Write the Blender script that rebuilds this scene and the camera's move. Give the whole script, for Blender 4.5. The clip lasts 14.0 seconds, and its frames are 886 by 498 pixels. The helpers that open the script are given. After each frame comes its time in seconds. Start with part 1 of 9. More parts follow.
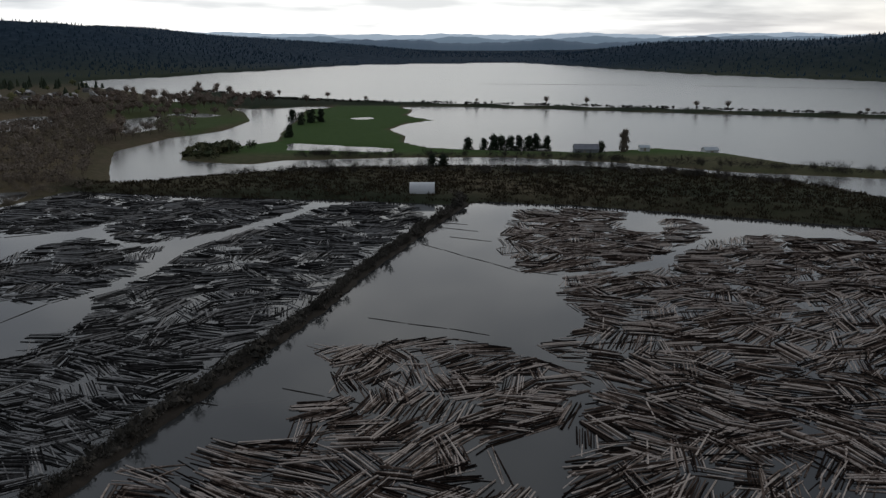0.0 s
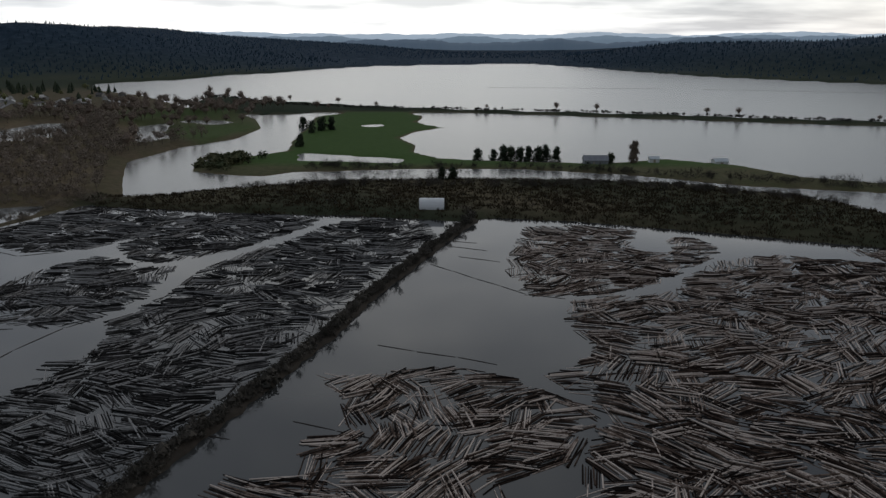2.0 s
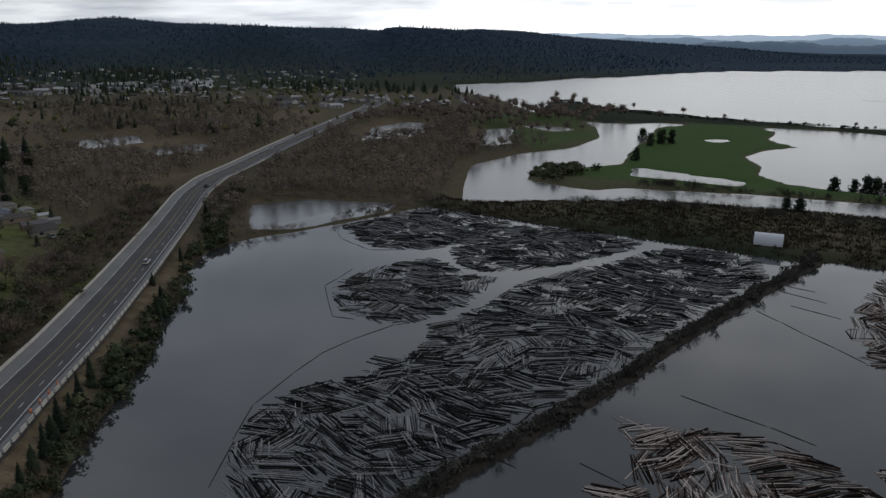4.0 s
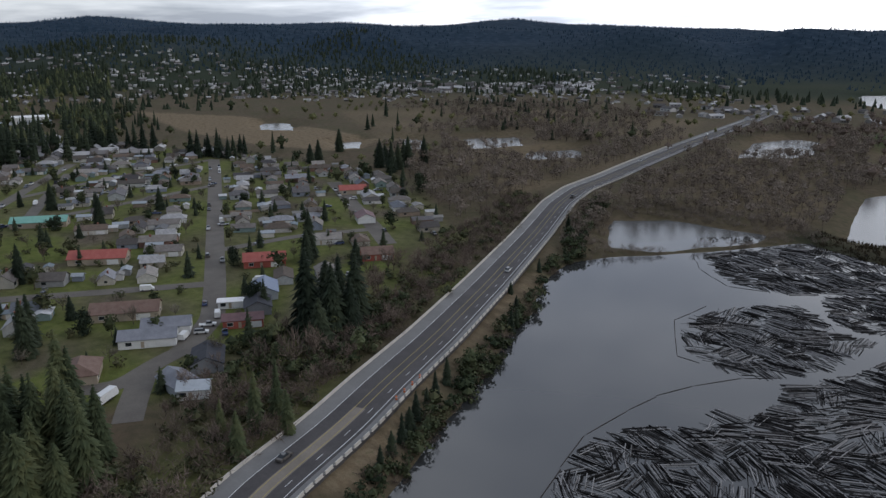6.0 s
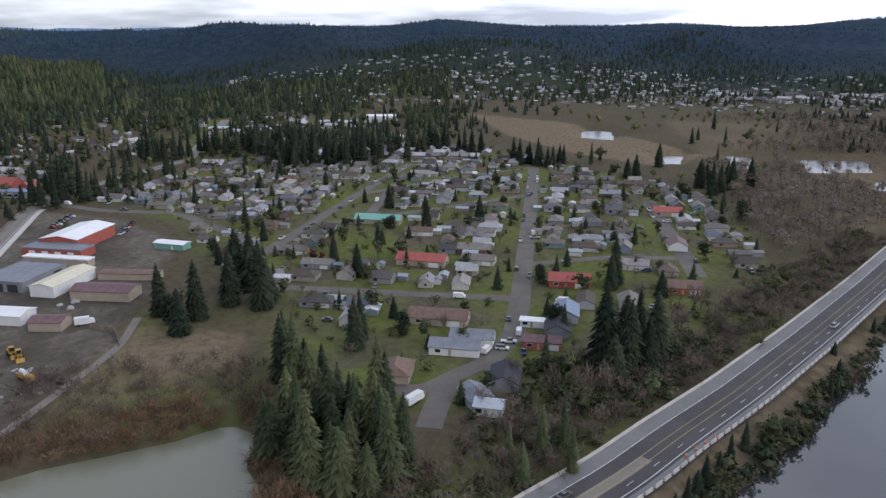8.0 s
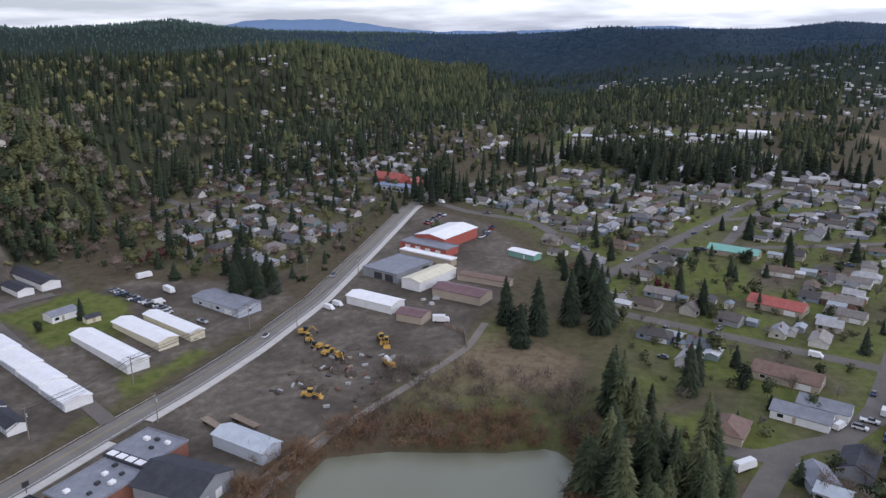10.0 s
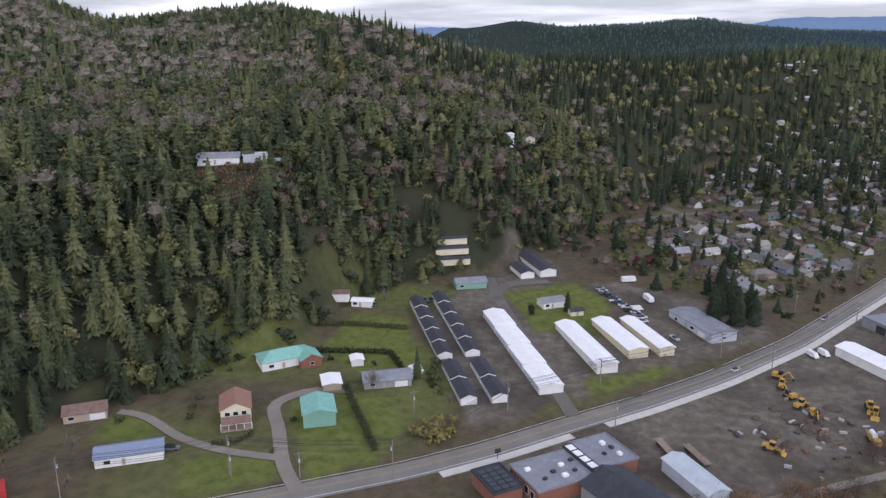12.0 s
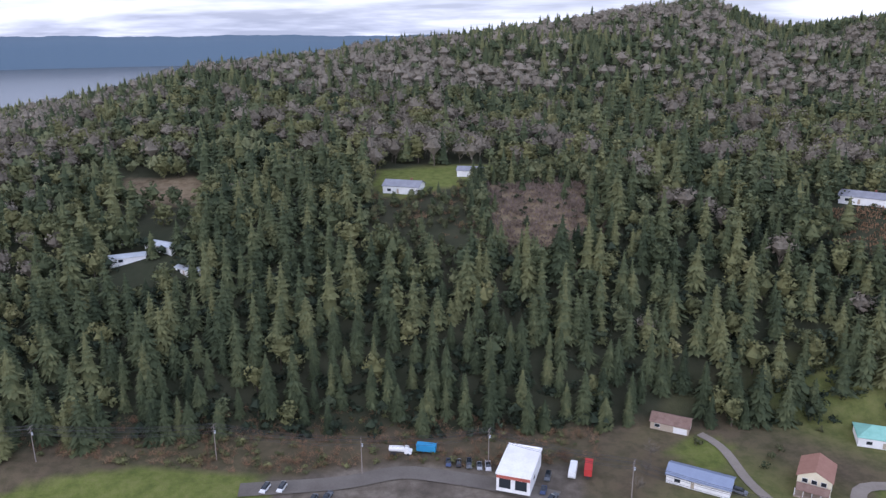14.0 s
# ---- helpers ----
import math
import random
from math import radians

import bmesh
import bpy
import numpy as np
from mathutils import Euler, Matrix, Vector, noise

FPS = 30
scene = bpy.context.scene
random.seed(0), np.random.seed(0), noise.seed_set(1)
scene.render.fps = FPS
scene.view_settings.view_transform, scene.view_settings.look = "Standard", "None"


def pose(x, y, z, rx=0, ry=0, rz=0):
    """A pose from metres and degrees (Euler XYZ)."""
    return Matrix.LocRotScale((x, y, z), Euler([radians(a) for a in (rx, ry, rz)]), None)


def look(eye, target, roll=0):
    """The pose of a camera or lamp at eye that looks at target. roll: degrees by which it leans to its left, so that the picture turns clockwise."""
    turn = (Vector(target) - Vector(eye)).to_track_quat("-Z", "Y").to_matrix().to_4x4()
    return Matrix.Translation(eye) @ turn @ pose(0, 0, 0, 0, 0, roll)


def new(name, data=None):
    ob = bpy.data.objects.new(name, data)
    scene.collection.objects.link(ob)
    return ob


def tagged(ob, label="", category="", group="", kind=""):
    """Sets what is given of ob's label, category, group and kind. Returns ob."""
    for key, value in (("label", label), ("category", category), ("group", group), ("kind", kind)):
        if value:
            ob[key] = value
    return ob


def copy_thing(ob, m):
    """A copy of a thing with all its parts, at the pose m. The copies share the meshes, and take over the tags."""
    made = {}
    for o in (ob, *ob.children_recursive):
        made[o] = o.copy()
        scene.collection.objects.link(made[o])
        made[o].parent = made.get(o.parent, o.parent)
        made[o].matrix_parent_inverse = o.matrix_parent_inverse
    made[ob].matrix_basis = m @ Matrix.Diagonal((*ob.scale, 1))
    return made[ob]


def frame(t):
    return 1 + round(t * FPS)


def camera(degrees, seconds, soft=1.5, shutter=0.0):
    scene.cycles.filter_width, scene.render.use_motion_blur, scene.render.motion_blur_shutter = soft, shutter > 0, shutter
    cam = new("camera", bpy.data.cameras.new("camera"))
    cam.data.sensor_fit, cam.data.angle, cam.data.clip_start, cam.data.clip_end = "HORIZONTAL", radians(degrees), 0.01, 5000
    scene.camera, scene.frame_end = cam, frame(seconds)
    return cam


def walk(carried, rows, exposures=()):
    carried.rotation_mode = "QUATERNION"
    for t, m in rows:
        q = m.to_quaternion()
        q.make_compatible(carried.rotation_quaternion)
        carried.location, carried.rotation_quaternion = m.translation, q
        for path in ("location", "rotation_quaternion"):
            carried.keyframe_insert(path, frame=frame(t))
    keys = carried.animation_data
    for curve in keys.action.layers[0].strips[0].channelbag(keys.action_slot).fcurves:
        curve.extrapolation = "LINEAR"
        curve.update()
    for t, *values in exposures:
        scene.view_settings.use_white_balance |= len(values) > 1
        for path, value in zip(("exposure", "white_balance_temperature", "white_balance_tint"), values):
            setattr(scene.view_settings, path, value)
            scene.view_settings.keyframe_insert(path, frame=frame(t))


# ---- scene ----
cam = camera(59.99, 14.0, soft=1.4)
ROWS = [
    (0.0, 0.00, -0.00, 71.50, 0.00, -15.48, 0.07),
    (0.5, -0.02, -0.04, 74.11, 0.18, -15.53, 0.08),
    (1.0, 0.19, -0.02, 76.55, 0.39, -15.58, 0.04),
    (1.5, 0.27, -0.22, 78.36, 0.53, -15.61, 0.10),
    (2.0, 0.29, 0.10, 79.81, 0.77, -15.62, 0.04),
    (2.2, 0.62, 0.52, 80.65, 1.66, -15.73, -0.01),
    (4.3, 4.10, 4.93, 89.43, 30.13, -15.65, -0.12),
    (4.5, 4.44, 5.35, 90.26, 32.74, -15.68, -0.22),
    (5.0, 4.54, 5.77, 92.94, 39.88, -15.70, -0.12),
    (5.5, 4.51, 5.70, 95.85, 46.16, -15.74, -0.06),
    (6.0, 4.25, 5.64, 98.45, 53.23, -15.80, 0.06),
    (6.5, 4.00, 5.90, 100.81, 60.83, -15.87, 0.09),
    (7.0, 3.94, 6.42, 103.82, 67.77, -15.86, -0.01),
    (7.2, 3.85, 6.52, 104.92, 69.33, -15.88, -0.02),
    (9.3, 2.87, 7.59, 116.50, 94.11, -15.83, -0.25),
    (9.5, 2.78, 7.69, 117.60, 97.04, -15.83, -0.22),
    (10.0, 2.70, 7.96, 120.08, 103.43, -15.82, -0.18),
    (10.5, 2.78, 7.98, 122.06, 108.36, -15.69, -0.08),
    (11.0, 2.69, 7.42, 123.62, 116.21, -15.64, 0.05),
    (11.5, 2.51, 7.01, 125.74, 125.93, -15.78, 0.16),
    (12.0, 1.77, 7.15, 129.10, 139.91, -16.08, 0.16),
    (12.5, 1.10, 7.36, 132.97, 151.19, -16.20, 0.12),
    (13.0, 0.57, 7.09, 136.65, 161.96, -16.33, -0.12),
    (13.5, 0.54, 6.85, 140.02, 174.75, -16.43, -0.15),
    (14.0, 0.01, 6.55, 143.43, 185.87, -16.49, -0.18),
]

def aim(x, y, z, yaw, pitch, roll):
    a, b = radians(yaw), radians(pitch)
    way = Vector((-math.sin(a) * math.cos(b), math.cos(a) * math.cos(b), math.sin(b)))
    eye = Vector((x, y, z))
    return look(eye, eye + way * 100, roll)


EXPOSURES = [(0.0, -0.42, 6400, 10), (2.0, -0.42, 6400, 10), (4.5, -0.14, 6200, 11), (5.5, 0.19, 6150, 12), (6.5, 0.65, 6000, 14), (7.2, 0.86, 5980, 15), (9.5, 1.05, 5900, 19), (11.5, 1.12, 5950, 21), (12.5, 1.21, 6050, 22), (13.2, 1.28, 5850, 22), (14.0, 1.42, 5650, 24)]
walk(cam, [(r[0], aim(*r[1:])) for r in ROWS], EXPOSURES)

# ---- sky and sun: a high broken cloud deck, brightest low over the lake ----
SUN_YAW, SUN_UP = -58.0, 24.0  # the lamp behind the clouds
GLOW_YAW = 8.0


def node(nt, kind, **sets):
    n = nt.nodes.new(kind)
    for key, value in sets.items():
        if key in n.inputs:
            n.inputs[key].default_value = value
        else:
            setattr(n, key, value)
    return n


def link(nt, a, b, out=0, into=0):
    nt.links.new(a.outputs[out], b.inputs[into])


def ramp(nt, src, stops, out=0):
    n = nt.nodes.new("ShaderNodeValToRGB")
    while len(n.color_ramp.elements) < len(stops):
        n.color_ramp.elements.new(0.5)
    for e, (p, c) in zip(n.color_ramp.elements, stops):
        e.position = p
        e.color = (*c, 1) if len(c) == 3 else (c[0], c[0], c[0], 1)
    nt.links.new(src.outputs[out], n.inputs[0])
    return n


def maths(nt, op, a, b):
    n = nt.nodes.new("ShaderNodeMath")
    n.operation = op
    for i, v in enumerate((a, b)):
        if isinstance(v, (int, float)):
            n.inputs[i].default_value = v
        else:
            nt.links.new(v, n.inputs[i])
    return n.outputs[0]


def blend(nt, fac, a, b, how="MIX"):
    n = nt.nodes.new("ShaderNodeMix")
    n.data_type, n.blend_type = "RGBA", how
    for sock, v in ((n.inputs[0], fac), (n.inputs[6], a), (n.inputs[7], b)):
        if isinstance(v, (int, float)):
            sock.default_value = v
        elif isinstance(v, tuple):
            sock.default_value = (*v, 1)
        else:
            nt.links.new(v, sock)
    return n.outputs[2]


world = bpy.data.worlds.new("sky")
scene.world = world
world.use_nodes = True
nt = world.node_tree
nt.nodes.clear()
sky = node(nt, "ShaderNodeTexSky", sky_type="NISHITA", sun_disc=False, sun_elevation=radians(SUN_UP), sun_rotation=radians(-SUN_YAW), air_density=1.0, dust_density=1.0)
tc = node(nt, "ShaderNodeTexCoord")
sep = node(nt, "ShaderNodeSeparateXYZ")
link(nt, tc, sep)
up = maths(nt, "MAXIMUM", maths(nt, "ADD", sep.outputs[2], 0.035), 0.0)
# the deck as seen from below: directions laid on a flat layer
lift = maths(nt, "ADD", up, 0.07)
flat = node(nt, "ShaderNodeCombineXYZ")
nt.links.new(maths(nt, "DIVIDE", sep.outputs[0], lift), flat.inputs[0])
nt.links.new(maths(nt, "DIVIDE", sep.outputs[1], lift), flat.inputs[1])
big = node(nt, "ShaderNodeTexNoise", Scale=0.34, Detail=5.0, Roughness=0.52, Distortion=0.5)
fine = node(nt, "ShaderNodeTexNoise", Scale=1.2, Detail=4.0, Roughness=0.55)
link(nt, flat, big), link(nt, flat, fine)
cloud = maths(nt, "ADD", maths(nt, "MULTIPLY", big.outputs[0], 0.72), maths(nt, "MULTIPLY", fine.outputs[0], 0.28))
shape = nt.nodes.new("ShaderNodeMapRange")
nt.links.new(cloud, shape.inputs[0])
shape.inputs[1].default_value, shape.inputs[2].default_value = 0.42, 0.58
# glow round the hidden sun and towards the horizon
sunway = Vector((-math.sin(radians(GLOW_YAW)) * math.cos(radians(6)), math.cos(radians(GLOW_YAW)) * math.cos(radians(6)), math.sin(radians(6))))
dot = node(nt, "ShaderNodeVectorMath", operation="DOT_PRODUCT")
link(nt, tc, dot)
dot.inputs[1].default_value = sunway
near_sun = maths(nt, "POWER", maths(nt, "MAXIMUM", maths(nt, "ADD", maths(nt, "MULTIPLY", dot.outputs["Value"], 0.5), 0.5), 0.0), 8.0)
low = maths(nt, "POWER", maths(nt, "SUBTRACT", 1.0, maths(nt, "MINIMUM", maths(nt, "MULTIPLY", up, 1.25), 1.0)), 3.5)
gain = maths(nt, "ADD", 0.34, maths(nt, "ADD", maths(nt, "MULTIPLY", near_sun, 0.5), maths(nt, "MULTIPLY", low, 0.07)))
gain = maths(nt, "ADD", gain, maths(nt, "MULTIPLY", maths(nt, "MULTIPLY", low, near_sun), 1.3))
# a broad bright part of the deck, high in front
high = Vector((-math.sin(radians(46)) * math.cos(radians(52)), math.cos(radians(46)) * math.cos(radians(52)), math.sin(radians(52))))
dot2 = node(nt, "ShaderNodeVectorMath", operation="DOT_PRODUCT")
link(nt, tc, dot2)
dot2.inputs[1].default_value = high
bright = maths(nt, "POWER", maths(nt, "MAXIMUM", maths(nt, "ADD", maths(nt, "MULTIPLY", dot2.outputs["Value"], 0.5), 0.5), 0.0), 12.0)
gain = maths(nt, "ADD", gain, maths(nt, "MULTIPLY", bright, 0.85))
grey = blend(nt, shape.outputs[0], (0.60, 0.68, 0.82), (0.94, 0.98, 1.02))
tint = blend(nt, near_sun, grey, blend(nt, shape.outputs[0], (0.78, 0.79, 0.80), (1.0, 0.98, 0.93)))
gain = maths(nt, "MULTIPLY", gain, maths(nt, "ADD", 0.7, maths(nt, "MULTIPLY", shape.outputs[0], 0.4)))
# away from the glow the deck greys towards the horizon
gain = maths(nt, "MULTIPLY", gain, maths(nt, "SUBTRACT", 1.0, maths(nt, "MULTIPLY", maths(nt, "MULTIPLY", low, maths(nt, "SUBTRACT", 1.0, maths(nt, "MINIMUM", maths(nt, "MULTIPLY", near_sun, 1.6), 1.0))), 0.15)))
scaled = node(nt, "ShaderNodeVectorMath", operation="SCALE")
nt.links.new(tint, scaled.inputs[0]), nt.links.new(gain, scaled.inputs["Scale"])
bg1, bg2, plus, wout = node(nt, "ShaderNodeBackground", Strength=0.02), node(nt, "ShaderNodeBackground", Strength=1.0), node(nt, "ShaderNodeAddShader"), node(nt, "ShaderNodeOutputWorld")
link(nt, sky, bg1), link(nt, scaled, bg2), link(nt, bg1, plus), link(nt, bg2, plus, 0, 1), link(nt, plus, wout)

sun = new("sun", bpy.data.lights.new("sun", "SUN"))
sun.data.energy, sun.data.angle, sun.data.color = 0.5, radians(28), (1.0, 0.95, 0.88)
away = Vector((-math.sin(radians(SUN_YAW)) * math.cos(radians(24)), math.cos(radians(SUN_YAW)) * math.cos(radians(24)), math.sin(radians(24))))
sun.matrix_world = look(away * 2000, (0, 0, 0))

# ---- materials ----
MATS = {}


def mat(name, cols, scale=1.0, rough=0.85, metal=0.0, bump=0.15, rnd=0.0, island=0.0, spec=0.3, fine=6.0, world_space=False, stretch=None, tone=0.0):
    """Noise at two scales through a ramp of colours; rnd varies by object, island by loose piece."""
    m = bpy.data.materials.new(name)
    m.use_nodes = True
    nt = m.node_tree
    b = nt.nodes["Principled BSDF"]
    b.inputs["Roughness"].default_value, b.inputs["Metallic"].default_value = rough, metal
    b.inputs["Specular IOR Level"].default_value = spec
    tc = nt.nodes.new("ShaderNodeNewGeometry" if world_space else "ShaderNodeTexCoord")
    src = tc.outputs["Position" if world_space else "Object"]
    if stretch:
        mp = nt.nodes.new("ShaderNodeMapping")
        mp.inputs["Scale"].default_value = stretch
        nt.links.new(src, mp.inputs[0])
        src = mp.outputs[0]
    n1, n2 = node(nt, "ShaderNodeTexNoise", Scale=scale, Detail=4.0, Roughness=0.6), node(nt, "ShaderNodeTexNoise", Scale=scale * fine, Detail=3.0, Roughness=0.7)
    nt.links.new(src, n1.inputs[0]), nt.links.new(src, n2.inputs[0])
    f = maths(nt, "ADD", maths(nt, "MULTIPLY", n1.outputs[0], 0.62), maths(nt, "MULTIPLY", n2.outputs[0], 0.38))
    if rnd:
        oi = nt.nodes.new("ShaderNodeObjectInfo")
        f = maths(nt, "ADD", f, maths(nt, "MULTIPLY", maths(nt, "SUBTRACT", oi.outputs["Random"], 0.5), rnd))
    if tone:
        at = nt.nodes.new("ShaderNodeAttribute")
        at.attribute_name = "tone"
        f = maths(nt, "ADD", f, maths(nt, "MULTIPLY", at.outputs["Fac"], tone))
    if island:
        g = nt.nodes.new("ShaderNodeNewGeometry")
        f = maths(nt, "ADD", f, maths(nt, "MULTIPLY", maths(nt, "SUBTRACT", g.outputs["Random Per Island"], 0.5), island))
    r = nt.nodes.new("ShaderNodeValToRGB")
    while len(r.color_ramp.elements) < len(cols):
        r.color_ramp.elements.new(0.5)
    for i, (e, c) in enumerate(zip(r.color_ramp.elements, cols)):
        e.position = 0.25 + 0.5 * i / max(1, len(cols) - 1)
        e.color = (*c, 1)
    nt.links.new(f, r.inputs[0])
    nt.links.new(r.outputs[0], b.inputs["Base Color"])
    if bump:
        bp = node(nt, "ShaderNodeBump", Strength=bump, Distance=0.1)
        nt.links.new(n2.outputs[0], bp.inputs["Height"])
        nt.links.new(bp.outputs[0], b.inputs["Normal"])
    MATS[name] = m
    return m


def palette(name, cols, rough=0.8, wear=0.25, scale=0.6, metal=0.0):
    """One paint a thing, picked from the list by the object's random number, with wear over it."""
    m = bpy.data.materials.new(name)
    m.use_nodes = True
    nt = m.node_tree
    b = nt.nodes["Principled BSDF"]
    b.inputs["Roughness"].default_value, b.inputs["Metallic"].default_value = rough, metal
    b.inputs["Specular IOR Level"].default_value = 0.3
    oi = nt.nodes.new("ShaderNodeObjectInfo")
    r = nt.nodes.new("ShaderNodeValToRGB")
    r.color_ramp.interpolation = "CONSTANT"
    while len(r.color_ramp.elements) < len(cols):
        r.color_ramp.elements.new(0.5)
    for i, (e, c) in enumerate(zip(r.color_ramp.elements, cols)):
        e.position, e.color = i / len(cols), (*c, 1)
    nt.links.new(oi.outputs["Random"], r.inputs[0])
    tc = nt.nodes.new("ShaderNodeTexCoord")
    n1, n2 = node(nt, "ShaderNodeTexNoise", Scale=scale, Detail=5.0, Roughness=0.65), node(nt, "ShaderNodeTexNoise", Scale=scale * 8, Detail=2.0)
    link(nt, tc, n1, 3), link(nt, tc, n2, 3)
    k = ramp(nt, n1, [(0.3, (1 - wear,)), (0.7, (1.0 + wear * 0.2,))])
    k2 = ramp(nt, n2, [(0.3, (1 - wear * 0.6,)), (0.7, (1.0,))])
    c = blend(nt, 1.0, r.outputs[0], k.outputs[0], "MULTIPLY")
    c = blend(nt, 1.0, c, k2.outputs[0], "MULTIPLY")
    nt.links.new(c, b.inputs["Base Color"])
    MATS[name] = m
    return m


def water_mat(name, deep, rough, ripple, scale, murk=0.0):
    m = bpy.data.materials.new(name)
    m.use_nodes = True
    nt = m.node_tree
    b = nt.nodes["Principled BSDF"]
    b.inputs["Base Color"].default_value = (*deep, 1)
    b.inputs["Roughness"].default_value, b.inputs["IOR"].default_value = rough, 1.42
    g = nt.nodes.new("ShaderNodeNewGeometry")
    n1, n2 = node(nt, "ShaderNodeTexNoise", Scale=scale, Detail=4.0), node(nt, "ShaderNodeTexNoise", Scale=0.012, Detail=3.0)
    link(nt, g, n1), link(nt, g, n2)
    # wind lanes: calm and ruffled water in broad streaks
    wind = ramp(nt, n2, [(0.4, (0.25,)), (0.62, (1.0,))])
    bp = node(nt, "ShaderNodeBump", Distance=0.05)
    nt.links.new(maths(nt, "MULTIPLY", wind.outputs[0], ripple), bp.inputs["Strength"])
    nt.links.new(n1.outputs[0], bp.inputs["Height"])
    nt.links.new(bp.outputs[0], b.inputs["Normal"])
    MATS[name] = m
    return m


water_mat("water", (0.08, 0.08, 0.076), 0.22, 0.02, 0.35)
water_mat("calm_water", (0.036, 0.037, 0.036), 0.04, 0.06, 0.6)
water_mat("murky", (0.17, 0.17, 0.115), 0.07, 0.1, 0.8)
for name, island, rnd, cols in (("log", 0.8, 0.0, 0), ("log_single", 0.0, 0.8, 0), ("log_grey", 0.8, 0.0, 1)):
    mat(name, ([(0.012, 0.0085, 0.007), (0.031, 0.021, 0.0165), (0.073, 0.052, 0.041), (0.18, 0.137, 0.112), (0.46, 0.39, 0.34)], [(0.009, 0.0085, 0.0083), (0.019, 0.0178, 0.017), (0.038, 0.0355, 0.034), (0.08, 0.076, 0.073), (0.27, 0.26, 0.25)])[cols], 0.35, 1.0, bump=0.4, island=island, rnd=rnd, spec=0.03)
mat("pavement", [(0.37, 0.345, 0.30), (0.48, 0.45, 0.40), (0.56, 0.53, 0.48)], 0.3, 0.9, bump=0.1, world_space=True)
mat("boom_wood", [(0.02, 0.016, 0.013), (0.045, 0.037, 0.031)], 0.35, 0.85, bump=0.3, spec=0.1)
mat("bark", [(0.05, 0.04, 0.03), (0.11, 0.09, 0.07)], 2.0, 0.9, world_space=True)
mat("needles", [(0.024, 0.033, 0.018), (0.046, 0.059, 0.03), (0.075, 0.088, 0.042), (0.122, 0.126, 0.056)], 0.075, 0.85, bump=0, island=0.07, rnd=0.3, spec=0.1, world_space=True, tone=0.48)
mat("needles_dark", [(0.014, 0.021, 0.013), (0.026, 0.036, 0.021), (0.046, 0.057, 0.031)], 0.075, 0.85, bump=0, island=0.07, rnd=0.3, spec=0.15, world_space=True, tone=0.4)
# far needles: the blue of distance haze is mixed into the base colour
mat("hazed_needles", [(0.026, 0.047, 0.075), (0.039, 0.066, 0.10), (0.056, 0.088, 0.123)], 0.02, 1.0, bump=0, island=0.1, spec=0.0, world_space=True, tone=0.2)
mat("hazed_needles_near", [(0.021, 0.037, 0.055), (0.032, 0.053, 0.075), (0.046, 0.071, 0.095)], 0.02, 1.0, bump=0, island=0.1, spec=0.0, world_space=True, tone=0.2)
mat("hazed_needles_green", [(0.036, 0.060, 0.056), (0.056, 0.086, 0.075), (0.082, 0.112, 0.09)], 0.02, 1.0, bump=0, island=0.1, spec=0.0, world_space=True, tone=0.25)
mat("twigs", [(0.11, 0.096, 0.074), (0.165, 0.145, 0.112), (0.225, 0.2, 0.158)], 0.06, 0.9, bump=0, island=0.07, rnd=0.2, spec=0.05, world_space=True, tone=0.4)
mat("twigs_brown", [(0.085, 0.065, 0.052), (0.14, 0.108, 0.086), (0.2, 0.155, 0.125)], 0.06, 0.9, bump=0, island=0.07, rnd=0.3, spec=0.1, world_space=True, tone=0.4)
mat("moss_leaves", [(0.075, 0.082, 0.036), (0.13, 0.13, 0.055), (0.2, 0.185, 0.085)], 0.08, 0.85, bump=0, island=0.07, rnd=0.4, spec=0.15, world_space=True, tone=0.4)
mat("bush_leaves", [(0.02, 0.03, 0.014), (0.05, 0.06, 0.028), (0.085, 0.082, 0.04)], 0.1, 0.85, bump=0, island=0.07, rnd=0.4, spec=0.15, world_space=True, tone=0.4)
mat("olive_leaves", [(0.050, 0.064, 0.033), (0.090, 0.103, 0.051), (0.145, 0.150, 0.075)], 0.08, 0.85, bump=0, island=0.07, rnd=0.4, spec=0.1, world_space=True, tone=0.45)
mat("maroon_leaves", [(0.05, 0.012, 0.012), (0.09, 0.022, 0.02)], 0.2, 0.85, bump=0, island=0.07, world_space=True)
mat("ochre_leaves", [(0.14, 0.12, 0.035), (0.24, 0.20, 0.06)], 0.2, 0.85, bump=0, island=0.07, world_space=True)
mat("asphalt", [(0.135, 0.122, 0.104), (0.178, 0.162, 0.14), (0.225, 0.206, 0.18)], 0.12, 0.9, bump=0.1, world_space=True, fine=14)
mat("asphalt_dark", [(0.046, 0.042, 0.041), (0.068, 0.062, 0.06), (0.095, 0.087, 0.083)], 0.1, 0.9, bump=0.1, world_space=True, fine=14)
mat("asphalt_pale", [(0.135, 0.13, 0.122), (0.175, 0.17, 0.16), (0.225, 0.218, 0.206)], 0.12, 0.9, bump=0.1, world_space=True, fine=14)
mat("asphalt_street", [(0.088, 0.076, 0.063), (0.125, 0.11, 0.092), (0.165, 0.148, 0.125)], 0.12, 0.9, bump=0.1, world_space=True, fine=14)
mat("asphalt_worn", [(0.145, 0.124, 0.10), (0.197, 0.17, 0.138), (0.25, 0.218, 0.18)], 0.1, 0.9, bump=0.1, world_space=True, fine=14)
mat("concrete", [(0.23, 0.224, 0.21), (0.34, 0.332, 0.315), (0.43, 0.42, 0.4)], 0.3, 0.85, bump=0.15, world_space=True)
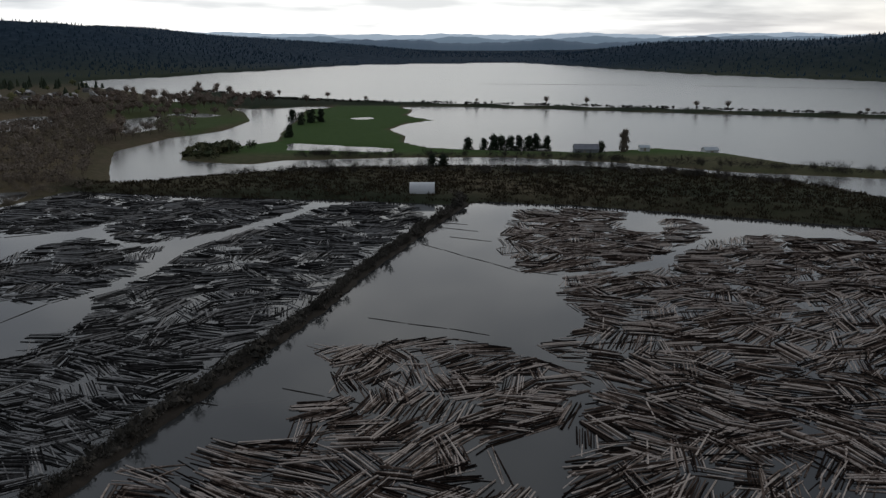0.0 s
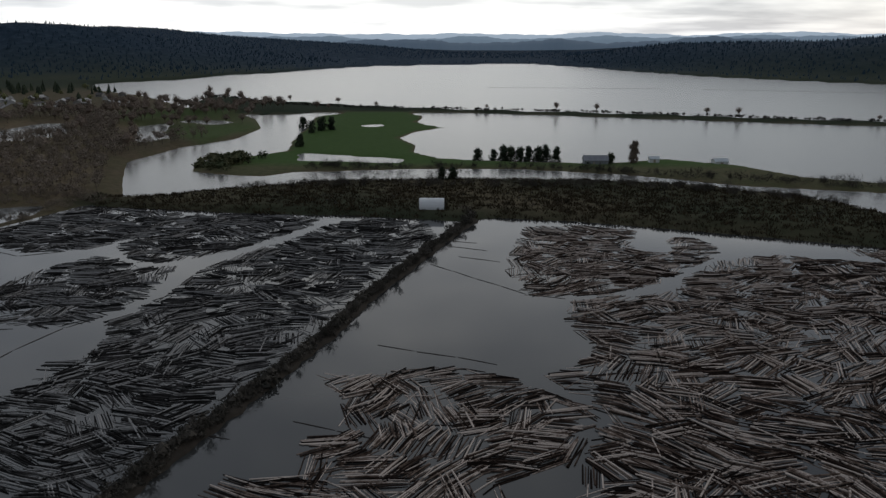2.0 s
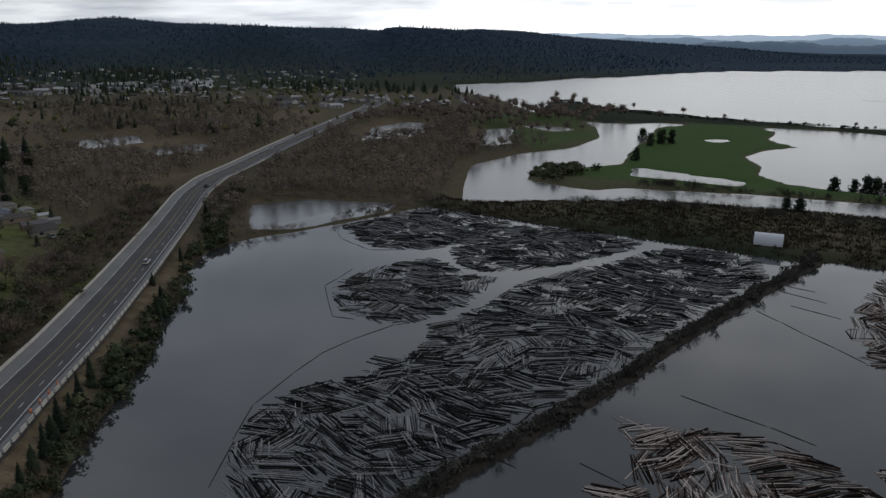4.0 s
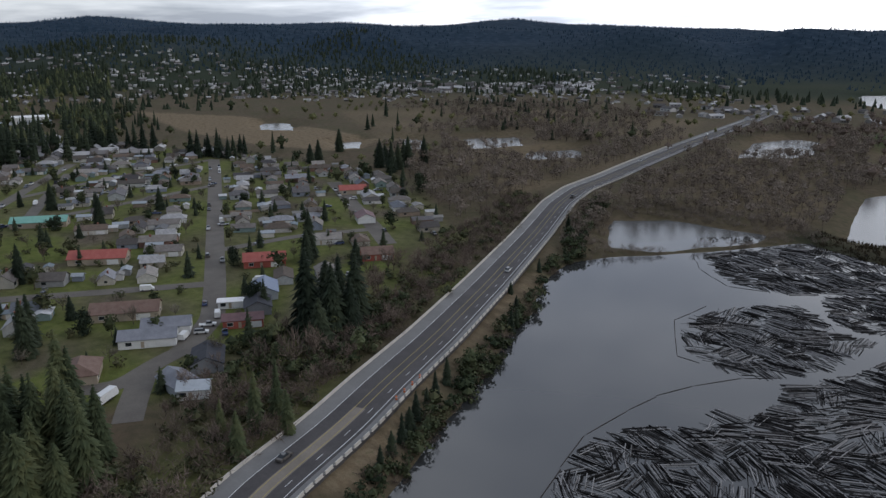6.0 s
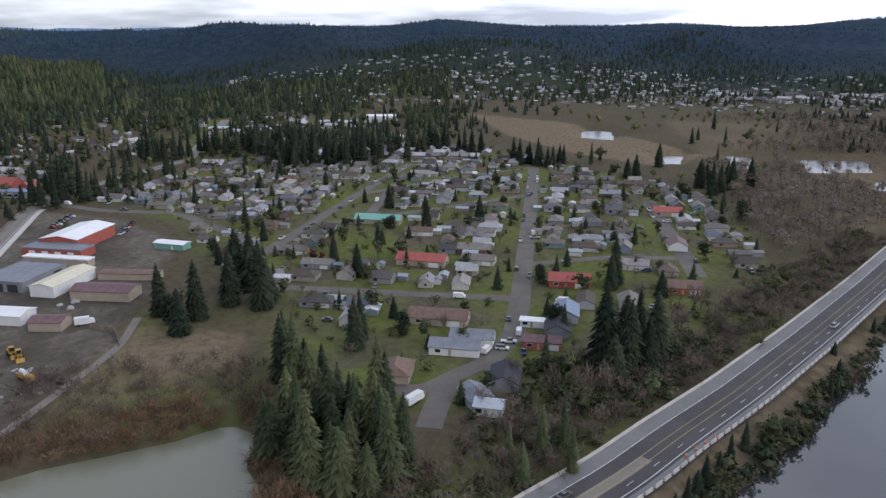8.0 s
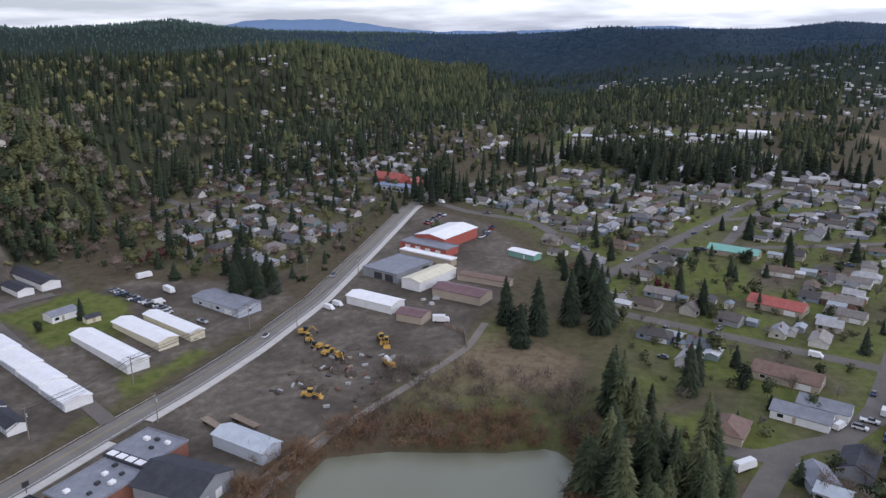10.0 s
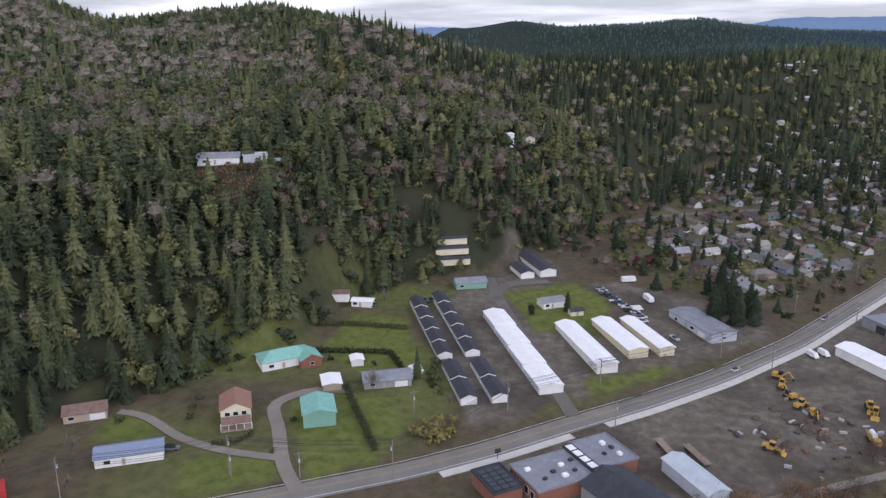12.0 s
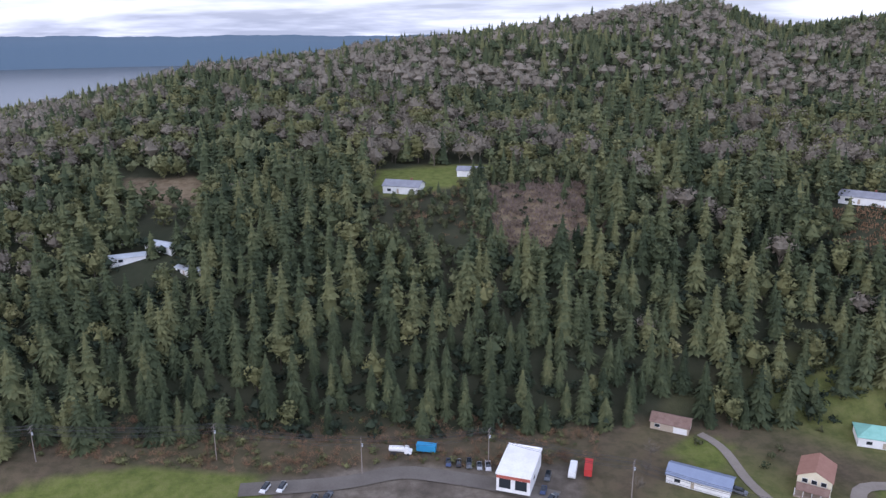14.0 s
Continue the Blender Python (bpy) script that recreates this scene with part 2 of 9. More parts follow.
mat("paint_white", [(0.5, 0.5, 0.48), (0.72, 0.72, 0.70)], 0.8, 0.7, bump=0, world_space=True)
mat("paint_yellow", [(0.28, 0.22, 0.07), (0.38, 0.30, 0.11)], 0.8, 0.8, bump=0, world_space=True)
mat("roof_white", [(0.62, 0.605, 0.58), (0.76, 0.745, 0.72), (0.82, 0.81, 0.79)], 0.25, 0.55, bump=0.05)
mat("roof_black", [(0.026, 0.027, 0.032), (0.042, 0.043, 0.05), (0.065, 0.065, 0.07)], 0.4, 0.8, bump=0.2)
mat("roof_grey", [(0.14, 0.145, 0.16), (0.2, 0.205, 0.225), (0.27, 0.275, 0.29)], 0.3, 0.7, bump=0.15)
mat("roof_maroon", [(0.10, 0.058, 0.06), (0.155, 0.09, 0.09), (0.2, 0.125, 0.12)], 0.3, 0.7, bump=0.15)
mat("roof_red", [(0.24, 0.06, 0.045), (0.33, 0.085, 0.065), (0.38, 0.13, 0.10)], 0.4, 0.65, bump=0.1)
mat("roof_teal", [(0.14, 0.31, 0.25), (0.19, 0.39, 0.32), (0.25, 0.45, 0.38)], 0.4, 0.7, bump=0.1)
mat("roof_brown", [(0.10, 0.062, 0.045), (0.17, 0.11, 0.085), (0.22, 0.155, 0.125)], 0.5, 0.85, bump=0.25)
mat("roof_rust", [(0.22, 0.11, 0.075), (0.30, 0.165, 0.12)], 0.5, 0.85, bump=0.25)
mat("roof_tin", [(0.32, 0.35, 0.37), (0.44, 0.47, 0.49), (0.52, 0.55, 0.56)], 0.25, 0.5, metal=0.1, bump=0.05)
mat("roof_blue", [(0.16, 0.19, 0.26), (0.22, 0.26, 0.34)], 0.4, 0.6, bump=0.1)
mat("wall_white", [(0.52, 0.52, 0.5), (0.66, 0.66, 0.64), (0.74, 0.74, 0.72)], 0.35, 0.75, bump=0.1)
mat("wall_cream", [(0.48, 0.43, 0.30), (0.60, 0.55, 0.40), (0.66, 0.62, 0.48)], 0.35, 0.75, bump=0.1)
mat("wall_tan", [(0.30, 0.25, 0.19), (0.40, 0.34, 0.26)], 0.35, 0.8, bump=0.1)
mat("wall_steel", [(0.36, 0.39, 0.43), (0.47, 0.50, 0.54)], 0.3, 0.55, bump=0.05)
mat("wall_grey", [(0.19, 0.20, 0.21), (0.27, 0.28, 0.29)], 0.35, 0.75, bump=0.1)
mat("wall_red", [(0.24, 0.06, 0.045), (0.34, 0.09, 0.065), (0.4, 0.13, 0.1)], 0.5, 0.8, bump=0.15)
mat("wall_brick", [(0.17, 0.075, 0.05), (0.26, 0.115, 0.08)], 1.2, 0.9, bump=0.3)
mat("wall_teal", [(0.15, 0.30, 0.24), (0.20, 0.37, 0.30)], 0.4, 0.75, bump=0.1)
# dark metal; also the slabs that imitate shade in open bays
mat("dark_metal_or_shade", [(0.03, 0.03, 0.032), (0.06, 0.06, 0.062)], 1.0, 0.6, bump=0.1)
mat("rust_metal", [(0.08, 0.045, 0.03), (0.16, 0.085, 0.05), (0.2, 0.13, 0.09)], 1.2, 0.8, bump=0.2)
mat("pole_wood", [(0.16, 0.135, 0.115), (0.27, 0.235, 0.205)], 0.8, 0.9, bump=0.2)
mat("machine_yellow", [(0.26, 0.15, 0.035), (0.42, 0.25, 0.05), (0.5, 0.33, 0.1)], 0.7, 0.65, bump=0.1)
mat("fabric_white", [(0.60, 0.60, 0.60), (0.70, 0.70, 0.70)], 0.3, 0.6, bump=0.05)
mat("bank_soil", [(0.016, 0.013, 0.010), (0.03, 0.024, 0.018), (0.05, 0.039, 0.03)], 0.4, 0.95, bump=0.6, world_space=True)
mat("soil", [(0.045, 0.036, 0.028), (0.085, 0.066, 0.05), (0.125, 0.10, 0.078)], 0.15, 0.95, bump=0.5, world_space=True)
mat("dark_rubber", [(0.02, 0.02, 0.02), (0.035, 0.035, 0.035)], 3.0, 0.8, bump=0)
mat("orange_plastic", [(0.55, 0.12, 0.02), (0.65, 0.17, 0.04)], 1.0, 0.6, bump=0)
mat("timber", [(0.16, 0.12, 0.085), (0.26, 0.20, 0.15), (0.34, 0.28, 0.22)], 0.8, 0.85, bump=0.3, rnd=0.4)
palette("house_wall", [(0.62, 0.61, 0.58), (0.50, 0.47, 0.40), (0.30, 0.30, 0.30), (0.24, 0.27, 0.32), (0.60, 0.58, 0.52), (0.33, 0.26, 0.20), (0.42, 0.44, 0.44), (0.22, 0.13, 0.10), (0.66, 0.65, 0.64), (0.36, 0.33, 0.27), (0.20, 0.27, 0.26), (0.48, 0.46, 0.43)])
palette("house_roof", [(0.42, 0.41, 0.40), (0.31, 0.31, 0.325), (0.094, 0.083, 0.075), (0.143, 0.125, 0.110), (0.187, 0.165, 0.145), (0.116, 0.090, 0.069), (0.165, 0.120, 0.088), (0.220, 0.195, 0.172), (0.077, 0.070, 0.069), (0.16, 0.17, 0.19), (0.253, 0.225, 0.194), (0.154, 0.145, 0.145), (0.110, 0.095, 0.079), (0.330, 0.300, 0.264)], wear=0.35)
palette("shed_roof", [(0.5, 0.5, 0.49), (0.15, 0.15, 0.15), (0.6, 0.6, 0.6), (0.25, 0.24, 0.22), (0.36, 0.39, 0.41), (0.2, 0.24, 0.26)])
mat("twigs_dark", [(0.026, 0.025, 0.021), (0.05, 0.046, 0.039), (0.08, 0.071, 0.06)], 0.06, 0.9, bump=0, island=0.07, rnd=0.3, spec=0.05, world_space=True, tone=0.4)
mat("twigs_mauve", [(0.098, 0.079, 0.062), (0.158, 0.129, 0.103), (0.23, 0.19, 0.155)], 0.06, 0.9, bump=0, island=0.07, rnd=0.2, spec=0.05, world_space=True, tone=0.4)
mat("bank_grass", [(0.024, 0.020, 0.013), (0.044, 0.035, 0.022), (0.070, 0.052, 0.032)], 0.05, 0.95, bump=0, island=0.4, spec=0.05, world_space=True, tone=0.4)
mat("russet", [(0.11, 0.07, 0.04), (0.19, 0.115, 0.065), (0.26, 0.17, 0.1)], 0.1, 0.9, bump=0, island=0.07, spec=0.1, world_space=True, tone=0.3)
mat("mountain", [(0.045, 0.06, 0.085), (0.06, 0.08, 0.11)], 0.002, 1.0, bump=0, spec=0.0, world_space=True)
palette("car_paint", [(0.55, 0.55, 0.56), (0.03, 0.03, 0.035), (0.12, 0.13, 0.14), (0.32, 0.33, 0.34), (0.62, 0.62, 0.62), (0.05, 0.07, 0.14), (0.22, 0.03, 0.03), (0.10, 0.09, 0.08), (0.6, 0.6, 0.58), (0.16, 0.17, 0.19)], rough=0.35, wear=0.1)
glass = bpy.data.materials.new("window_glass")
glass.use_nodes = True
gb = glass.node_tree.nodes["Principled BSDF"]
gb.inputs["Base Color"].default_value, gb.inputs["Roughness"].default_value = (0.02, 0.025, 0.03, 1), 0.08
MATS["glass"] = glass

# ---- mesh helpers ----
def mesh_np(name, verts, tris, slots, index=None, smooth=False, tone=None):
    """A mesh from arrays: verts (n, 3), tris (m, 3) or quads (m, 4)."""
    verts, tris = np.asarray(verts, np.float32), np.asarray(tris, np.int32)
    me = bpy.data.meshes.new(name)
    k = tris.shape[1]
    me.vertices.add(len(verts)), me.loops.add(tris.size), me.polygons.add(len(tris))
    me.vertices.foreach_set("co", verts.ravel())
    me.loops.foreach_set("vertex_index", tris.ravel())
    me.polygons.foreach_set("loop_start", np.arange(0, tris.size, k, dtype=np.int32))
    me.polygons.foreach_set("loop_total", np.full(len(tris), k, np.int32))
    for s in slots:
        me.materials.append(MATS[s])
    if index is not None:
        me.polygons.foreach_set("material_index", np.asarray(index, np.int32))
    me.polygons.foreach_set("use_smooth", np.full(len(tris), smooth))
    if tone is not None:
        me.attributes.new("tone", "FLOAT", "FACE").data.foreach_set("value", np.asarray(tone, np.float32))
    me.update(calc_edges=True)
    return me


def box_bm(bm, x0, x1, y0, y1, z0, z1):
    v = [bm.verts.new((x, y, z)) for z in (z0, z1) for y in (y0, y1) for x in (x0, x1)]
    for f in ((0, 2, 3, 1), (4, 5, 7, 6), (0, 1, 5, 4), (2, 6, 7, 3), (0, 4, 6, 2), (1, 3, 7, 5)):
        bm.faces.new([v[i] for i in f])


def tube_bm(bm, p, q, r0, r1, n=6):
    p, q = Vector(p), Vector(q)
    turn = (q - p).to_track_quat("Z", "Y").to_matrix()
    rings = []
    for c, r in ((p, r0), (q, r1)):
        rings.append([bm.verts.new(c + turn @ Vector((r * math.cos(2 * math.pi * i / n), r * math.sin(2 * math.pi * i / n), 0))) for i in range(n)])
    for i in range(n):
        j = (i + 1) % n
        bm.faces.new((rings[0][i], rings[0][j], rings[1][j], rings[1][i]))
    bm.faces.new(rings[0][::-1]), bm.faces.new(rings[1])


def boxes(*rows):
    bm = bmesh.new()
    for r in rows:
        box_bm(bm, *r)
    return bm


def part(name, bm, material, parent=None, label="", at=None):
    """Links a bmesh as one mesh object, under a thing or a part."""
    me = bpy.data.meshes.new(name)
    bmesh.ops.recalc_face_normals(bm, faces=bm.faces)
    bm.to_mesh(me)
    bm.free()
    me.materials.append(MATS[material])
    ob = new(name, me)
    ob.parent = parent
    if at is not None:
        ob.matrix_local = at
    if label:
        ob["label"] = label
    return ob


def thing(name, m, label, category, group=""):
    ob = new(name)
    ob.matrix_world = m
    ob.empty_display_size = 0.5
    return tagged(ob, label, category, group)


# ---- the lie of the land ----
LAGOON = [(-75, 10), (-105, 58), (-123, 87), (-141, 116), (-155, 140), (-174, 166), (-186, 188), (-207, 213), (-218, 232), (-223, 247), (-218, 265), (-207, 287),
          (-198, 306), (-188, 331), (-178, 362), (-165, 358), (-143, 355), (-100, 346), (-47, 341), (4, 331), (20, 337), (54, 332), (99, 316), (159, 293), (240, 265),
          (330, 180), (300, 40), (180, -70), (60, -100), (-20, -78)]
BANK = [(-190, 362), (-143, 352), (-100, 345), (-47, 340), (4, 330), (20, 336), (54, 331), (99, 315), (159, 292), (250, 260), (420, 190), (430, 240), (290, 296),
        (201, 342), (194, 361), (178, 388), (153, 400), (135, 416), (75, 429), (5, 431), (-71, 424), (-115, 403), (-155, 381), (-185, 378)]
ISLE = [(-159, 456), (-164, 489), (-155, 509), (-136, 520), (-118, 544), (-126, 600), (-130, 675), (-139, 782), (-105, 828), (-51, 829), (-28, 783), (-34, 726), (-6, 686),
        (-31, 654), (-42, 613), (-27, 577), (-27, 539), (-9, 512), (17, 504), (96, 491), (142, 512), (182, 486), (204, 446), (246, 424), (420, 380), (420, 345),
        (231, 395), (160, 415), (105, 447), (40, 468), (-29, 466), (-63, 460), (-96, 454), (-112, 440), (-133, 444)]
LEVEE = [(-330, 1030), (-210, 955), (-121, 905), (-40, 867), (128, 819), (212, 800), (289, 770), (417, 733), (900, 600), (890, 570), (398, 700), (323, 722), (201, 762),
         (68, 806), (-38, 825), (-133, 822), (-196, 790), (-290, 860)]
WEST = [(-178, 362), (-168, 381), (-192, 440), (-211, 490), (-199, 559), (-172, 604), (-168, 675), (-191, 748), (-237, 833), (-292, 856), (-407, 1029), (-519, 1127),
        (-600, 1290), (-481, 1499), (-490, 1862), (-500, 2300), (-5200, 5200), (-5200, -5200), (150, -5200), (230, -2700), (420, -1400), (620, -900), (760, -500),
        (700, -160), (330, -60), (180, -72), (60, -102), (-20, -80), (-75, 10), (-123, 87), (-155, 140), (-186, 188), (-218, 232), (-198, 306)]
INLETS = [[(-569, 456), (-552, 512), (-500, 470), (-506, 424)], [(-610, 412), (-585, 424), (-530, 388), (-545, 378)], [(-470, 446), (-462, 500), (-424, 462), (-440, 424)], [(-107, 531), (-71, 522), (-31, 503), (-34, 490), (-68, 497), (-100, 502)], [(-264, 322), (-248, 346), (-197, 360), (-190, 340), (-203, 314), (-211, 288), (-230, 279)],
          [(-388, 650), (-385, 714), (-360, 715), (-318, 630), (-322, 590), (-345, 560)], [(-283, 684), (-261, 727), (-249, 660), (-222, 604), (-240, 580)],
          [(-572, 465), (-547, 496), (-509, 465), (-510, 437)], [(-804, 358), (-796, 389), (-715, 352), (-740, 326)], [(-617, 344), (-618, 375), (-569, 343), (-575, 332)],
          [(-450, 423), (-455, 500), (-420, 459), (-436, 425)], [(-84, 700), (-66, 706), (-62, 694), (-80, 690)], [(-213, 700), (-200, 722), (-230, 745), (-262, 742), (-250, 715)]]
POND = [(-165, -72), (-180, -70), (-187, -55), (-190, -40), (-194, -22), (-200, -8), (-192, 0), (-178, -4), (-165, 0), (-150, -10), (-140, -40), (-148, -66)]
# the far shore by bearing (degrees to the left of the first view) and the ridge lines
SHORE_AT, SHORE_R = [-60, -29, -18, -12, -5, 0, 5, 14, 20, 40, 178, 190, 230, 300], [1500, 1490, 1630, 1860, 2250, 2150, 2100, 1700, 1500, 1300, 2000, 2850, 3300, 1600]
FAR_AT = [-60, -35, -30, -25, -20, -15, -12, -9, -5, 0, 4, 8, 12, 16, 20, 23.5, 27, 32.8, 36, 40, 44, 48, 52, 56, 60, 65, 70, 75, 77, 82, 86, 91, 95, 100, 105, 110, 115, 119,
          122, 127, 131, 134.5, 138, 145, 160, 180, 190, 225, 300]
FAR_H = [100, 105, 88, 66, 62, 56, 40, 18, 8, 8, 26, 42, 56, 70, 92, 100, 88, 106, 108, 116, 118, 142, 118, 112, 126, 122, 120, 134, 140, 122, 120, 118, 112, 100, 92, 88, 92, 108,
         134, 110, 104, 126, 96, 100, 60, 14, 3, 3, 10]
NEAR_AT = [100, 103, 107, 113.6, 119, 125, 128, 131, 134.5, 138, 142, 146, 152, 158, 163, 167.5, 172, 177, 186, 194, 204, 216, 232, 250]
NEAR_FOOT = [1150, 1100, 1050, 960, 780, 560, 470, 420, 378, 366, 352, 335, 280, 270, 258, 250, 244, 238, 234, 236, 244, 256, 272, 300]
NEAR_STEP = [8, 14, 32, 45, 40, 42, 44, 50, 60, 66, 66, 66, 66, 62, 62, 62, 62, 62, 62, 60, 52, 40, 26, 6]
NEAR_RUN = [300, 300, 250, 220, 200, 160, 130, 110, 96, 96, 96, 98, 104, 112, 114, 115, 115, 115, 115, 115, 112, 110, 100, 100]
NEAR_TOP = [1500, 1450, 1250, 1160, 950, 850, 820, 800, 780, 760, 720, 680, 1200, 1100, 1050, 1050, 980, 950, 850, 780, 610, 470, 380, 360]
NEAR_H = [12, 24, 62, 84, 76, 74, 75, 76, 84, 92, 106, 120, 138, 126, 118, 146, 140, 128, 106, 98, 85, 57, 36, 8]


def signed(poly, x, y):
    """Distance to a polygon's edge, positive inside."""
    p = np.array(poly, float)
    q = np.roll(p, -1, 0)
    d2 = np.full(x.shape, 1e18)
    inside = np.zeros(x.shape, bool)
    for (ax, ay), (bx, by) in zip(p, q):
        ex, ey = bx - ax, by - ay
        s = np.clip(((x - ax) * ex + (y - ay) * ey) / (ex * ex + ey * ey), 0, 1)
        d2 = np.minimum(d2, (x - ax - s * ex) ** 2 + (y - ay - s * ey) ** 2)
        if ay != by:
            inside ^= ((ay > y) != (by > y)) & (x < (bx - ax) * (y - ay) / (by - ay) + ax)
    return np.where(inside, 1, -1) * np.sqrt(d2)


def wave(x, y, s, k=0):
    """A cheap smooth noise, -1 to 1."""
    return (np.sin(x / s + 1.7 * np.sin(y / s * 0.7 + k) + k) + np.sin(y / s * 1.13 + 1.3 * np.sin(x / s * 0.83 + 2.1 * k) + 2 * k) + np.sin((x + y) / s * 0.61 + 3 * k)) / 3


def to_line(line, x, y):
    p = np.array(line, float)
    d2 = np.full(x.shape, 1e18)
    for (ax, ay), (bx, by) in zip(p[:-1], p[1:]):
        ex, ey = bx - ax, by - ay
        s = np.clip(((x - ax) * ex + (y - ay) * ey) / (ex * ex + ey * ey), 0, 1)
        d2 = np.minimum(d2, (x - ax - s * ex) ** 2 + (y - ay - s * ey) ** 2)
    return np.sqrt(d2)


def smooth(t):
    t = np.clip(t, 0, 1)
    return t * t * (3 - 2 * t)


FOOT_ROAD = [(90, -116), (88, -138), (76, -166), (56, -183), (34, -189), (14, -189.5), (-10, -187), (-51, -177), (-87, -163.5), (-117, -152.5), (-144, -145.5), (-177, -139.5), (-209, -133), (-245, -128),
             (-300, -125), (-386, -129), (-490, -135), (-537, -132), (-600, -100), (-674, -57), (-780, -50), (-981, -36)]


def land(x, y):
    """Height of the ground in metres over the water."""
    x, y = np.asarray(x, float), np.asarray(y, float)
    r, yaw = np.hypot(x, y), np.degrees(np.arctan2(-x, y))
    yaw = np.where(yaw < -70, yaw + 360, yaw)
    ring = r - np.interp(yaw, SHORE_AT, SHORE_R) + 25 * wave(x, y, 60)
    dry = np.maximum(signed(WEST, x, y), np.where((yaw < 30) | (yaw > 185), ring, -1e4))
    for p in (BANK, ISLE, LEVEE):
        dry = np.maximum(dry, signed(p, x, y))
    wet = signed(LAGOON, x, y)
    for p in INLETS:
        wet = np.maximum(wet, signed(p, x, y) + 2.5 * wave(x, y, 7, 1))
    s = np.minimum(dry, -wet) + 0.8 * wave(x, y, 6, 2)
    isle = signed(ISLE, x, y) > -6
    north = (y > 330) & (x > -260)
    cap = np.where(isle, 0.9 + 0.35 * wave(x, y, 30, 1), np.where(north, 2.3, 4.0))
    h = np.where(s < 0, np.maximum(s * 0.3, -2.0), np.minimum(s * np.where(isle, 0.08, 0.28), cap))
    pond = signed(POND, x, y)
    h = np.minimum(h, np.maximum(4 - 0.45 * (pond + 6), 0.4))
    # the foothill south of the road, then the wooded hill
    south = (yaw > 98) & (yaw < 252)
    rise = np.where(south, to_line(FOOT_ROAD, x, y), 0)
    under = np.interp(x, [p[0] for p in FOOT_ROAD[:3:-1]], [p[1] for p in FOOT_ROAD[:3:-1]])
    rise = np.where(y < under, rise, 0)
    foot, first, run, top, hh = (np.interp(yaw, NEAR_AT, v) for v in (NEAR_FOOT, NEAR_STEP, NEAR_RUN, NEAR_TOP, NEAR_H))
    knee = np.minimum(foot + 0.8 * run, top - 170)
    u = np.clip((r - foot) / run, 0, 1)
    hill = first * (1 - (1 - u) ** 1.8) + np.maximum(hh - first, 0) * smooth((r - knee) / (top - knee))
    hill = np.where(r < top, hill, np.maximum(hh, first) * (1 - 0.75 * smooth((r - top) / 900)))
    hill = np.where(south & (r > foot), hill * (1 + 0.05 * wave(x, y, 45) * u), 0)
    h = h + np.where(h > 1, np.maximum(np.minimum(rise * 0.035, 5), 0), 0)
    h = np.where(h > -0.5, h + np.maximum(hill, 0), h)
    # a knoll with houses in the west and the far ridges
    knoll = 74 * np.exp(-(((yaw - 75) / 11) ** 2) - ((r - 1900) / 420) ** 2) + 30 * np.exp(-(((yaw - 45) / 12) ** 2) - ((r - 2000) / 400) ** 2)
    for a, d, top, wa, wd in ((101, 2150, 44, 5, 190), (93, 2300, 58, 5, 200), (86, 2100, 50, 4, 200), (106, 2400, 40, 4, 200), (70, 2350, 46, 6, 190), (61, 2250, 40, 4, 180), (51, 2300, 52, 5, 200), (39, 2150, 40, 5, 200), (28, 2200, 36, 5, 180)):
        knoll = knoll + top * np.exp(-(((yaw - a) / wa) ** 2) - ((r - d) / wd) ** 2)
    fh = np.interp(yaw, FAR_AT, FAR_H)
    near_shore = np.interp(yaw, SHORE_AT, SHORE_R)
    start = np.where((yaw < 30) | (yaw > 185), near_shore + 40, 1700)
    crest = np.where(yaw < -8, 2300, np.where(yaw > 185, 3600, 3050))
    scale_h = np.where(yaw < -8, 0.92, 1.0)
    climb = smooth((r - start) / (crest - start))
    spurs = 0.6 * wave(x, y, 170, 1) + 0.4 * wave(x, y, 75, 4)
    far = fh * scale_h * (climb + 1.7 * spurs * climb * (1 - climb) + 0.03 * wave(x, y, 95, 3) * smooth((r - start) / 500)) * (1 - 0.5 * smooth((r - crest) / 900))
    far = np.where((yaw > 140) & (yaw < 185), far * 0.6, far)
    return np.where(r > 800, np.where(h > 0, np.maximum(h, 0) + np.maximum(far, 0) + knoll, h), h)


def axis(lo, hi, a, b, step, grow=1.075):
    v = list(np.arange(a, b + 0.1, step))
    s = step
    while v[-1] < hi:
        s *= grow
        v.append(v[-1] + s)
    s = step
    while v[0] > lo:
        s *= grow
        v.insert(0, v[0] - s)
    return np.array(v)


YARDS = [[(-185, -131), (-208, -127), (-251, -121), (-299, -119), (-382, -126), (-496, -129), (-463, -77), (-402, -41), (-343, -43), (-294, -48), (-258, -50), (-230, -61), (-205, -71), (-186, -78), (-150, -86), (-132, -120), (-130, -140)],
         [(-205, -148), (-236, -140), (-300, -134), (-318, -150), (-300, -215), (-275, -222), (-262, -190), (-235, -175)], [(-150, -158), (-192, -240), (-262, -262), (-292, -285), (-272, -232), (-198, -146)],
         [(84, -196), (38, -213), (10, -212), (-20, -216), (-24, -196), (8, -193), (76, -188)], [(-228, -256), (-248, -266), (-262, -262), (-270, -246), (-262, -240)], [(-262, -240), (-276, -260), (-294, -268), (-300, -256), (-280, -232)]]
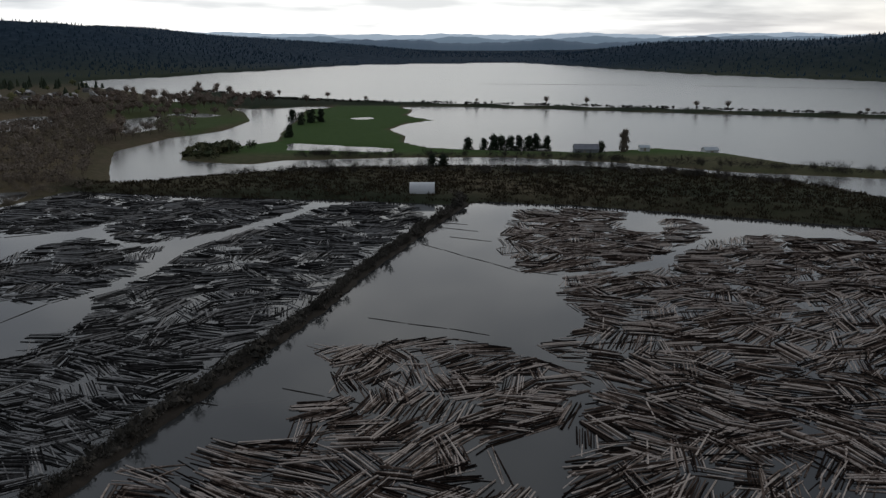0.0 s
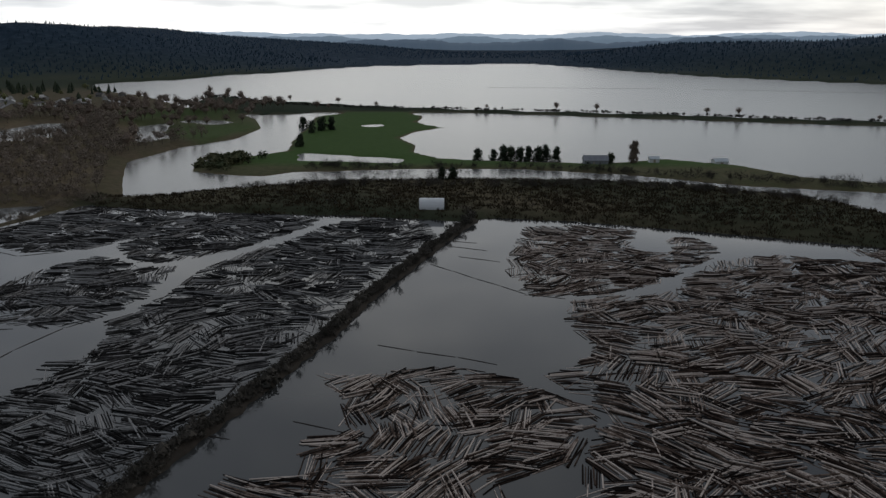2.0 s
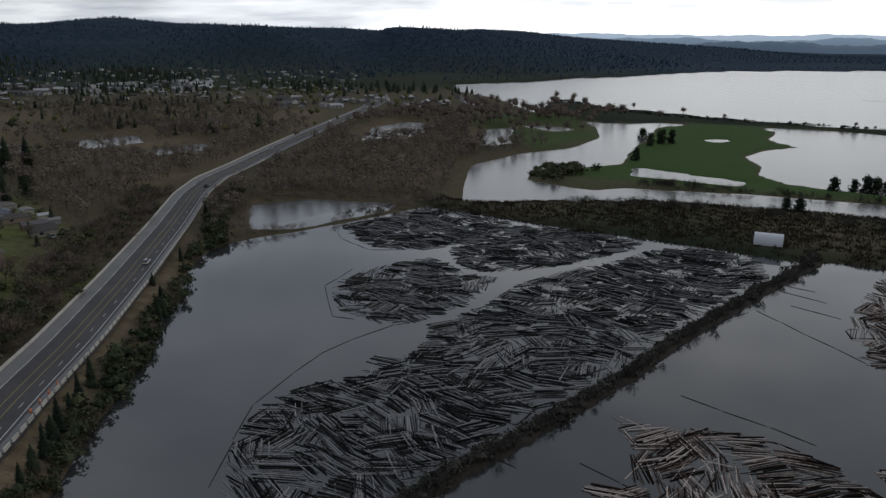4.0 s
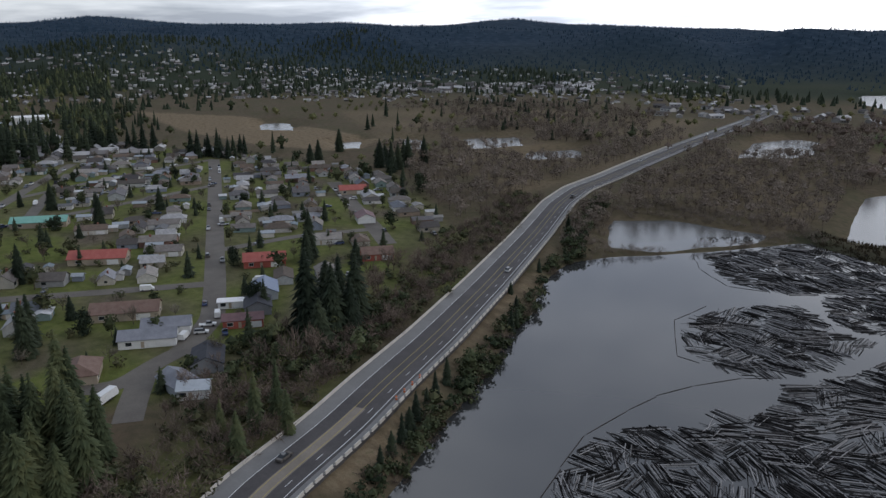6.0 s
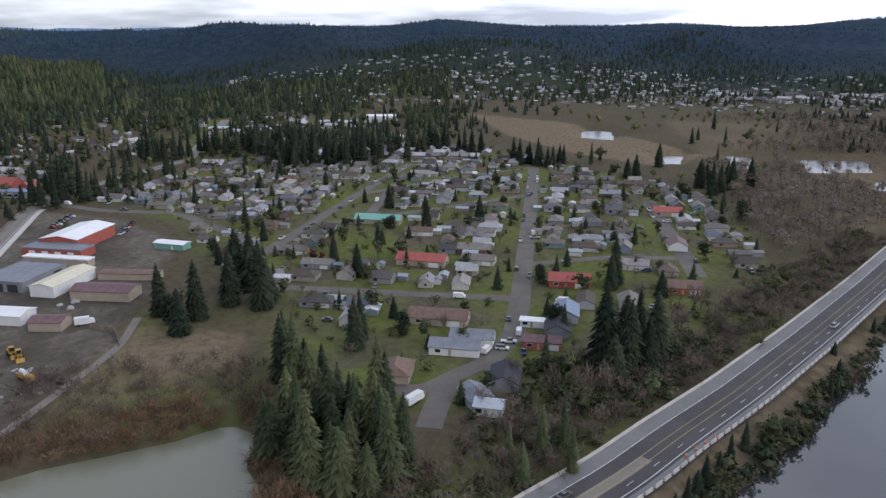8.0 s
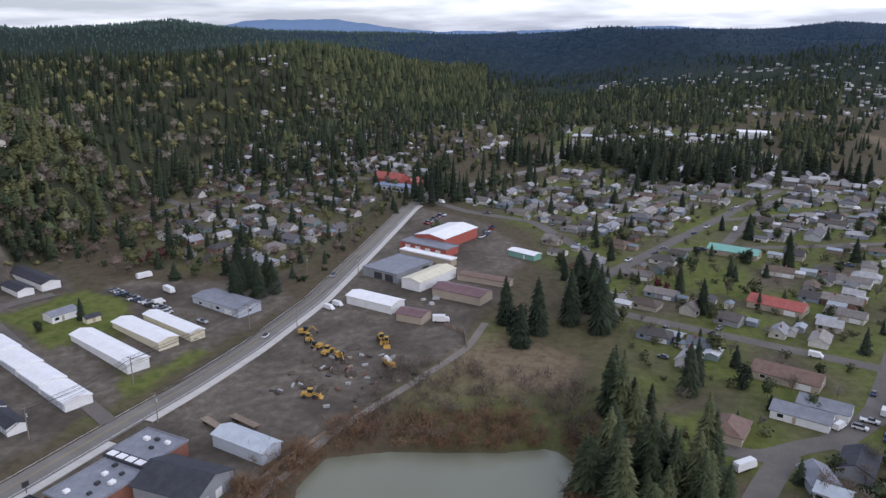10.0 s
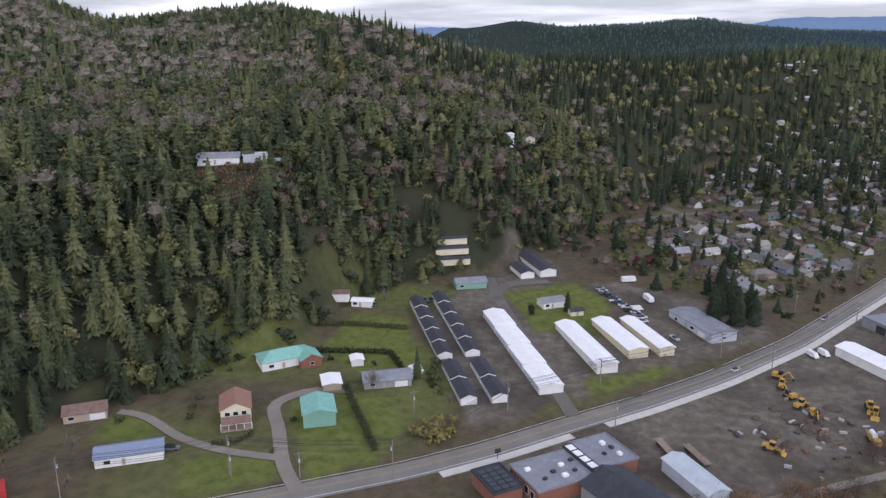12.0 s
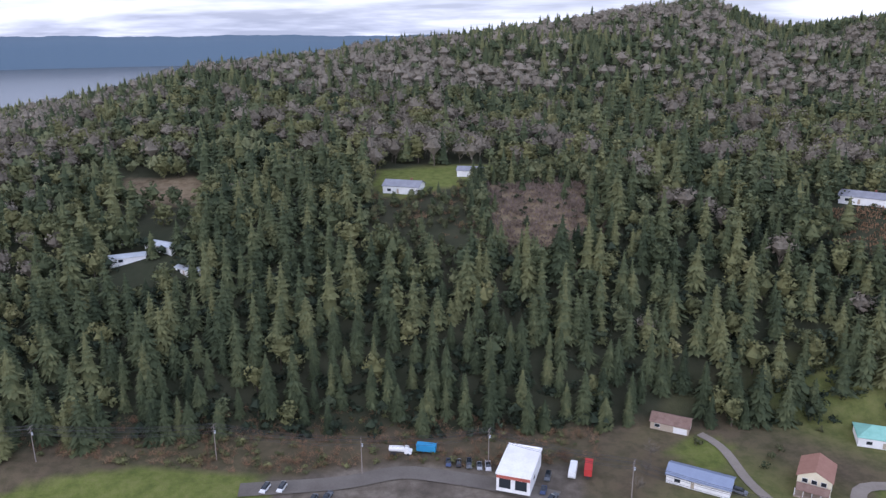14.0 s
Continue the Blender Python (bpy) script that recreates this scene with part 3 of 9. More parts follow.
LAWNS = [[(-174, -262), (-188, -243), (-165, -202), (-140, -211), (-143, -240)], [(-127, -208), (-140, -189), (-132, -169), (-110, -160), (-103, -174)], [(-243, -239), (-282, -228), (-274, -199), (-248, -184), (-222, -197)],
         [(-198, -146), (-236, -139), (-240, -144), (-203, -156)], [(-111, -211), (-130, -200), (-117, -162), (-93, -166)], [(-70, -196), (-89, -188), (-88, -172), (-72, -174), (-58, -184)],
         [(170, -180), (119, -200), (82, -200), (74, -188), (100, -168), (160, -160)], [(-387, 46), (-393, 69), (-361, 71), (-343, 64), (-354, 44)], [(74, -372), (21, -378), (-12, -372), (-10, -352), (18, -343), (50, -326), (66, -330)],
         [(-50, -225), (-62, -240), (-74, -232), (-66, -214)], [(-262, 150), (-282, 172), (-268, 190), (-250, 165)], [(-200, 28), (-225, 25), (-232, 45), (-205, 40)], [(-262, 108), (-240, 90), (-228, 100), (-250, 122)]]
MARSH_GRASS = [[(-330, 300), (-380, 330), (-520, 330), (-640, 400), (-850, 480), (-800, 640), (-640, 720), (-520, 760), (-440, 640), (-390, 500), (-350, 400)], [(-185, 366), (-215, 460), (-255, 560), (-240, 640), (-330, 740), (-420, 740), (-350, 520), (-310, 400), (-250, 300)]]
STRAW = [[(-973, 270), (-850, 357), (-687, 375), (-589, 382), (-549, 313), (-626, 275), (-752, 255)], [(-269, -51), (-291, -42), (-262, -5), (-240, -5), (-225, -25), (-212, -47), (-224, -62)],
         [(24, -330), (16, -345), (-8, -352), (-34, -346), (-36, -310), (-28, -292), (-8, -286), (10, -290), (16, -305)], [(-130, 70), (-165, 130), (-215, 215), (-226, 235), (-205, 205), (-160, 130), (-122, 80)], [(208, -372), (164, -374), (148, -337), (190, -342)]]
TOWN = [[(-190, 60), (-225, 118), (-262, 170), (-290, 225), (-360, 265), (-440, 290), (-600, 240), (-720, 160), (-700, 40), (-650, -40), (-530, -110), (-440, -40), (-380, -30), (-325, -5), (-290, 10), (-240, 15), (-200, 25)],
        [(-340, -150), (-620, -150), (-780, -280), (-640, -340), (-490, -325), (-410, -275), (-340, -238), (-318, -200)], [(-620, 30), (-720, 150), (-1000, 130), (-1000, -80), (-680, -60)]]

xs, ys = axis(-4900, 4900, -480, 190, 4.0, 1.045), axis(-4900, 4900, -330, 430, 4.0, 1.045)
gx, gy = np.meshgrid(xs, ys)
px, py = gx.ravel(), gy.ravel()
pz = land(px, py)
nx, ny = len(xs), len(ys)
idx = np.arange(nx * ny).reshape(ny, nx)
quads = np.stack([idx[:-1, :-1], idx[:-1, 1:], idx[1:, 1:], idx[1:, :-1]], -1).reshape(-1, 4)


def cover(polys, x, y, soft=2.0):
    v = np.zeros(x.shape)
    for p in polys:
        v = np.maximum(v, np.clip(0.5 + (signed(p, x, y) + 1.5 * wave(x, y, 5, 3)) / soft, 0, 1))
    return v


def ground_mat():
    """Wild ground, lawns, gravel and straw by the plan's zones; woods floor beyond, haze painted blue on far ridges."""
    m = bpy.data.materials.new("ground")
    m.use_nodes = True
    nt = m.node_tree
    b = nt.nodes["Principled BSDF"]
    b.inputs["Roughness"].default_value, b.inputs["Specular IOR Level"].default_value = 1.0, 0.05
    g = nt.nodes.new("ShaderNodeNewGeometry")

    def noise_of(scale, detail=5.0):
        n = node(nt, "ShaderNodeTexNoise", Scale=scale, Detail=detail, Roughness=0.62)
        link(nt, g, n)
        return n
    n1, n2, n3, n4 = noise_of(0.03), noise_of(0.25), noise_of(1.4), noise_of(0.006)
    wild = ramp(nt, n2, [(0.3, (0.054, 0.049, 0.026)), (0.45, (0.088, 0.069, 0.044)), (0.6, (0.13, 0.098, 0.064)), (0.75, (0.095, 0.088, 0.04))])
    wild2 = ramp(nt, n1, [(0.35, (0.095, 0.073, 0.05)), (0.65, (0.066, 0.068, 0.033))])
    grass = ramp(nt, n2, [(0.25, (0.068, 0.086, 0.023)), (0.5, (0.112, 0.133, 0.033)), (0.75, (0.158, 0.160, 0.054))])
    stone = ramp(nt, n2, [(0.25, (0.085, 0.072, 0.056)), (0.5, (0.14, 0.119, 0.094)), (0.75, (0.21, 0.182, 0.146))])
    heaps = ramp(nt, n1, [(0.42, (0.0,)), (0.62, (0.75,))])
    straw = ramp(nt, n2, [(0.25, (0.095, 0.068, 0.043)), (0.45, (0.16, 0.119, 0.073)), (0.6, (0.2, 0.155, 0.098)), (0.75, (0.11, 0.10, 0.052))])
    wood = ramp(nt, n4, [(0.3, (0.019, 0.027, 0.016)), (0.55, (0.028, 0.036, 0.021)), (0.75, (0.038, 0.04, 0.026))])
    # far slopes: forest colour with haze blue painted in
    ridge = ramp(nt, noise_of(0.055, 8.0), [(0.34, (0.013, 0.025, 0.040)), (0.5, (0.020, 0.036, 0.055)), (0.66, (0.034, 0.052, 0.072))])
    col = blend(nt, 0.5, wild.outputs[0], wild2.outputs[0])
    att = nt.nodes.new("ShaderNodeAttribute")
    att.attribute_name = "zones"
    sp = nt.nodes.new("ShaderNodeSeparateColor")
    nt.links.new(att.outputs["Color"], sp.inputs[0])
    att2 = nt.nodes.new("ShaderNodeAttribute")
    att2.attribute_name = "zones_more"
    sp2 = nt.nodes.new("ShaderNodeSeparateColor")
    nt.links.new(att2.outputs["Color"], sp2.inputs[0])
    patchy = ramp(nt, n3, [(0.3, (0.75,)), (0.6, (1.0,))])
    col = blend(nt, sp2.outputs[0], col, wood.outputs[0])
    gravel = blend(nt, heaps.outputs[0], stone.outputs[0], (0.062, 0.051, 0.042))
    for s, c in ((sp.outputs[2], straw.outputs[0]), (sp.outputs[1], gravel), (sp.outputs[0], grass.outputs[0])):
        col = blend(nt, maths(nt, "MULTIPLY", s, patchy.outputs[0]), col, c)
    far_field = ramp(nt, n2, [(0.3, (0.045, 0.08, 0.022)), (0.7, (0.06, 0.10, 0.03))])
    col = blend(nt, sp2.outputs[1], col, far_field.outputs[0])
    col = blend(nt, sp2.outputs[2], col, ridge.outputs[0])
    nt.links.new(col, b.inputs["Base Color"])
    bp = node(nt, "ShaderNodeBump", Strength=0.6, Distance=0.4)
    nt.links.new(n3.outputs[0], bp.inputs["Height"])
    nt.links.new(bp.outputs[0], b.inputs["Normal"])
    MATS["ground"] = m


ground_mat()
gm = mesh_np("ground", np.stack([px, py, pz], -1), quads, ["ground"], smooth=True)
lawn = np.maximum(cover(LAWNS, px, py), (0.9 * cover(TOWN[:1] + TOWN[2:], px, py, 12) + 0.4 * cover(TOWN[1:2], px, py, 12)) * np.clip(0.72 + 0.8 * wave(px, py, 9, 4), 0, 1))
MEADOW = [[(-45, -178), (-200, -143), (-245, -140), (-250, -230), (-195, -295), (-120, -268), (-60, -255), (-35, -228)], [(-200, -75), (-250, -55), (-300, -40), (-300, 5), (-240, 15), (-195, 5)], [(-128, 40), (-240, 225), (-300, 310), (-290, 230), (-215, 110), (-190, 60), (-150, 30)]]
lawn = np.maximum(lawn, 0.72 * cover(MEADOW, px, py, 8) * np.clip(0.45 + 0.9 * wave(px, py, 13, 6), 0, 1))
yard = np.maximum(cover(YARDS, px, py) * (1 - cover(LAWNS, px, py)), 0.4 * cover(TOWN, px, py, 12) * np.clip(0.5 - 0.9 * wave(px, py, 9, 4), 0, 1))
lawn = np.maximum(lawn * (1 - cover(YARDS, px, py)), cover(LAWNS, px, py))
straw = np.maximum(cover(STRAW, px, py, 6), 0.16 * np.clip(signed(BANK, px, py) / 8 - 0.6, 0, 1) * np.clip(0.6 + 0.8 * wave(px, py, 30, 3), 0, 1))
straw = np.maximum(straw, 0.6 * cover(MARSH_GRASS, px, py, 12) * np.clip(0.65 + 0.6 * wave(px, py, 22, 5), 0, 1))
gr, gyaw = np.hypot(px, py), np.degrees(np.arctan2(-px, py)) % 360
dark_bank = 0.95 * np.clip(signed(BANK, px, py) / 4 + 1, 0, 1)
woody = np.maximum(smooth((gr - 1150) / 200), ((gyaw > 98) & (gyaw < 252) & (gr > np.interp(gyaw, NEAR_AT, NEAR_FOOT))) * 0.8) * (1 - np.maximum(lawn, straw))
woody = np.maximum(woody, dark_bank * np.clip(0.7 + 0.5 * wave(px, py, 25, 9), 0, 1))
RIVER_FIELD = [(-185, 560), (-165, 680), (-190, 750), (-240, 835), (-330, 850), (-350, 760), (-300, 690), (-250, 640)]
green = np.where(signed(ISLE, px, py) > 3, np.clip((py - 470) / 30 + 0.4, 0.25, 1) * (px < 260), 0)
green = np.maximum(green, 0.75 * np.clip(signed(RIVER_FIELD, px, py) / 12 + 0.3, 0, 1) * np.clip(0.7 + 0.7 * wave(px, py, 30, 8), 0, 1))
woody = np.maximum(woody, np.clip(signed(LEVEE, px, py) / 3 + 1.5, 0, 1))
# share of painted haze blue, rising with distance, less beyond the valley
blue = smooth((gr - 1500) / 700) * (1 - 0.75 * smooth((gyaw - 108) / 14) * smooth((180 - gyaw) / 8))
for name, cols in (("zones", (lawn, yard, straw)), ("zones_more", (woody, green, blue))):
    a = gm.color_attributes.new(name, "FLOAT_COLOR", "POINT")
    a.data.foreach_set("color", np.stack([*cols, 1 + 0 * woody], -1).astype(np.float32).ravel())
tagged(new("ground", gm), "rough brown and green ground with lawns, gravel yards and wooded hills", "ground", kind="structure")


LAGOON_WATER = [(-60, -20), (-130, 70), (-200, 170), (-240, 245), (-215, 330), (-190, 368), (-100, 356), (0, 350), (100, 330), (200, 290), (345, 180), (320, 40), (180, -80), (60, -108)]


def sheet(name, poly, z, material, label, category):
    bm = bmesh.new()
    bm.faces.new([bm.verts.new((x, y, z)) for x, y in poly])
    return tagged(part(name, bm, material), label, category, kind="structure")


sheet("log_pond_water", LAGOON_WATER, 0.03, "calm_water", "still dark water of the log ponds", "water")
sheet("water", [(-4950, -4950), (4950, -4950), (4950, 4950), (-4950, 4950)], 0.0, "water", "bright wind-ruffled water of the river and flooded lake", "water")
sheet("pond_water", [(-120, -90), (-215, -90), (-215, 20), (-120, 20)], 1.7, "murky", "murky green pond water beside the yard", "water")


def ribbon(name, line, half, material, z=0.06, step=4.0, offset=0.0, thick=0.0, follow=True, level=0.0):
    """A strip along a line on the ground: half width, offset to the line's right."""
    p = np.array(line, float)
    d = np.r_[0, np.cumsum(np.hypot(*np.diff(p, axis=0).T))]
    k = np.linspace(0, d[-1], max(2, int(d[-1] / step)))
    pts = np.stack([np.interp(k, d, p[:, 0]), np.interp(k, d, p[:, 1])], -1)
    for _ in range(3):
        pts[1:-1] = (pts[:-2] + 2 * pts[1:-1] + pts[2:]) / 4
    t = np.gradient(pts, axis=0)
    t /= np.hypot(*t.T)[:, None] + 1e-9
    right = np.stack([t[:, 1], -t[:, 0]], -1)
    a, b = pts + right * (offset - half), pts + right * (offset + half)
    c = pts + right * offset
    base = (land(c[:, 0], c[:, 1]) if follow else np.full(len(k), level)) + z
    v = np.concatenate([np.c_[a, base], np.c_[b, base]])
    n = len(k)
    i = np.arange(n - 1)
    q = [np.stack([i, i + n, i + n + 1, i + 1], -1)]
    if thick:
        v = np.concatenate([v, np.c_[a, base - thick], np.c_[b, base - thick]])
        q += [np.stack([i, i + 1, i + 1 + 2 * n, i + 2 * n], -1), np.stack([i + n, i + 3 * n, i + 1 + 3 * n, i + 1 + n], -1)]
    return new(name, mesh_np(name, v, np.concatenate(q), [material])), pts, right, base

# ---- highway and roads ----
HIGHWAY = [(8, -158), (-30, -100), (-84, -16), (-104, 16), (-123, 47), (-133, 58), (-148.5, 87), (-162.5, 109), (-181.5, 141), (-213, 189.5), (-258, 256), (-300, 315), (-322, 354), (-338, 400), (-360, 456), (-404, 575), (-447, 700), (-484, 808), (-520, 900), (-570, 980)]


def road(name, line, half, material, label, z=0.06, **more):
    ob, *rest = ribbon(name, line, half, material, z, **more)
    tagged(ob, label, "road", kind="structure")
    return (ob, *rest)


hw, hpts, hright, hz = road("highway", HIGHWAY, 9.7, "asphalt_dark", "dark asphalt highway with lane lines and pale worn strips", 0.5, follow=False, level=4.0, thick=1.2)
for nm, half, off, m, z in (("shoulder_strip", 2.2, -7.1, "asphalt_pale", 0.506), ("shoulder_strip", 1.0, 8.4, "asphalt_pale", 0.506)):
    ob = ribbon(nm, HIGHWAY, half, m, z, offset=off, follow=False, level=4.0)[0]
    tagged(ob, "pale worn strip of the highway", "road", kind="structure")
tagged(ribbon("median_strip", [(8, -158), (-30, -100), (-84, -16), (-104, 16), (-123, 47), (-133, 58), (-148.5, 87), (-154, 96)], 1.7, "asphalt_worn", 0.506, offset=0.9, follow=False, level=4.0)[0], "pale worn strip in the middle of the highway", "road", kind="structure")
for off, half, m in ((-4.7, 0.1, "paint_white"), (-0.35, 0.09, "paint_yellow"), (2.1, 0.09, "paint_yellow"), (6.4, 0.1, "paint_white")):
    tagged(ribbon("lane_line", HIGHWAY, half, m, 0.514, offset=off, follow=False, level=4.0)[0], "painted line along the highway", "road marking", kind="structure")
# lane dashes and edge barriers as pieces
dash_me = mesh_np("lane_dash", [(-1.4, -0.07, 0), (1.4, -0.07, 0), (1.4, 0.07, 0), (-1.4, 0.07, 0), (-1.4, -0.07, 0.006), (1.4, -0.07, 0.006), (1.4, 0.07, 0.006), (-1.4, 0.07, 0.006)],
                  [(4, 5, 6, 7), (0, 1, 5, 4), (1, 2, 6, 5), (2, 3, 7, 6), (3, 0, 4, 7)], ["paint_white"])
bar = bmesh.new()
box_bm(bar, -1.9, 1.9, -0.3, 0.3, 0, 0.12), box_bm(bar, -1.9, 1.9, -0.12, 0.12, 0.12, 0.85)
bar_me = bpy.data.meshes.new("barrier_block")
bar.to_mesh(bar_me), bar.free()
bar_me.materials.append(MATS["pavement"])
left_wall = tagged(new("barrier_left"), "long pale concrete barrier along the highway edge", "barrier", kind="structure")
right_wall = tagged(new("barrier_right"), "row of pale barrier blocks along the highway edge", "barrier", kind="structure")
for i in range(len(hpts)):
    a = math.atan2(*(hright[i][::-1])) + math.pi / 2
    x, y = hpts[i]
    if y < -40 or y > 560:
        continue
    for off, wall, scale in ((-9.5, left_wall, 1.07), (9.5, right_wall, 0.8)):
        if off > 0 and y > 420:
            continue
        ob = new("barrier_block", bar_me)
        ob.parent = wall
        ob.matrix_world = Matrix.Translation((x + hright[i][0] * off, y + hright[i][1] * off, 4.5)) @ Matrix.Rotation(a, 4, "Z") @ Matrix.Diagonal((scale, 1, 1, 1))
    if i % 3 == 0 and y < 520:
        for off in (4.3,):
            ob = new("lane_dash", dash_me)
            ob.parent = hw
            ob.matrix_world = Matrix.Translation((x + hright[i][0] * off, y + hright[i][1] * off, 4.515)) @ Matrix.Rotation(a, 4, "Z")

fr, fpts, fright, fz = road("foothill_road", FOOT_ROAD, 5.4, "asphalt", "grey two-lane road with a pale sidewalk", 0.12)
for off, half, m in ((-0.3, 0.08, "paint_yellow"), (0.3, 0.08, "paint_yellow"), (-4.2, 0.09, "paint_white"), (4.2, 0.09, "paint_white")):
    tagged(ribbon("lane_line", FOOT_ROAD, half, m, 0.128, offset=off)[0], "painted line along the road", "road marking", kind="structure")
for a, b in ((-500, -186), (-172, -126)):
    line = [p for p in FOOT_ROAD if a < p[0] < b]
    line = [(b, float(np.interp(-b, [-p[0] for p in FOOT_ROAD], [p[1] for p in FOOT_ROAD])))] + line + [(a, float(np.interp(-a, [-p[0] for p in FOOT_ROAD], [p[1] for p in FOOT_ROAD])))]
    tagged(ribbon("sidewalk", line, 1.5, "pavement", 0.27, offset=7.0, thick=0.3)[0], "pale raised concrete sidewalk beside the road", "sidewalk", kind="structure")
STREETS = [([(-216, 70), (-240, 90), (-275, 104), (-362, 137), (-520, 197), (-570, 215)], 4.2), ([(-222, 78), (-216, 66), (-211, 58), (-203, 50), (-209, 40)], 3.6), ([(-209, 58), (-192, 50), (-182, 46)], 3.8),
           ([(-285, 190), (-314, 201), (-369, 220), (-434, 244)], 4.4), ([(-318, 0), (-304, 36), (-290, 70), (-277, 103)], 3.4), ([(-366, 2), (-420, 28), (-463, 49), (-543, 88), (-611, 123)], 3.6),
           ([(-419, 59), (-476, 78), (-569, 112)], 3.2), ([(-321, 121), (-323, 162), (-312, 202)], 3.0), ([(-523, -134), (-488, -92), (-469, -45), (-400, -6), (-366, 2)], 3.6), ([(-470, 178), (-445, 110), (-420, 30)], 3.0),
           ([(-523, -132), (-575, -165), (-575, -220), (-497, -250), (-442, -275), (-400, -283), (-373, -300)], 3.2), ([(-427, -230), (-442, -275), (-467, -311), (-487, -340)], 3.0), ([(-570, 215), (-545, 150), (-500, 70)], 3.0),
           ([(-181, -142), (-198, -171), (-218, -205), (-239, -240), (-252, -258)], 2.6), ([(-234, -236), (-250, -247), (-272, -236)], 3.0),
           ([(-88, -162), (-91, -177), (-102, -199), (-105, -212), (-123, -212), (-132, -202)], 2.2), ([(-92, -181), (-81, -194), (-73, -210), (-70, -232), (-64, -238)], 1.7),
           ([(84, -192), (50, -200), (36, -208), (8, -204), (-14, -198)], 3.6), ([(-150, -80), (-186, -74), (-206, -67), (-232, -57), (-262, -46), (-290, -44)], 1.6)]
for i, (line, half) in enumerate(STREETS):
    road("street", line, half, "asphalt_worn" if half < 2.5 else "asphalt_street", "worn grey asphalt street", 0.07 + 0.008 * i)

# ---- the bank between the two log ponds ----
DYKE = [(-82, 32), (-76, 62), (-70, 92), (-61, 115), (-56, 132), (-49, 151.5), (-42, 173), (-33.5, 199), (-27, 227), (-13.5, 268), (-2, 303), (9, 333)]


def dyke():
    _, pts, right, _ = hold = ribbon("dyke", DYKE, 2.0, "soil", 0, step=2.0, follow=False)
    bpy.data.objects.remove(hold[0])
    rows = []
    for off, z in ((-3.9, -1.2), (-2.5, 0.35), (-1.1, 1.0), (1.1, 1.05), (2.4, 0.4), (3.7, -1.2)):
        j = 0.7 * wave(pts[:, 0] * 3, pts[:, 1] * 3 + off * 9, 4.0, off)
        rows.append(np.c_[pts + right * (off + j)[:, None], np.full(len(pts), z) + 0.25 * j])
    v, n = np.concatenate(rows), len(pts)
    i = np.arange(n - 1)
    q = np.concatenate([np.stack([k * n + i, (k + 1) * n + i, (k + 1) * n + i + 1, k * n + i + 1], -1) for k in range(5)])
    tagged(new("dyke", mesh_np("dyke", v, q, ["bank_soil"], smooth=True)), "narrow dark earth bank between two log ponds", "earth bank", kind="structure")
    return pts, right


dyke_pts, dyke_right = dyke()

# ---- floating logs ----
RAFTS = [[(-196, 303), (-197, 324), (-182, 349), (-164, 361), (-131, 354), (-123, 341), (-127, 316), (-131, 296), (-142, 282), (-159, 275), (-177, 286)],
         [(-147, 222), (-150, 236), (-148, 249), (-141, 262), (-131, 276), (-121, 268), (-111, 259), (-99, 261), (-97, 241), (-96, 225), (-100, 213), (-108, 202), (-119, 200), (-132, 205)],
         [(-132, 290), (-131, 307), (-128, 331), (-118, 342), (-84, 343), (-60, 337), (-59, 326), (-69, 307), (-73, 296), (-88, 279), (-101, 267), (-112, 264), (-122, 273)],
         [(-92, 100), (-101, 114), (-108, 127), (-112, 143), (-107, 155), (-99, 164), (-103, 177), (-94, 182), (-94, 195), (-101, 207), (-91, 226), (-88, 256), (-77, 282), (-64, 300), (-54, 324), (-40, 338), (-12, 328), (-7, 305), (-18.5, 270), (-32, 229), (-38.5, 201), (-47, 175), (-54, 153), (-61, 134), (-66, 117), (-74, 92), (-86, 84)],
         [(18, 259), (23, 283), (31, 320), (53, 325), (77, 315), (70, 293), (72, 282), (85, 282), (86, 302), (97, 307), (103, 293), (100, 279), (82, 259), (69, 245), (48, 232), (21, 230), (23, 242)],
         [(38, 226), (72, 235), (79, 249), (98, 271), (120, 279), (160, 267), (205, 250), (120, 84), (40, 84), (12, 92), (20, 108), (22, 122), (31, 145), (38, 150), (33, 156), (28, 162), (23, 171), (30, 176), (38, 187), (33, 210)],
         [(-33, 173), (-22, 170), (-12, 174), (1, 176), (16, 169), (27, 157), (34, 153), (23, 131), (16, 129), (7, 122), (6, 113), (19, 110), (14, 88), (-45, 88), (-55, 106), (-56, 117), (-47, 117), (-42, 128), (-36, 128), (-31, 124), (-24, 128), (-31, 135), (-30, 140), (-22, 147), (-25, 159)],
         [(148, 284), (178, 294), (205, 280), (180, 262), (161, 266)]]
rng = np.random.default_rng(7)


def log_mesh(n=5, rings=((-0.5, 1.0, 0.0), (0.05, 0.92, 0.3), (0.5, 0.78, 0.0))):
    """A log one metre long along x, radius one, tapered and slightly crooked."""
    v, f = [], []
    last = len(rings) - 1
    for x, r, dz in rings:
        v += [(x, r * math.cos(2 * math.pi * i / n), r * math.sin(2 * math.pi * i / n) + dz) for i in range(n)]
    for k in range(last):
        f += [(k * n + i, (k + 1) * n + i, (k + 1) * n + (i + 1) % n) for i in range(n)]
        f += [(k * n + i, (k + 1) * n + (i + 1) % n, k * n + (i + 1) % n) for i in range(n)]
    for k in (0, last):
        f += [(k * n, k * n + i, k * n + i + 1) if k == 0 else (k * n, k * n + i + 1, k * n + i) for i in range(1, n - 1)]
    return np.array(v), np.array(f)


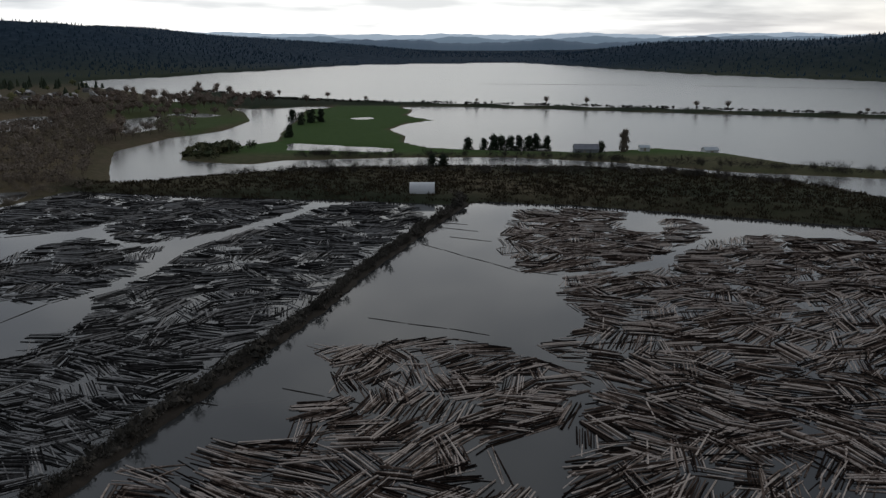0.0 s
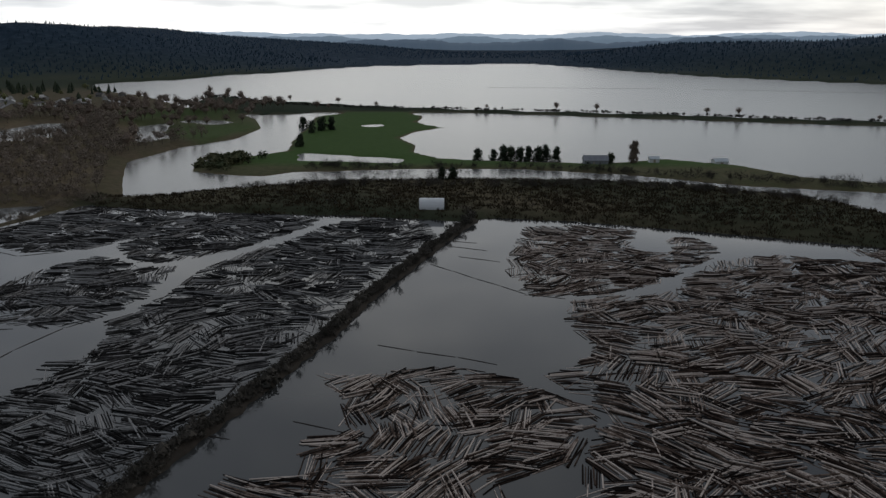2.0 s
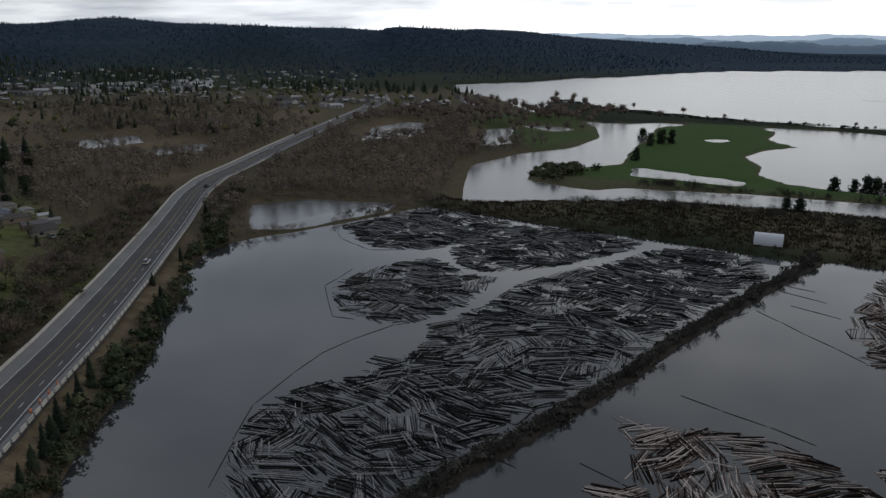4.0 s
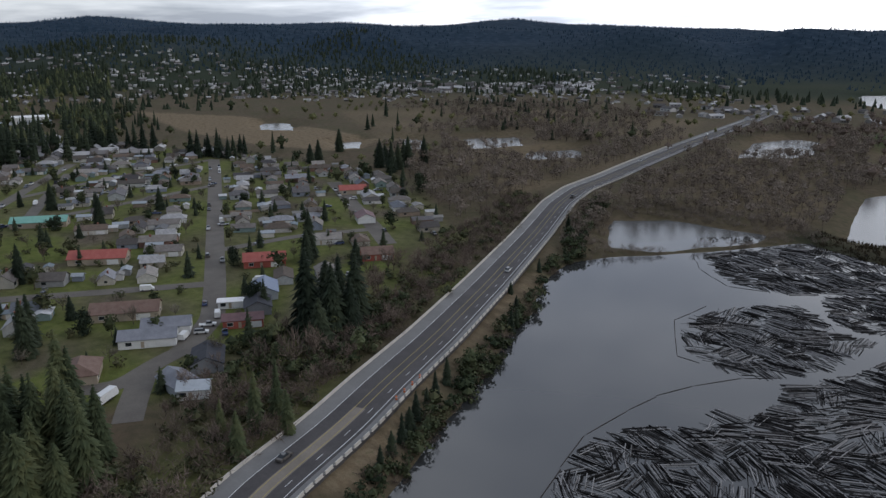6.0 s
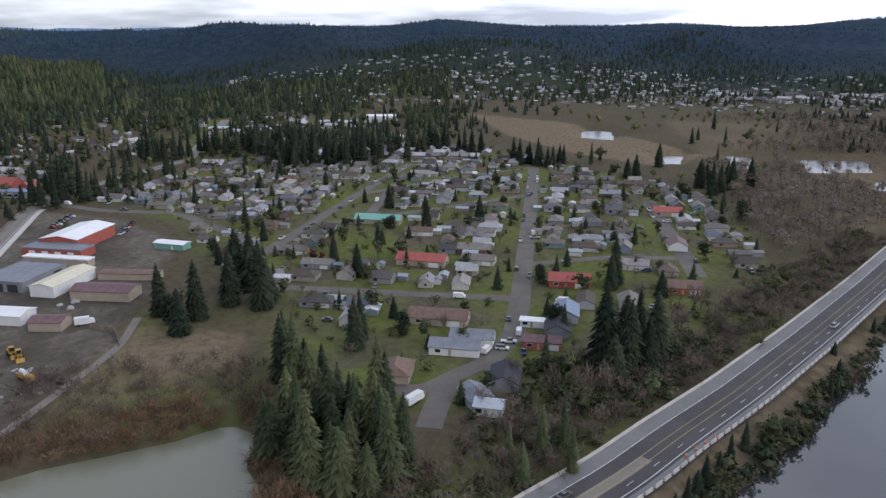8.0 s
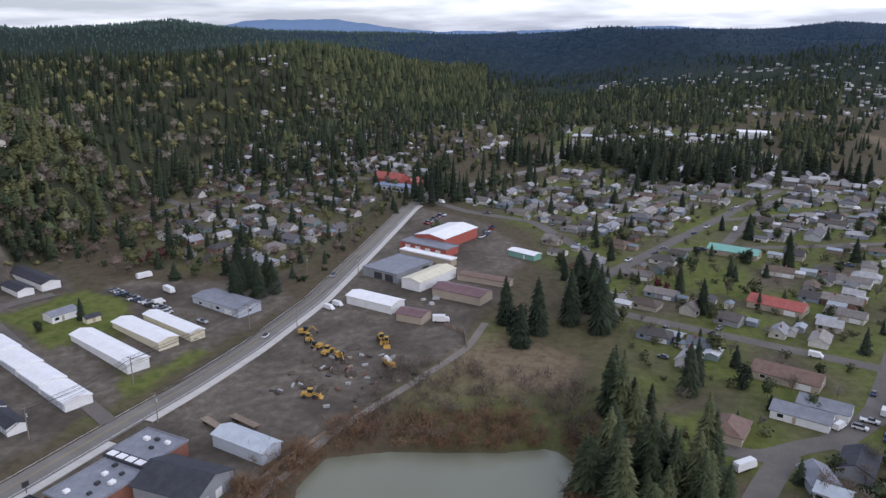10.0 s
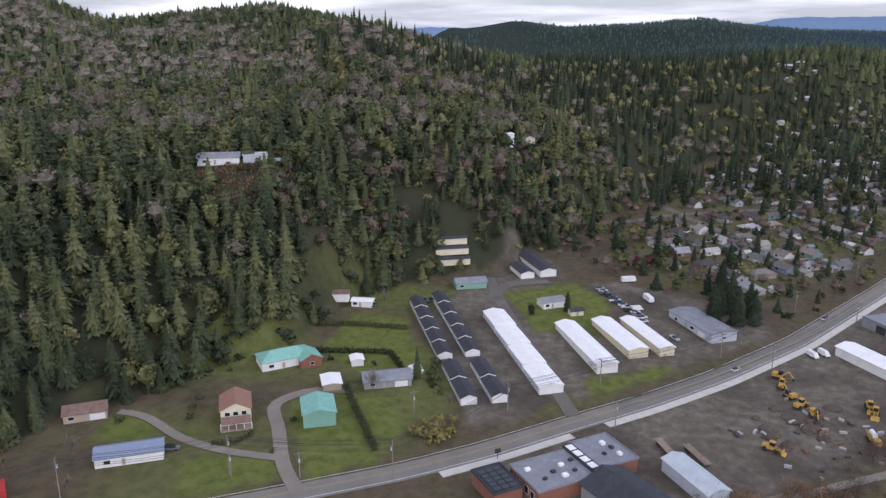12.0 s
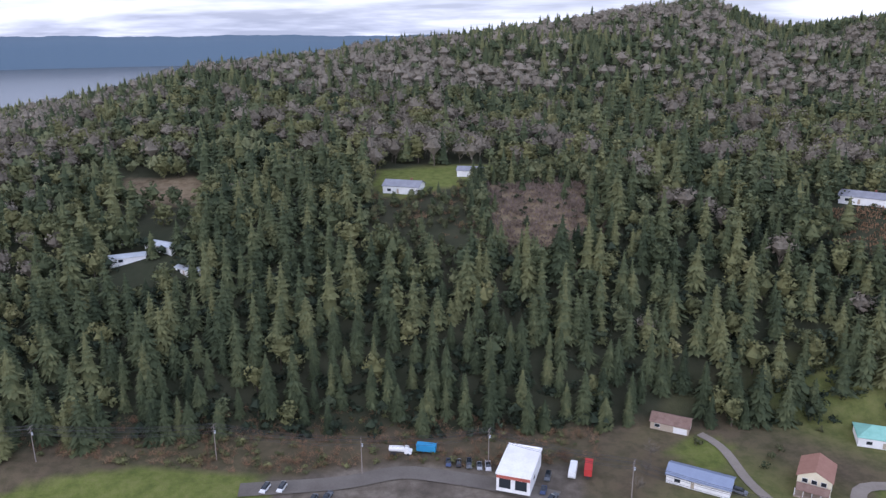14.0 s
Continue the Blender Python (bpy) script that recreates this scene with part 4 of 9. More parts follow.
def lay_logs(poly):
    """Bundles of parallel logs, each bundle its own way, packed inside an outline."""
    p = np.array(poly, float)
    lo, hi = p.min(0), p.max(0)
    n = max(4, int((hi - lo).prod() / 34))
    seeds = lo + rng.random((n, 2)) * (hi - lo)
    keep = signed(poly, seeds[:, 0], seeds[:, 1]) > -4
    seeds = seeds[keep]
    ang = 0.05 + 1.1 * wave(seeds[:, 0], seeds[:, 1], 16.0, 1) + rng.normal(0, 0.36, len(seeds)) + np.where(rng.random(len(seeds)) < 0.24, 1.25, 0)
    out = []
    busy = np.zeros(((hi - lo + 24) * 2).astype(int) + 2, bool)
    ox, oy = np.meshgrid(lo[0] - 12 + np.arange(busy.shape[0]) / 2, lo[1] - 12 + np.arange(busy.shape[1]) / 2, indexing="ij")
    free = (signed(poly, ox, oy) > -1.0) & (signed(LAGOON, ox, oy) > 2)

    def clear(pts):
        k = np.clip(((pts - lo + 12) * 2).astype(int), 0, np.array(busy.shape) - 1)
        return free[k[:, 0], k[:, 1]].all()

    def cells(c, a, ln):
        k = np.linspace(-0.5, 0.5, max(4, int(ln * 1.6)))
        return (((c[0] + math.cos(a) * ln * k) - lo[0] + 12) * 2).astype(int), (((c[1] + math.sin(a) * ln * k) - lo[1] + 12) * 2).astype(int)
    for i, (s, a) in enumerate(zip(seeds, ang)):
        u, w = np.array([math.cos(a), math.sin(a)]), np.array([-math.sin(a), math.cos(a)])
        length = rng.choice([7.5, 9.0, 10.5, 11.5])
        gap = rng.choice([0.42, 0.52, 0.72], p=[0.5, 0.33, 0.17])
        for col in (-1, 0, 1):
            off = 0.0
            for side in np.arange(-13, 13, gap):
                off += rng.normal(0, 0.25)
                c = s + w * side + u * (col * (length + 0.5) + off * 0.5 + rng.normal(0, 0.5))
                if ((seeds - c) ** 2).sum(1).argmin() != i or rng.random() < 0.13:
                    continue
                ln = length * rng.uniform(0.8, 1.06)
                aa = a + rng.normal(0, 0.045)
                if rng.random() < 0.03:
                    aa += rng.normal(0, 0.8)
                e = np.array([math.cos(aa), math.sin(aa)]) * ln / 2
                ends = np.array([c - e, c + e])
                if not clear(ends):
                    continue
                busy[cells(c, aa, ln)] = True
                out.append((c[0], c[1], aa, ln, rng.choice([0.12, 0.145, 0.175, 0.215]) * rng.uniform(0.9, 1.1), rng.uniform(-0.02, 0.14) + (0.22 if rng.random() < 0.1 else 0), rng.normal(0, 0.006)))
    # loose logs in the gaps between the bundles
    for c in lo + rng.random((int((hi - lo).prod() * 0.5), 2)) * (hi - lo):
        i = ((seeds - c) ** 2).sum(1).argmin()
        aa, ln = ang[i] + rng.normal(0, 0.12) + (rng.normal(0, 0.7) if rng.random() < 0.12 else 0), rng.uniform(4.5, 10)
        e = np.array([math.cos(aa), math.sin(aa)]) * ln / 2
        ends = np.array([c - e, c, c + e])
        if not clear(ends):
            continue
        at = cells(c, aa, ln)
        if busy[at].mean() > 0.3:
            continue
        busy[at] = True
        out.append((c[0], c[1], aa, ln, rng.uniform(0.11, 0.2), rng.uniform(-0.05, 0.08), rng.normal(0, 0.006)))
    return out


def boom_line(line):
    """Boom sticks chained end to end along a line."""
    out = []
    for (ax, ay), (bx, by) in zip(line[:-1], line[1:]):
        d = math.hypot(bx - ax, by - ay)
        k = max(1, round(d / 13))
        for i in range(k):
            s = (i + 0.5) / k
            out.append((ax + (bx - ax) * s, ay + (by - ay) * s, math.atan2(by - ay, bx - ax) + rng.normal(0, 0.03), d / k * 0.94, 0.14, 0.02, 0.0))
    return out


def spread(tv, tf, rows):
    """Copies of one log, joined into one pair of arrays."""
    r = np.array(rows)
    v = np.repeat(tv[None], len(r), 0) * np.stack([r[:, 3], r[:, 4], r[:, 4]], -1)[:, None]
    v[:, :, 2] += v[:, :, 0] * r[:, 6:7] + r[:, 5:6]
    c, s = np.cos(r[:, 2])[:, None], np.sin(r[:, 2])[:, None]
    x, y = v[:, :, 0] * c - v[:, :, 1] * s + r[:, 0:1], v[:, :, 0] * s + v[:, :, 1] * c + r[:, 1:2]
    f = tf[None] + (np.arange(len(r)) * len(tv))[:, None, None]
    return np.stack([x, y, v[:, :, 2]], -1).reshape(-1, 3), f.reshape(-1, 3)


log_v, log_f = log_mesh()
far_log = log_mesh(4, ((-0.5, 1.0, 0.0), (0.5, 0.8, 0.0)))
single = mesh_np("log", log_v, log_f, ["log_single"], smooth=False)
picked = 0
for raft in RAFTS:
    rows = lay_logs(raft)
    near = [r for r in rows if -50 < r[0] < 45 and 88 < r[1] < 136]
    rest = [r for r in rows if not (-50 < r[0] < 45 and 88 < r[1] < 136)]
    for x, y, a, ln, rad, z, tilt in near:
        if picked >= 300:
            rest.append((x, y, a, ln, rad, z, tilt))
            continue
        picked += 1
        ob = new("log", single)
        ob.matrix_world = Matrix.Translation((x, y, z)) @ Matrix.Rotation(a, 4, "Z") @ Matrix.Rotation(-tilt, 4, "Y") @ Matrix.Diagonal((ln, rad, rad, 1))
        tagged(ob, "weathered grey-brown log floating in the pond", "log", "floating logs")
    west = raft[0][0] < -80
    for group, shape in (([r for r in rest if r[1] < 190], (log_v, log_f)), ([r for r in rest if r[1] >= 190], far_log)):
        if group:
            tagged(new("log_raft", mesh_np("log_raft", *spread(*shape, group), ["log_grey" if west else "log"])), "raft of weathered dark grey floating logs" if west else "raft of weathered brown floating logs", "log raft", kind="stuff")
BOOMS = [[(-153, 246), (-151, 224), (-131, 199), (-123, 200)], [(-102, 211), (-109, 201), (-115, 185), (-117, 171), (-116, 158), (-114, 139), (-107, 123), (-98, 106)], [(-200, 302), (-182, 283), (-162, 273), (-148, 279)], [(-20, 190), (12, 178)], [(-35, 196), (-52, 142), (-45, 140)],
         [(-8, 265), (24, 232), (36, 228)], [(-34, 148), (-14, 140)], [(-30, 225), (-10, 262)], [(-3, 290), (14, 283)], [(0, 297), (10, 294)], [(2, 275), (18, 268)], [(54, 1224), (318, 1200)], [(377, 1187), (630, 1113)]]
rows = [r for b in BOOMS for r in boom_line(b)]
tagged(new("boom_sticks", mesh_np("boom_sticks", *spread(log_v, log_f, rows), ["boom_wood"])), "chained boom logs floating round the log rafts", "boom logs", kind="stuff")

# ---- trees ----
def conifer_arrays(seed, h, r, whorls, per, gap=0.1):
    """Crown of drooping flat boughs in whorls round a thin core: verts, tris; then the trunk."""
    g = np.random.default_rng(seed)
    v, f = [], []
    for k in range(whorls):
        s = (k + g.uniform(-0.3, 0.3)) / whorls
        z = h * (gap + (1 - gap) * max(0, s) ** 0.92)
        big = r * (1 - s) ** 0.72 * g.uniform(0.8, 1.1) + 0.15
        n = max(4, int(per * (0.55 + 0.45 * (1 - s))))
        turn = g.random() * 6.28
        for i in range(n):
            a = turn + 6.283 * (i + g.uniform(-0.35, 0.35)) / n
            ln = big * g.uniform(0.65, 1.2)
            w = ln * g.uniform(0.5, 0.9) * 3.6 / per + 0.1
            ca, sa = math.cos(a), math.sin(a)
            drop = ln * g.uniform(0.22, 0.55)
            if per > 7:
                for k2 in range(4):
                    b = a + (k2 - 1.5) * 0.42 * 8 / per + g.normal(0, 0.1)
                    p0, p1 = ln * g.uniform(0.02, 0.3), ln * g.uniform(0.7, 1.08) * (1 - 0.1 * abs(k2 - 1.5))
                    wide, d0, d1 = ln * g.uniform(0.1, 0.17) + 0.05, g.uniform(0.0, 0.1) * ln, drop * g.uniform(0.75, 1.2)
                    mid = p0 + (p1 - p0) * g.uniform(0.4, 0.65)
                    o = len(v)
                    cb, sb = math.cos(b), math.sin(b)
                    v += [(p0 * ca, p0 * sa, z + 0.12 * ln - d0), (mid * cb - wide * sb, mid * sb + wide * cb, z - d1 * 0.5), (p1 * cb, p1 * sb, z - d1), (mid * cb + wide * sb, mid * sb - wide * cb, z - d1 * 0.6)]
                    f += [(o, o + 1, o + 2), (o, o + 2, o + 3)]
                continue
            o = len(v)
            v += [(0.08 * ln * ca, 0.08 * ln * sa, z + 0.16 * ln), (ln * 0.62 * ca - w * sa, ln * 0.62 * sa + w * ca, z - drop * 0.72), (ln * ca, ln * sa, z - drop), (ln * 0.62 * ca + w * sa, ln * 0.62 * sa - w * ca, z - drop * 0.72), (ln * 0.55 * ca, ln * 0.55 * sa, z - drop * 0.12)]
            f += [(o, o + 4, o + 1), (o, o + 3, o + 4), (o + 1, o + 4, o + 3)]
    o = len(v)
    n = 6
    v += [(0.5 * r * math.cos(6.283 * i / n), 0.5 * r * math.sin(6.283 * i / n), h * (gap + 0.03)) for i in range(n)] + [(0, 0, h * 0.98)]
    f += [(o + i, o + (i + 1) % n, o + n) for i in range(n)]
    tr = 0.012 * h + 0.08
    t = [(tr * math.cos(6.283 * i / 5), tr * math.sin(6.283 * i / 5), -0.6) for i in range(5)] + [(tr * 0.6 * math.cos(6.283 * i / 5), tr * 0.6 * math.sin(6.283 * i / 5), h * 0.5) for i in range(5)]
    tf = [(i, (i + 1) % 5, 5 + (i + 1) % 5) for i in range(5)] + [(i, 5 + (i + 1) % 5, 5 + i) for i in range(5)]
    return np.array(v), np.array(f), np.array(t), np.array(tf)


def sliver(v, f, p, q, w, g):
    """A thin three-sided twig from p to q."""
    d = q - p
    s = np.cross(d, g.normal(size=3))
    s = s / (np.linalg.norm(s) + 1e-9) * w
    o = len(v)
    v += [p - s, p + s, q]
    f += [(o, o + 1, o + 2)]


def bare_arrays(seed, h, r, limbs, twigs, width=0.05, low=0.22):
    """A leafless broad tree: forked trunk, limbs and a cloud of fine twigs."""
    g = np.random.default_rng(seed)
    v, f, t, tf = [], [], [], []

    def stick(p, q, r0, r1):
        d = (q - p) / (np.linalg.norm(q - p) + 1e-9)
        a = np.cross(d, (0.3, 0.9, 0.2))
        a /= np.linalg.norm(a)
        b = np.cross(d, a)
        o = len(t)
        for c, rr in ((p, r0), (q, r1)):
            t.extend([c + rr * (a * math.cos(k * 2.094) + b * math.sin(k * 2.094)) for k in range(3)])
        for k in range(3):
            j = (k + 1) % 3
            tf.extend([(o + k, o + j, o + 3 + j), (o + k, o + 3 + j, o + 3 + k)])
    fork = np.array([g.normal(0, 0.15), g.normal(0, 0.15), h * low])
    stick(np.array([0, 0, -0.5]), fork, 0.016 * h, 0.012 * h)
    middle = np.array([0, 0, h * (0.55 + low * 0.4)])
    for k in range(limbs):
        d = g.normal(size=3)
        d[2] = abs(d[2]) * 0.9 + 0.1
        d /= np.linalg.norm(d)
        tip = fork + (middle - fork) * 0.55 + d * np.array([r, r, h * 0.42]) * g.uniform(0.6, 0.95)
        tip[2] = min(tip[2], h)
        stick(fork, tip, 0.007 * h, 0.002 * h)
        for _ in range(twigs):
            p = fork + (tip - fork) * g.uniform(0.35, 1.0) + g.normal(size=3) * r * 0.12
            q = p + g.normal(size=3) * r * 0.17 + (p - fork) * 0.16 + np.array([0, 0, h * 0.05])
            sliver(v, f, p, q, width * g.uniform(0.6, 1.6), g)
    return np.array(v), np.array(f), np.array(t), np.array(tf)


def core(v, f, g, middle, size):
    """A lumpy low hull inside a crown."""
    o = len(v)
    v += [np.array(middle) + np.array(d) * np.array(size) * g.uniform(0.75, 1.15) for d in ((1, 0, 0), (0.3, 0.95, 0), (-0.8, 0.6, 0), (-0.8, -0.6, 0), (0.3, -0.95, 0), (0, 0, 1), (0, 0, -1))]
    f += [(o + i, o + (i + 1) % 5, o + 5) for i in range(5)] + [(o + (i + 1) % 5, o + i, o + 6) for i in range(5)]


def leafy_arrays(seed, h, r, clumps, leaves, size, low=0.25, hull=0.62):
    """A crown of clumps of small leaf patches with gaps between."""
    g = np.random.default_rng(seed)
    v, f = [], []
    for _ in range(clumps):
        a, rr, z = g.random() * 6.283, r * g.uniform(0.1, 0.8) ** 0.7, g.uniform(low + 0.1, 0.9)
        squeeze = 1 - abs(z - 0.5) * 0.9 if low > -0.05 else 1 - max(0, z - 0.4) * 1.1
        c = np.array([math.cos(a) * rr * squeeze, math.sin(a) * rr * squeeze, h * z])
        cr = r * g.uniform(0.28, 0.46)
        for _ in range(leaves):
            d = g.normal(size=3)
            d /= np.linalg.norm(d)
            p = c + d * cr * g.uniform(0.6, 1.1)
            a1 = np.cross(d, g.normal(size=3))
            a1 /= np.linalg.norm(a1) + 1e-9
            a2 = np.cross(d, a1) + d * g.normal(0, 0.4)
            s = size * g.uniform(0.6, 1.4)
            o = len(v)
            v += [p - a1 * s, p + a1 * s * 0.9, p + a2 * s * 1.3]
            f += [(o, o + 1, o + 2)]
    core(v, f, g, (0, 0, h * (0.5 + low * 0.5)), (r * hull, r * hull, h * (0.4 - low * 0.35) * hull / 0.7))
    t = [(0.02 * h * math.cos(2.094 * i), 0.02 * h * math.sin(2.094 * i), -0.4) for i in range(3)] + [(0.01 * h * math.cos(2.094 * i), 0.01 * h * math.sin(2.094 * i), h * 0.6) for i in range(3)]
    tf = [(i, (i + 1) % 3, 3 + (i + 1) % 3) for i in range(3)] + [(i, 3 + (i + 1) % 3, 3 + i) for i in range(3)]
    return np.array(v), np.array(f), np.array(t), np.array(tf)


def puff_arrays(seed, h, r, twigs, width, low=0.3, tufts=60, hull=0.7):
    """A leafless crown seen far off: fine twigs fanning outwards through a rounded cloud, on a thin trunk."""
    g = np.random.default_rng(seed)
    v, f = [], []
    middle, size = np.array([0, 0, h * (0.5 + low * 0.4)]), np.array([r, r, h * (0.5 - low * 0.35)])
    for _ in range(twigs):
        d = g.normal(size=3)
        d /= np.linalg.norm(d)
        d[2] = d[2] if d[2] > -0.5 else -d[2]
        p = middle + d * size * g.uniform(0.3, 0.88)
        q = p + (d * size * 0.2 + g.normal(size=3) * r * 0.17 + np.array([0, 0, 0.05 * h])) * g.uniform(0.6, 1.2)
        sliver(v, f, p, q, width * g.uniform(0.6, 1.5), g)
    core(v, f, g, middle, size * hull)
    for _ in range(tufts):
        d = g.normal(size=3)
        d /= np.linalg.norm(d)
        d[2] = d[2] if d[2] > -0.4 else -d[2]
        p = middle + d * size * g.uniform(0.55, 1.0) * (1 + 0.12 * math.sin(5 * d[0] + 7 * d[1] + seed))
        a1 = np.cross(d, g.normal(size=3))
        a1 /= np.linalg.norm(a1) + 1e-9
        a2 = np.cross(d, a1) + d * g.normal(0, 0.6)
        k = r * g.uniform(0.08, 0.17)
        o = len(v)
        v += [p - a1 * k, p + a1 * k, p + a2 * k * 1.3]
        f += [(o, o + 1, o + 2)]
    for _ in range(5):
        d = g.normal(size=3)
        sliver(v, f, np.array([0, 0, h * low * 0.6]), middle + d / np.linalg.norm(d) * size * 0.75, 0.014 * h, g)
    t = [(0.016 * h * math.cos(2.094 * i), 0.016 * h * math.sin(2.094 * i), -0.5) for i in range(3)] + [(0.008 * h * math.cos(2.094 * i), 0.008 * h * math.sin(2.094 * i), h * 0.6) for i in range(3)]
    tf = [(i, (i + 1) % 3, 3 + (i + 1) % 3) for i in range(3)] + [(i, 3 + (i + 1) % 3, 3 + i) for i in range(3)]
    return np.array(v), np.array(f), np.array(t), np.array(tf)


def tuft_arrays(seed):
    """A clump of upright blades a metre high."""
    g = np.random.default_rng(seed)
    v, f = [], []
    for _ in range(11):
        p = np.array([g.normal(0, 0.8), g.normal(0, 0.8), -0.1])
        sliver(v, f, p, p + np.array([g.normal(0, 0.35), g.normal(0, 0.35), g.uniform(0.6, 1.3)]), g.uniform(0.12, 0.3), g)
    return np.array(v), np.array(f), np.array(v[:3]), np.array([(0, 1, 2)])


def spire_arrays(seed, h, r, tiers=2):
    """A far fir: ragged tiers one over the other."""
    g = np.random.default_rng(seed)
    v, f = [], []
    for k in range(tiers):
        z0, z1 = k / (tiers + 0.6), min(1.0, (k + 1.7) / (tiers + 0.6))
        w = r * (1 - 0.85 * z0)
        o = len(v)
        v += [(w * g.uniform(0.6, 1.3) * math.cos(1.2566 * i + k), w * g.uniform(0.6, 1.3) * math.sin(1.2566 * i + k), h * (z0 + g.uniform(-0.06, 0.06))) for i in range(5)] + [(0, 0, h * (1.0 if k == tiers - 1 else z1))]
        f += [(o + i, o + (i + 1) % 5, o + 5) for i in range(5)]
    return np.array(v), np.array(f), np.array(v[:3]), np.array([(0, 1, 2)])


FINE = [conifer_arrays(s, h, r, 27, 11) for s, h, r in ((1, 19, 4.7), (2, 22, 5.0), (3, 16, 4.7), (4, 23, 4.8))]
MID = [conifer_arrays(s, h, r, 12, 8) for s, h, r in ((11, 17, 4.7), (12, 20, 5.0), (13, 14, 4.6), (14, 19, 4.5), (15, 21, 5.1))]
ROUND = [leafy_arrays(s, h, r, 34, 30, 0.62, -0.02) for s, h, r in ((8, 14, 6.2), (9, 17, 6.8))]
FULL = [conifer_arrays(s, h, r, 30, 13, 0.03) for s, h, r in ((5, 18, 6.0), (6, 21, 6.4), (7, 15, 5.8))]
HILL = [conifer_arrays(s, h, r, 8, 6) for s, h, r in ((16, 17, 5.2), (17, 20, 5.5), (18, 13, 5.0), (19, 18, 5.0))]
LOW = [conifer_arrays(s, h, r, 5, 6) for s, h, r in ((21, 15, 5.4), (22, 18, 5.6), (23, 12, 5.2))]
SQUAT = [conifer_arrays(s, h, r, 3, 5, 0.0) for s, h, r in ((24, 13, 5.4), (25, 16, 5.8), (26, 10, 5.2))]
BARE = [bare_arrays(s, h, r, 12, 20, 0.11) for s, h, r in ((31, 12, 5), (32, 14, 5.5), (33, 10, 4.5), (34, 13, 4.6))]
BARE_FAR = [puff_arrays(s, h, r, 18, 0.22, tufts=62) for s, h, r in ((44, 12, 5.2), (45, 15, 5.6), (46, 10, 5.0))]
BARE_LOW = [puff_arrays(s, h, r, 45, 0.14, tufts=88) for s, h, r in ((41, 12, 4.9), (42, 15, 5.3), (43, 10, 4.5))]
TALL = [conifer_arrays(s, h, r, 8, 6) for s, h, r in ((27, 27, 5.2), (28, 32, 5.6), (29, 23, 5.0))]
SPIRE_FINE = [spire_arrays(s, h, r, 5) for s, h, r in ((46, 22, 6.3), (47, 27, 6.8), (48, 18, 6.2))]
TUFT = [tuft_arrays(s) for s in (101, 102, 103)]
SPIRE = [spire_arrays(s, h, r) for s, h, r in ((36, 24, 7.2), (37, 29, 7.8), (38, 20, 7.4))]
BRUSH = [bare_arrays(s, h, r, 8, 16, 0.05, 0.05) for s, h, r in ((51, 3.8, 2.6), (52, 5, 3.0), (53, 3, 2.3))]
LEAFY = [leafy_arrays(s, h, r, 13, 13, 0.9, 0.1) for s, h, r in ((61, 14, 5.2), (62, 16, 5.6), (63, 11, 4.5))]
LEAFY_FAR = [leafy_arrays(s, h, r, 8, 7, 1.15, 0.1, 0.7) for s, h, r in ((64, 14, 5.2), (65, 16, 5.6), (66, 11, 4.5))]
BARE_WET = [puff_arrays(s, h, r, 50, 0.13, tufts=60, hull=0.35) for s, h, r in ((54, 11, 4.6), (55, 14, 5.0), (56, 9, 4.2))]
BUSH = [leafy_arrays(s, h, r, 7, 12, 0.34, 0.0, 0.45) for s, h, r in ((71, 2.6, 2.2), (72, 3.6, 2.4), (73, 1.9, 1.9))]


def plant(name, kinds, xy, crown, trunk, label, category, low=0.75, high=1.25, sink=0.0, only_crown=False):
    """Many trees of a few shapes, joined into one object."""
    xy = np.asarray(xy, float).reshape(-1, 2)
    if not len(xy):
        return
    z = land(xy[:, 0], xy[:, 1]) - sink
    ok = z > (-0.3 if sink >= 0 else -9)
    xy, z = xy[ok], z[ok]
    V, F, I, tones, o = [], [], [], [], 0
    pick = rng.integers(0, len(kinds), len(xy))
    for k, arrays in enumerate(kinds):
        m = pick == k
        if not m.any():
            continue
        c, zz = xy[m], z[m]
        s = rng.uniform(low, high, len(c))
        wide = s * rng.uniform(0.95, 1.3, len(c))
        a = rng.random(len(c)) * 6.283
        hue = rng.uniform(-0.5, 0.5, len(c)) * rng.uniform(0.5, 1, len(c))
        for j in (0,) if only_crown else (0, 1):
            v, f = arrays[2 * j], arrays[2 * j + 1]
            x = (v[None, :, 0] * np.cos(a)[:, None] - v[None, :, 1] * np.sin(a)[:, None]) * wide[:, None] + c[:, 0:1]
            y = (v[None, :, 0] * np.sin(a)[:, None] + v[None, :, 1] * np.cos(a)[:, None]) * wide[:, None] + c[:, 1:2]
            h = v[None, :, 2] * s[:, None] + zz[:, None]
            V.append(np.stack([x, y, h], -1).reshape(-1, 3))
            F.append((f[None] + (np.arange(len(c)) * len(v))[:, None, None]).reshape(-1, 3) + o)
            I.append(np.full(len(c) * len(f), j))
            tones.append(np.repeat(hue, len(f)))
            o += len(c) * len(v)
    tagged(new(name, mesh_np(name, np.concatenate(V), np.concatenate(F), [crown, trunk], np.concatenate(I), tone=np.concatenate(tones))), label, category, kind="stuff")


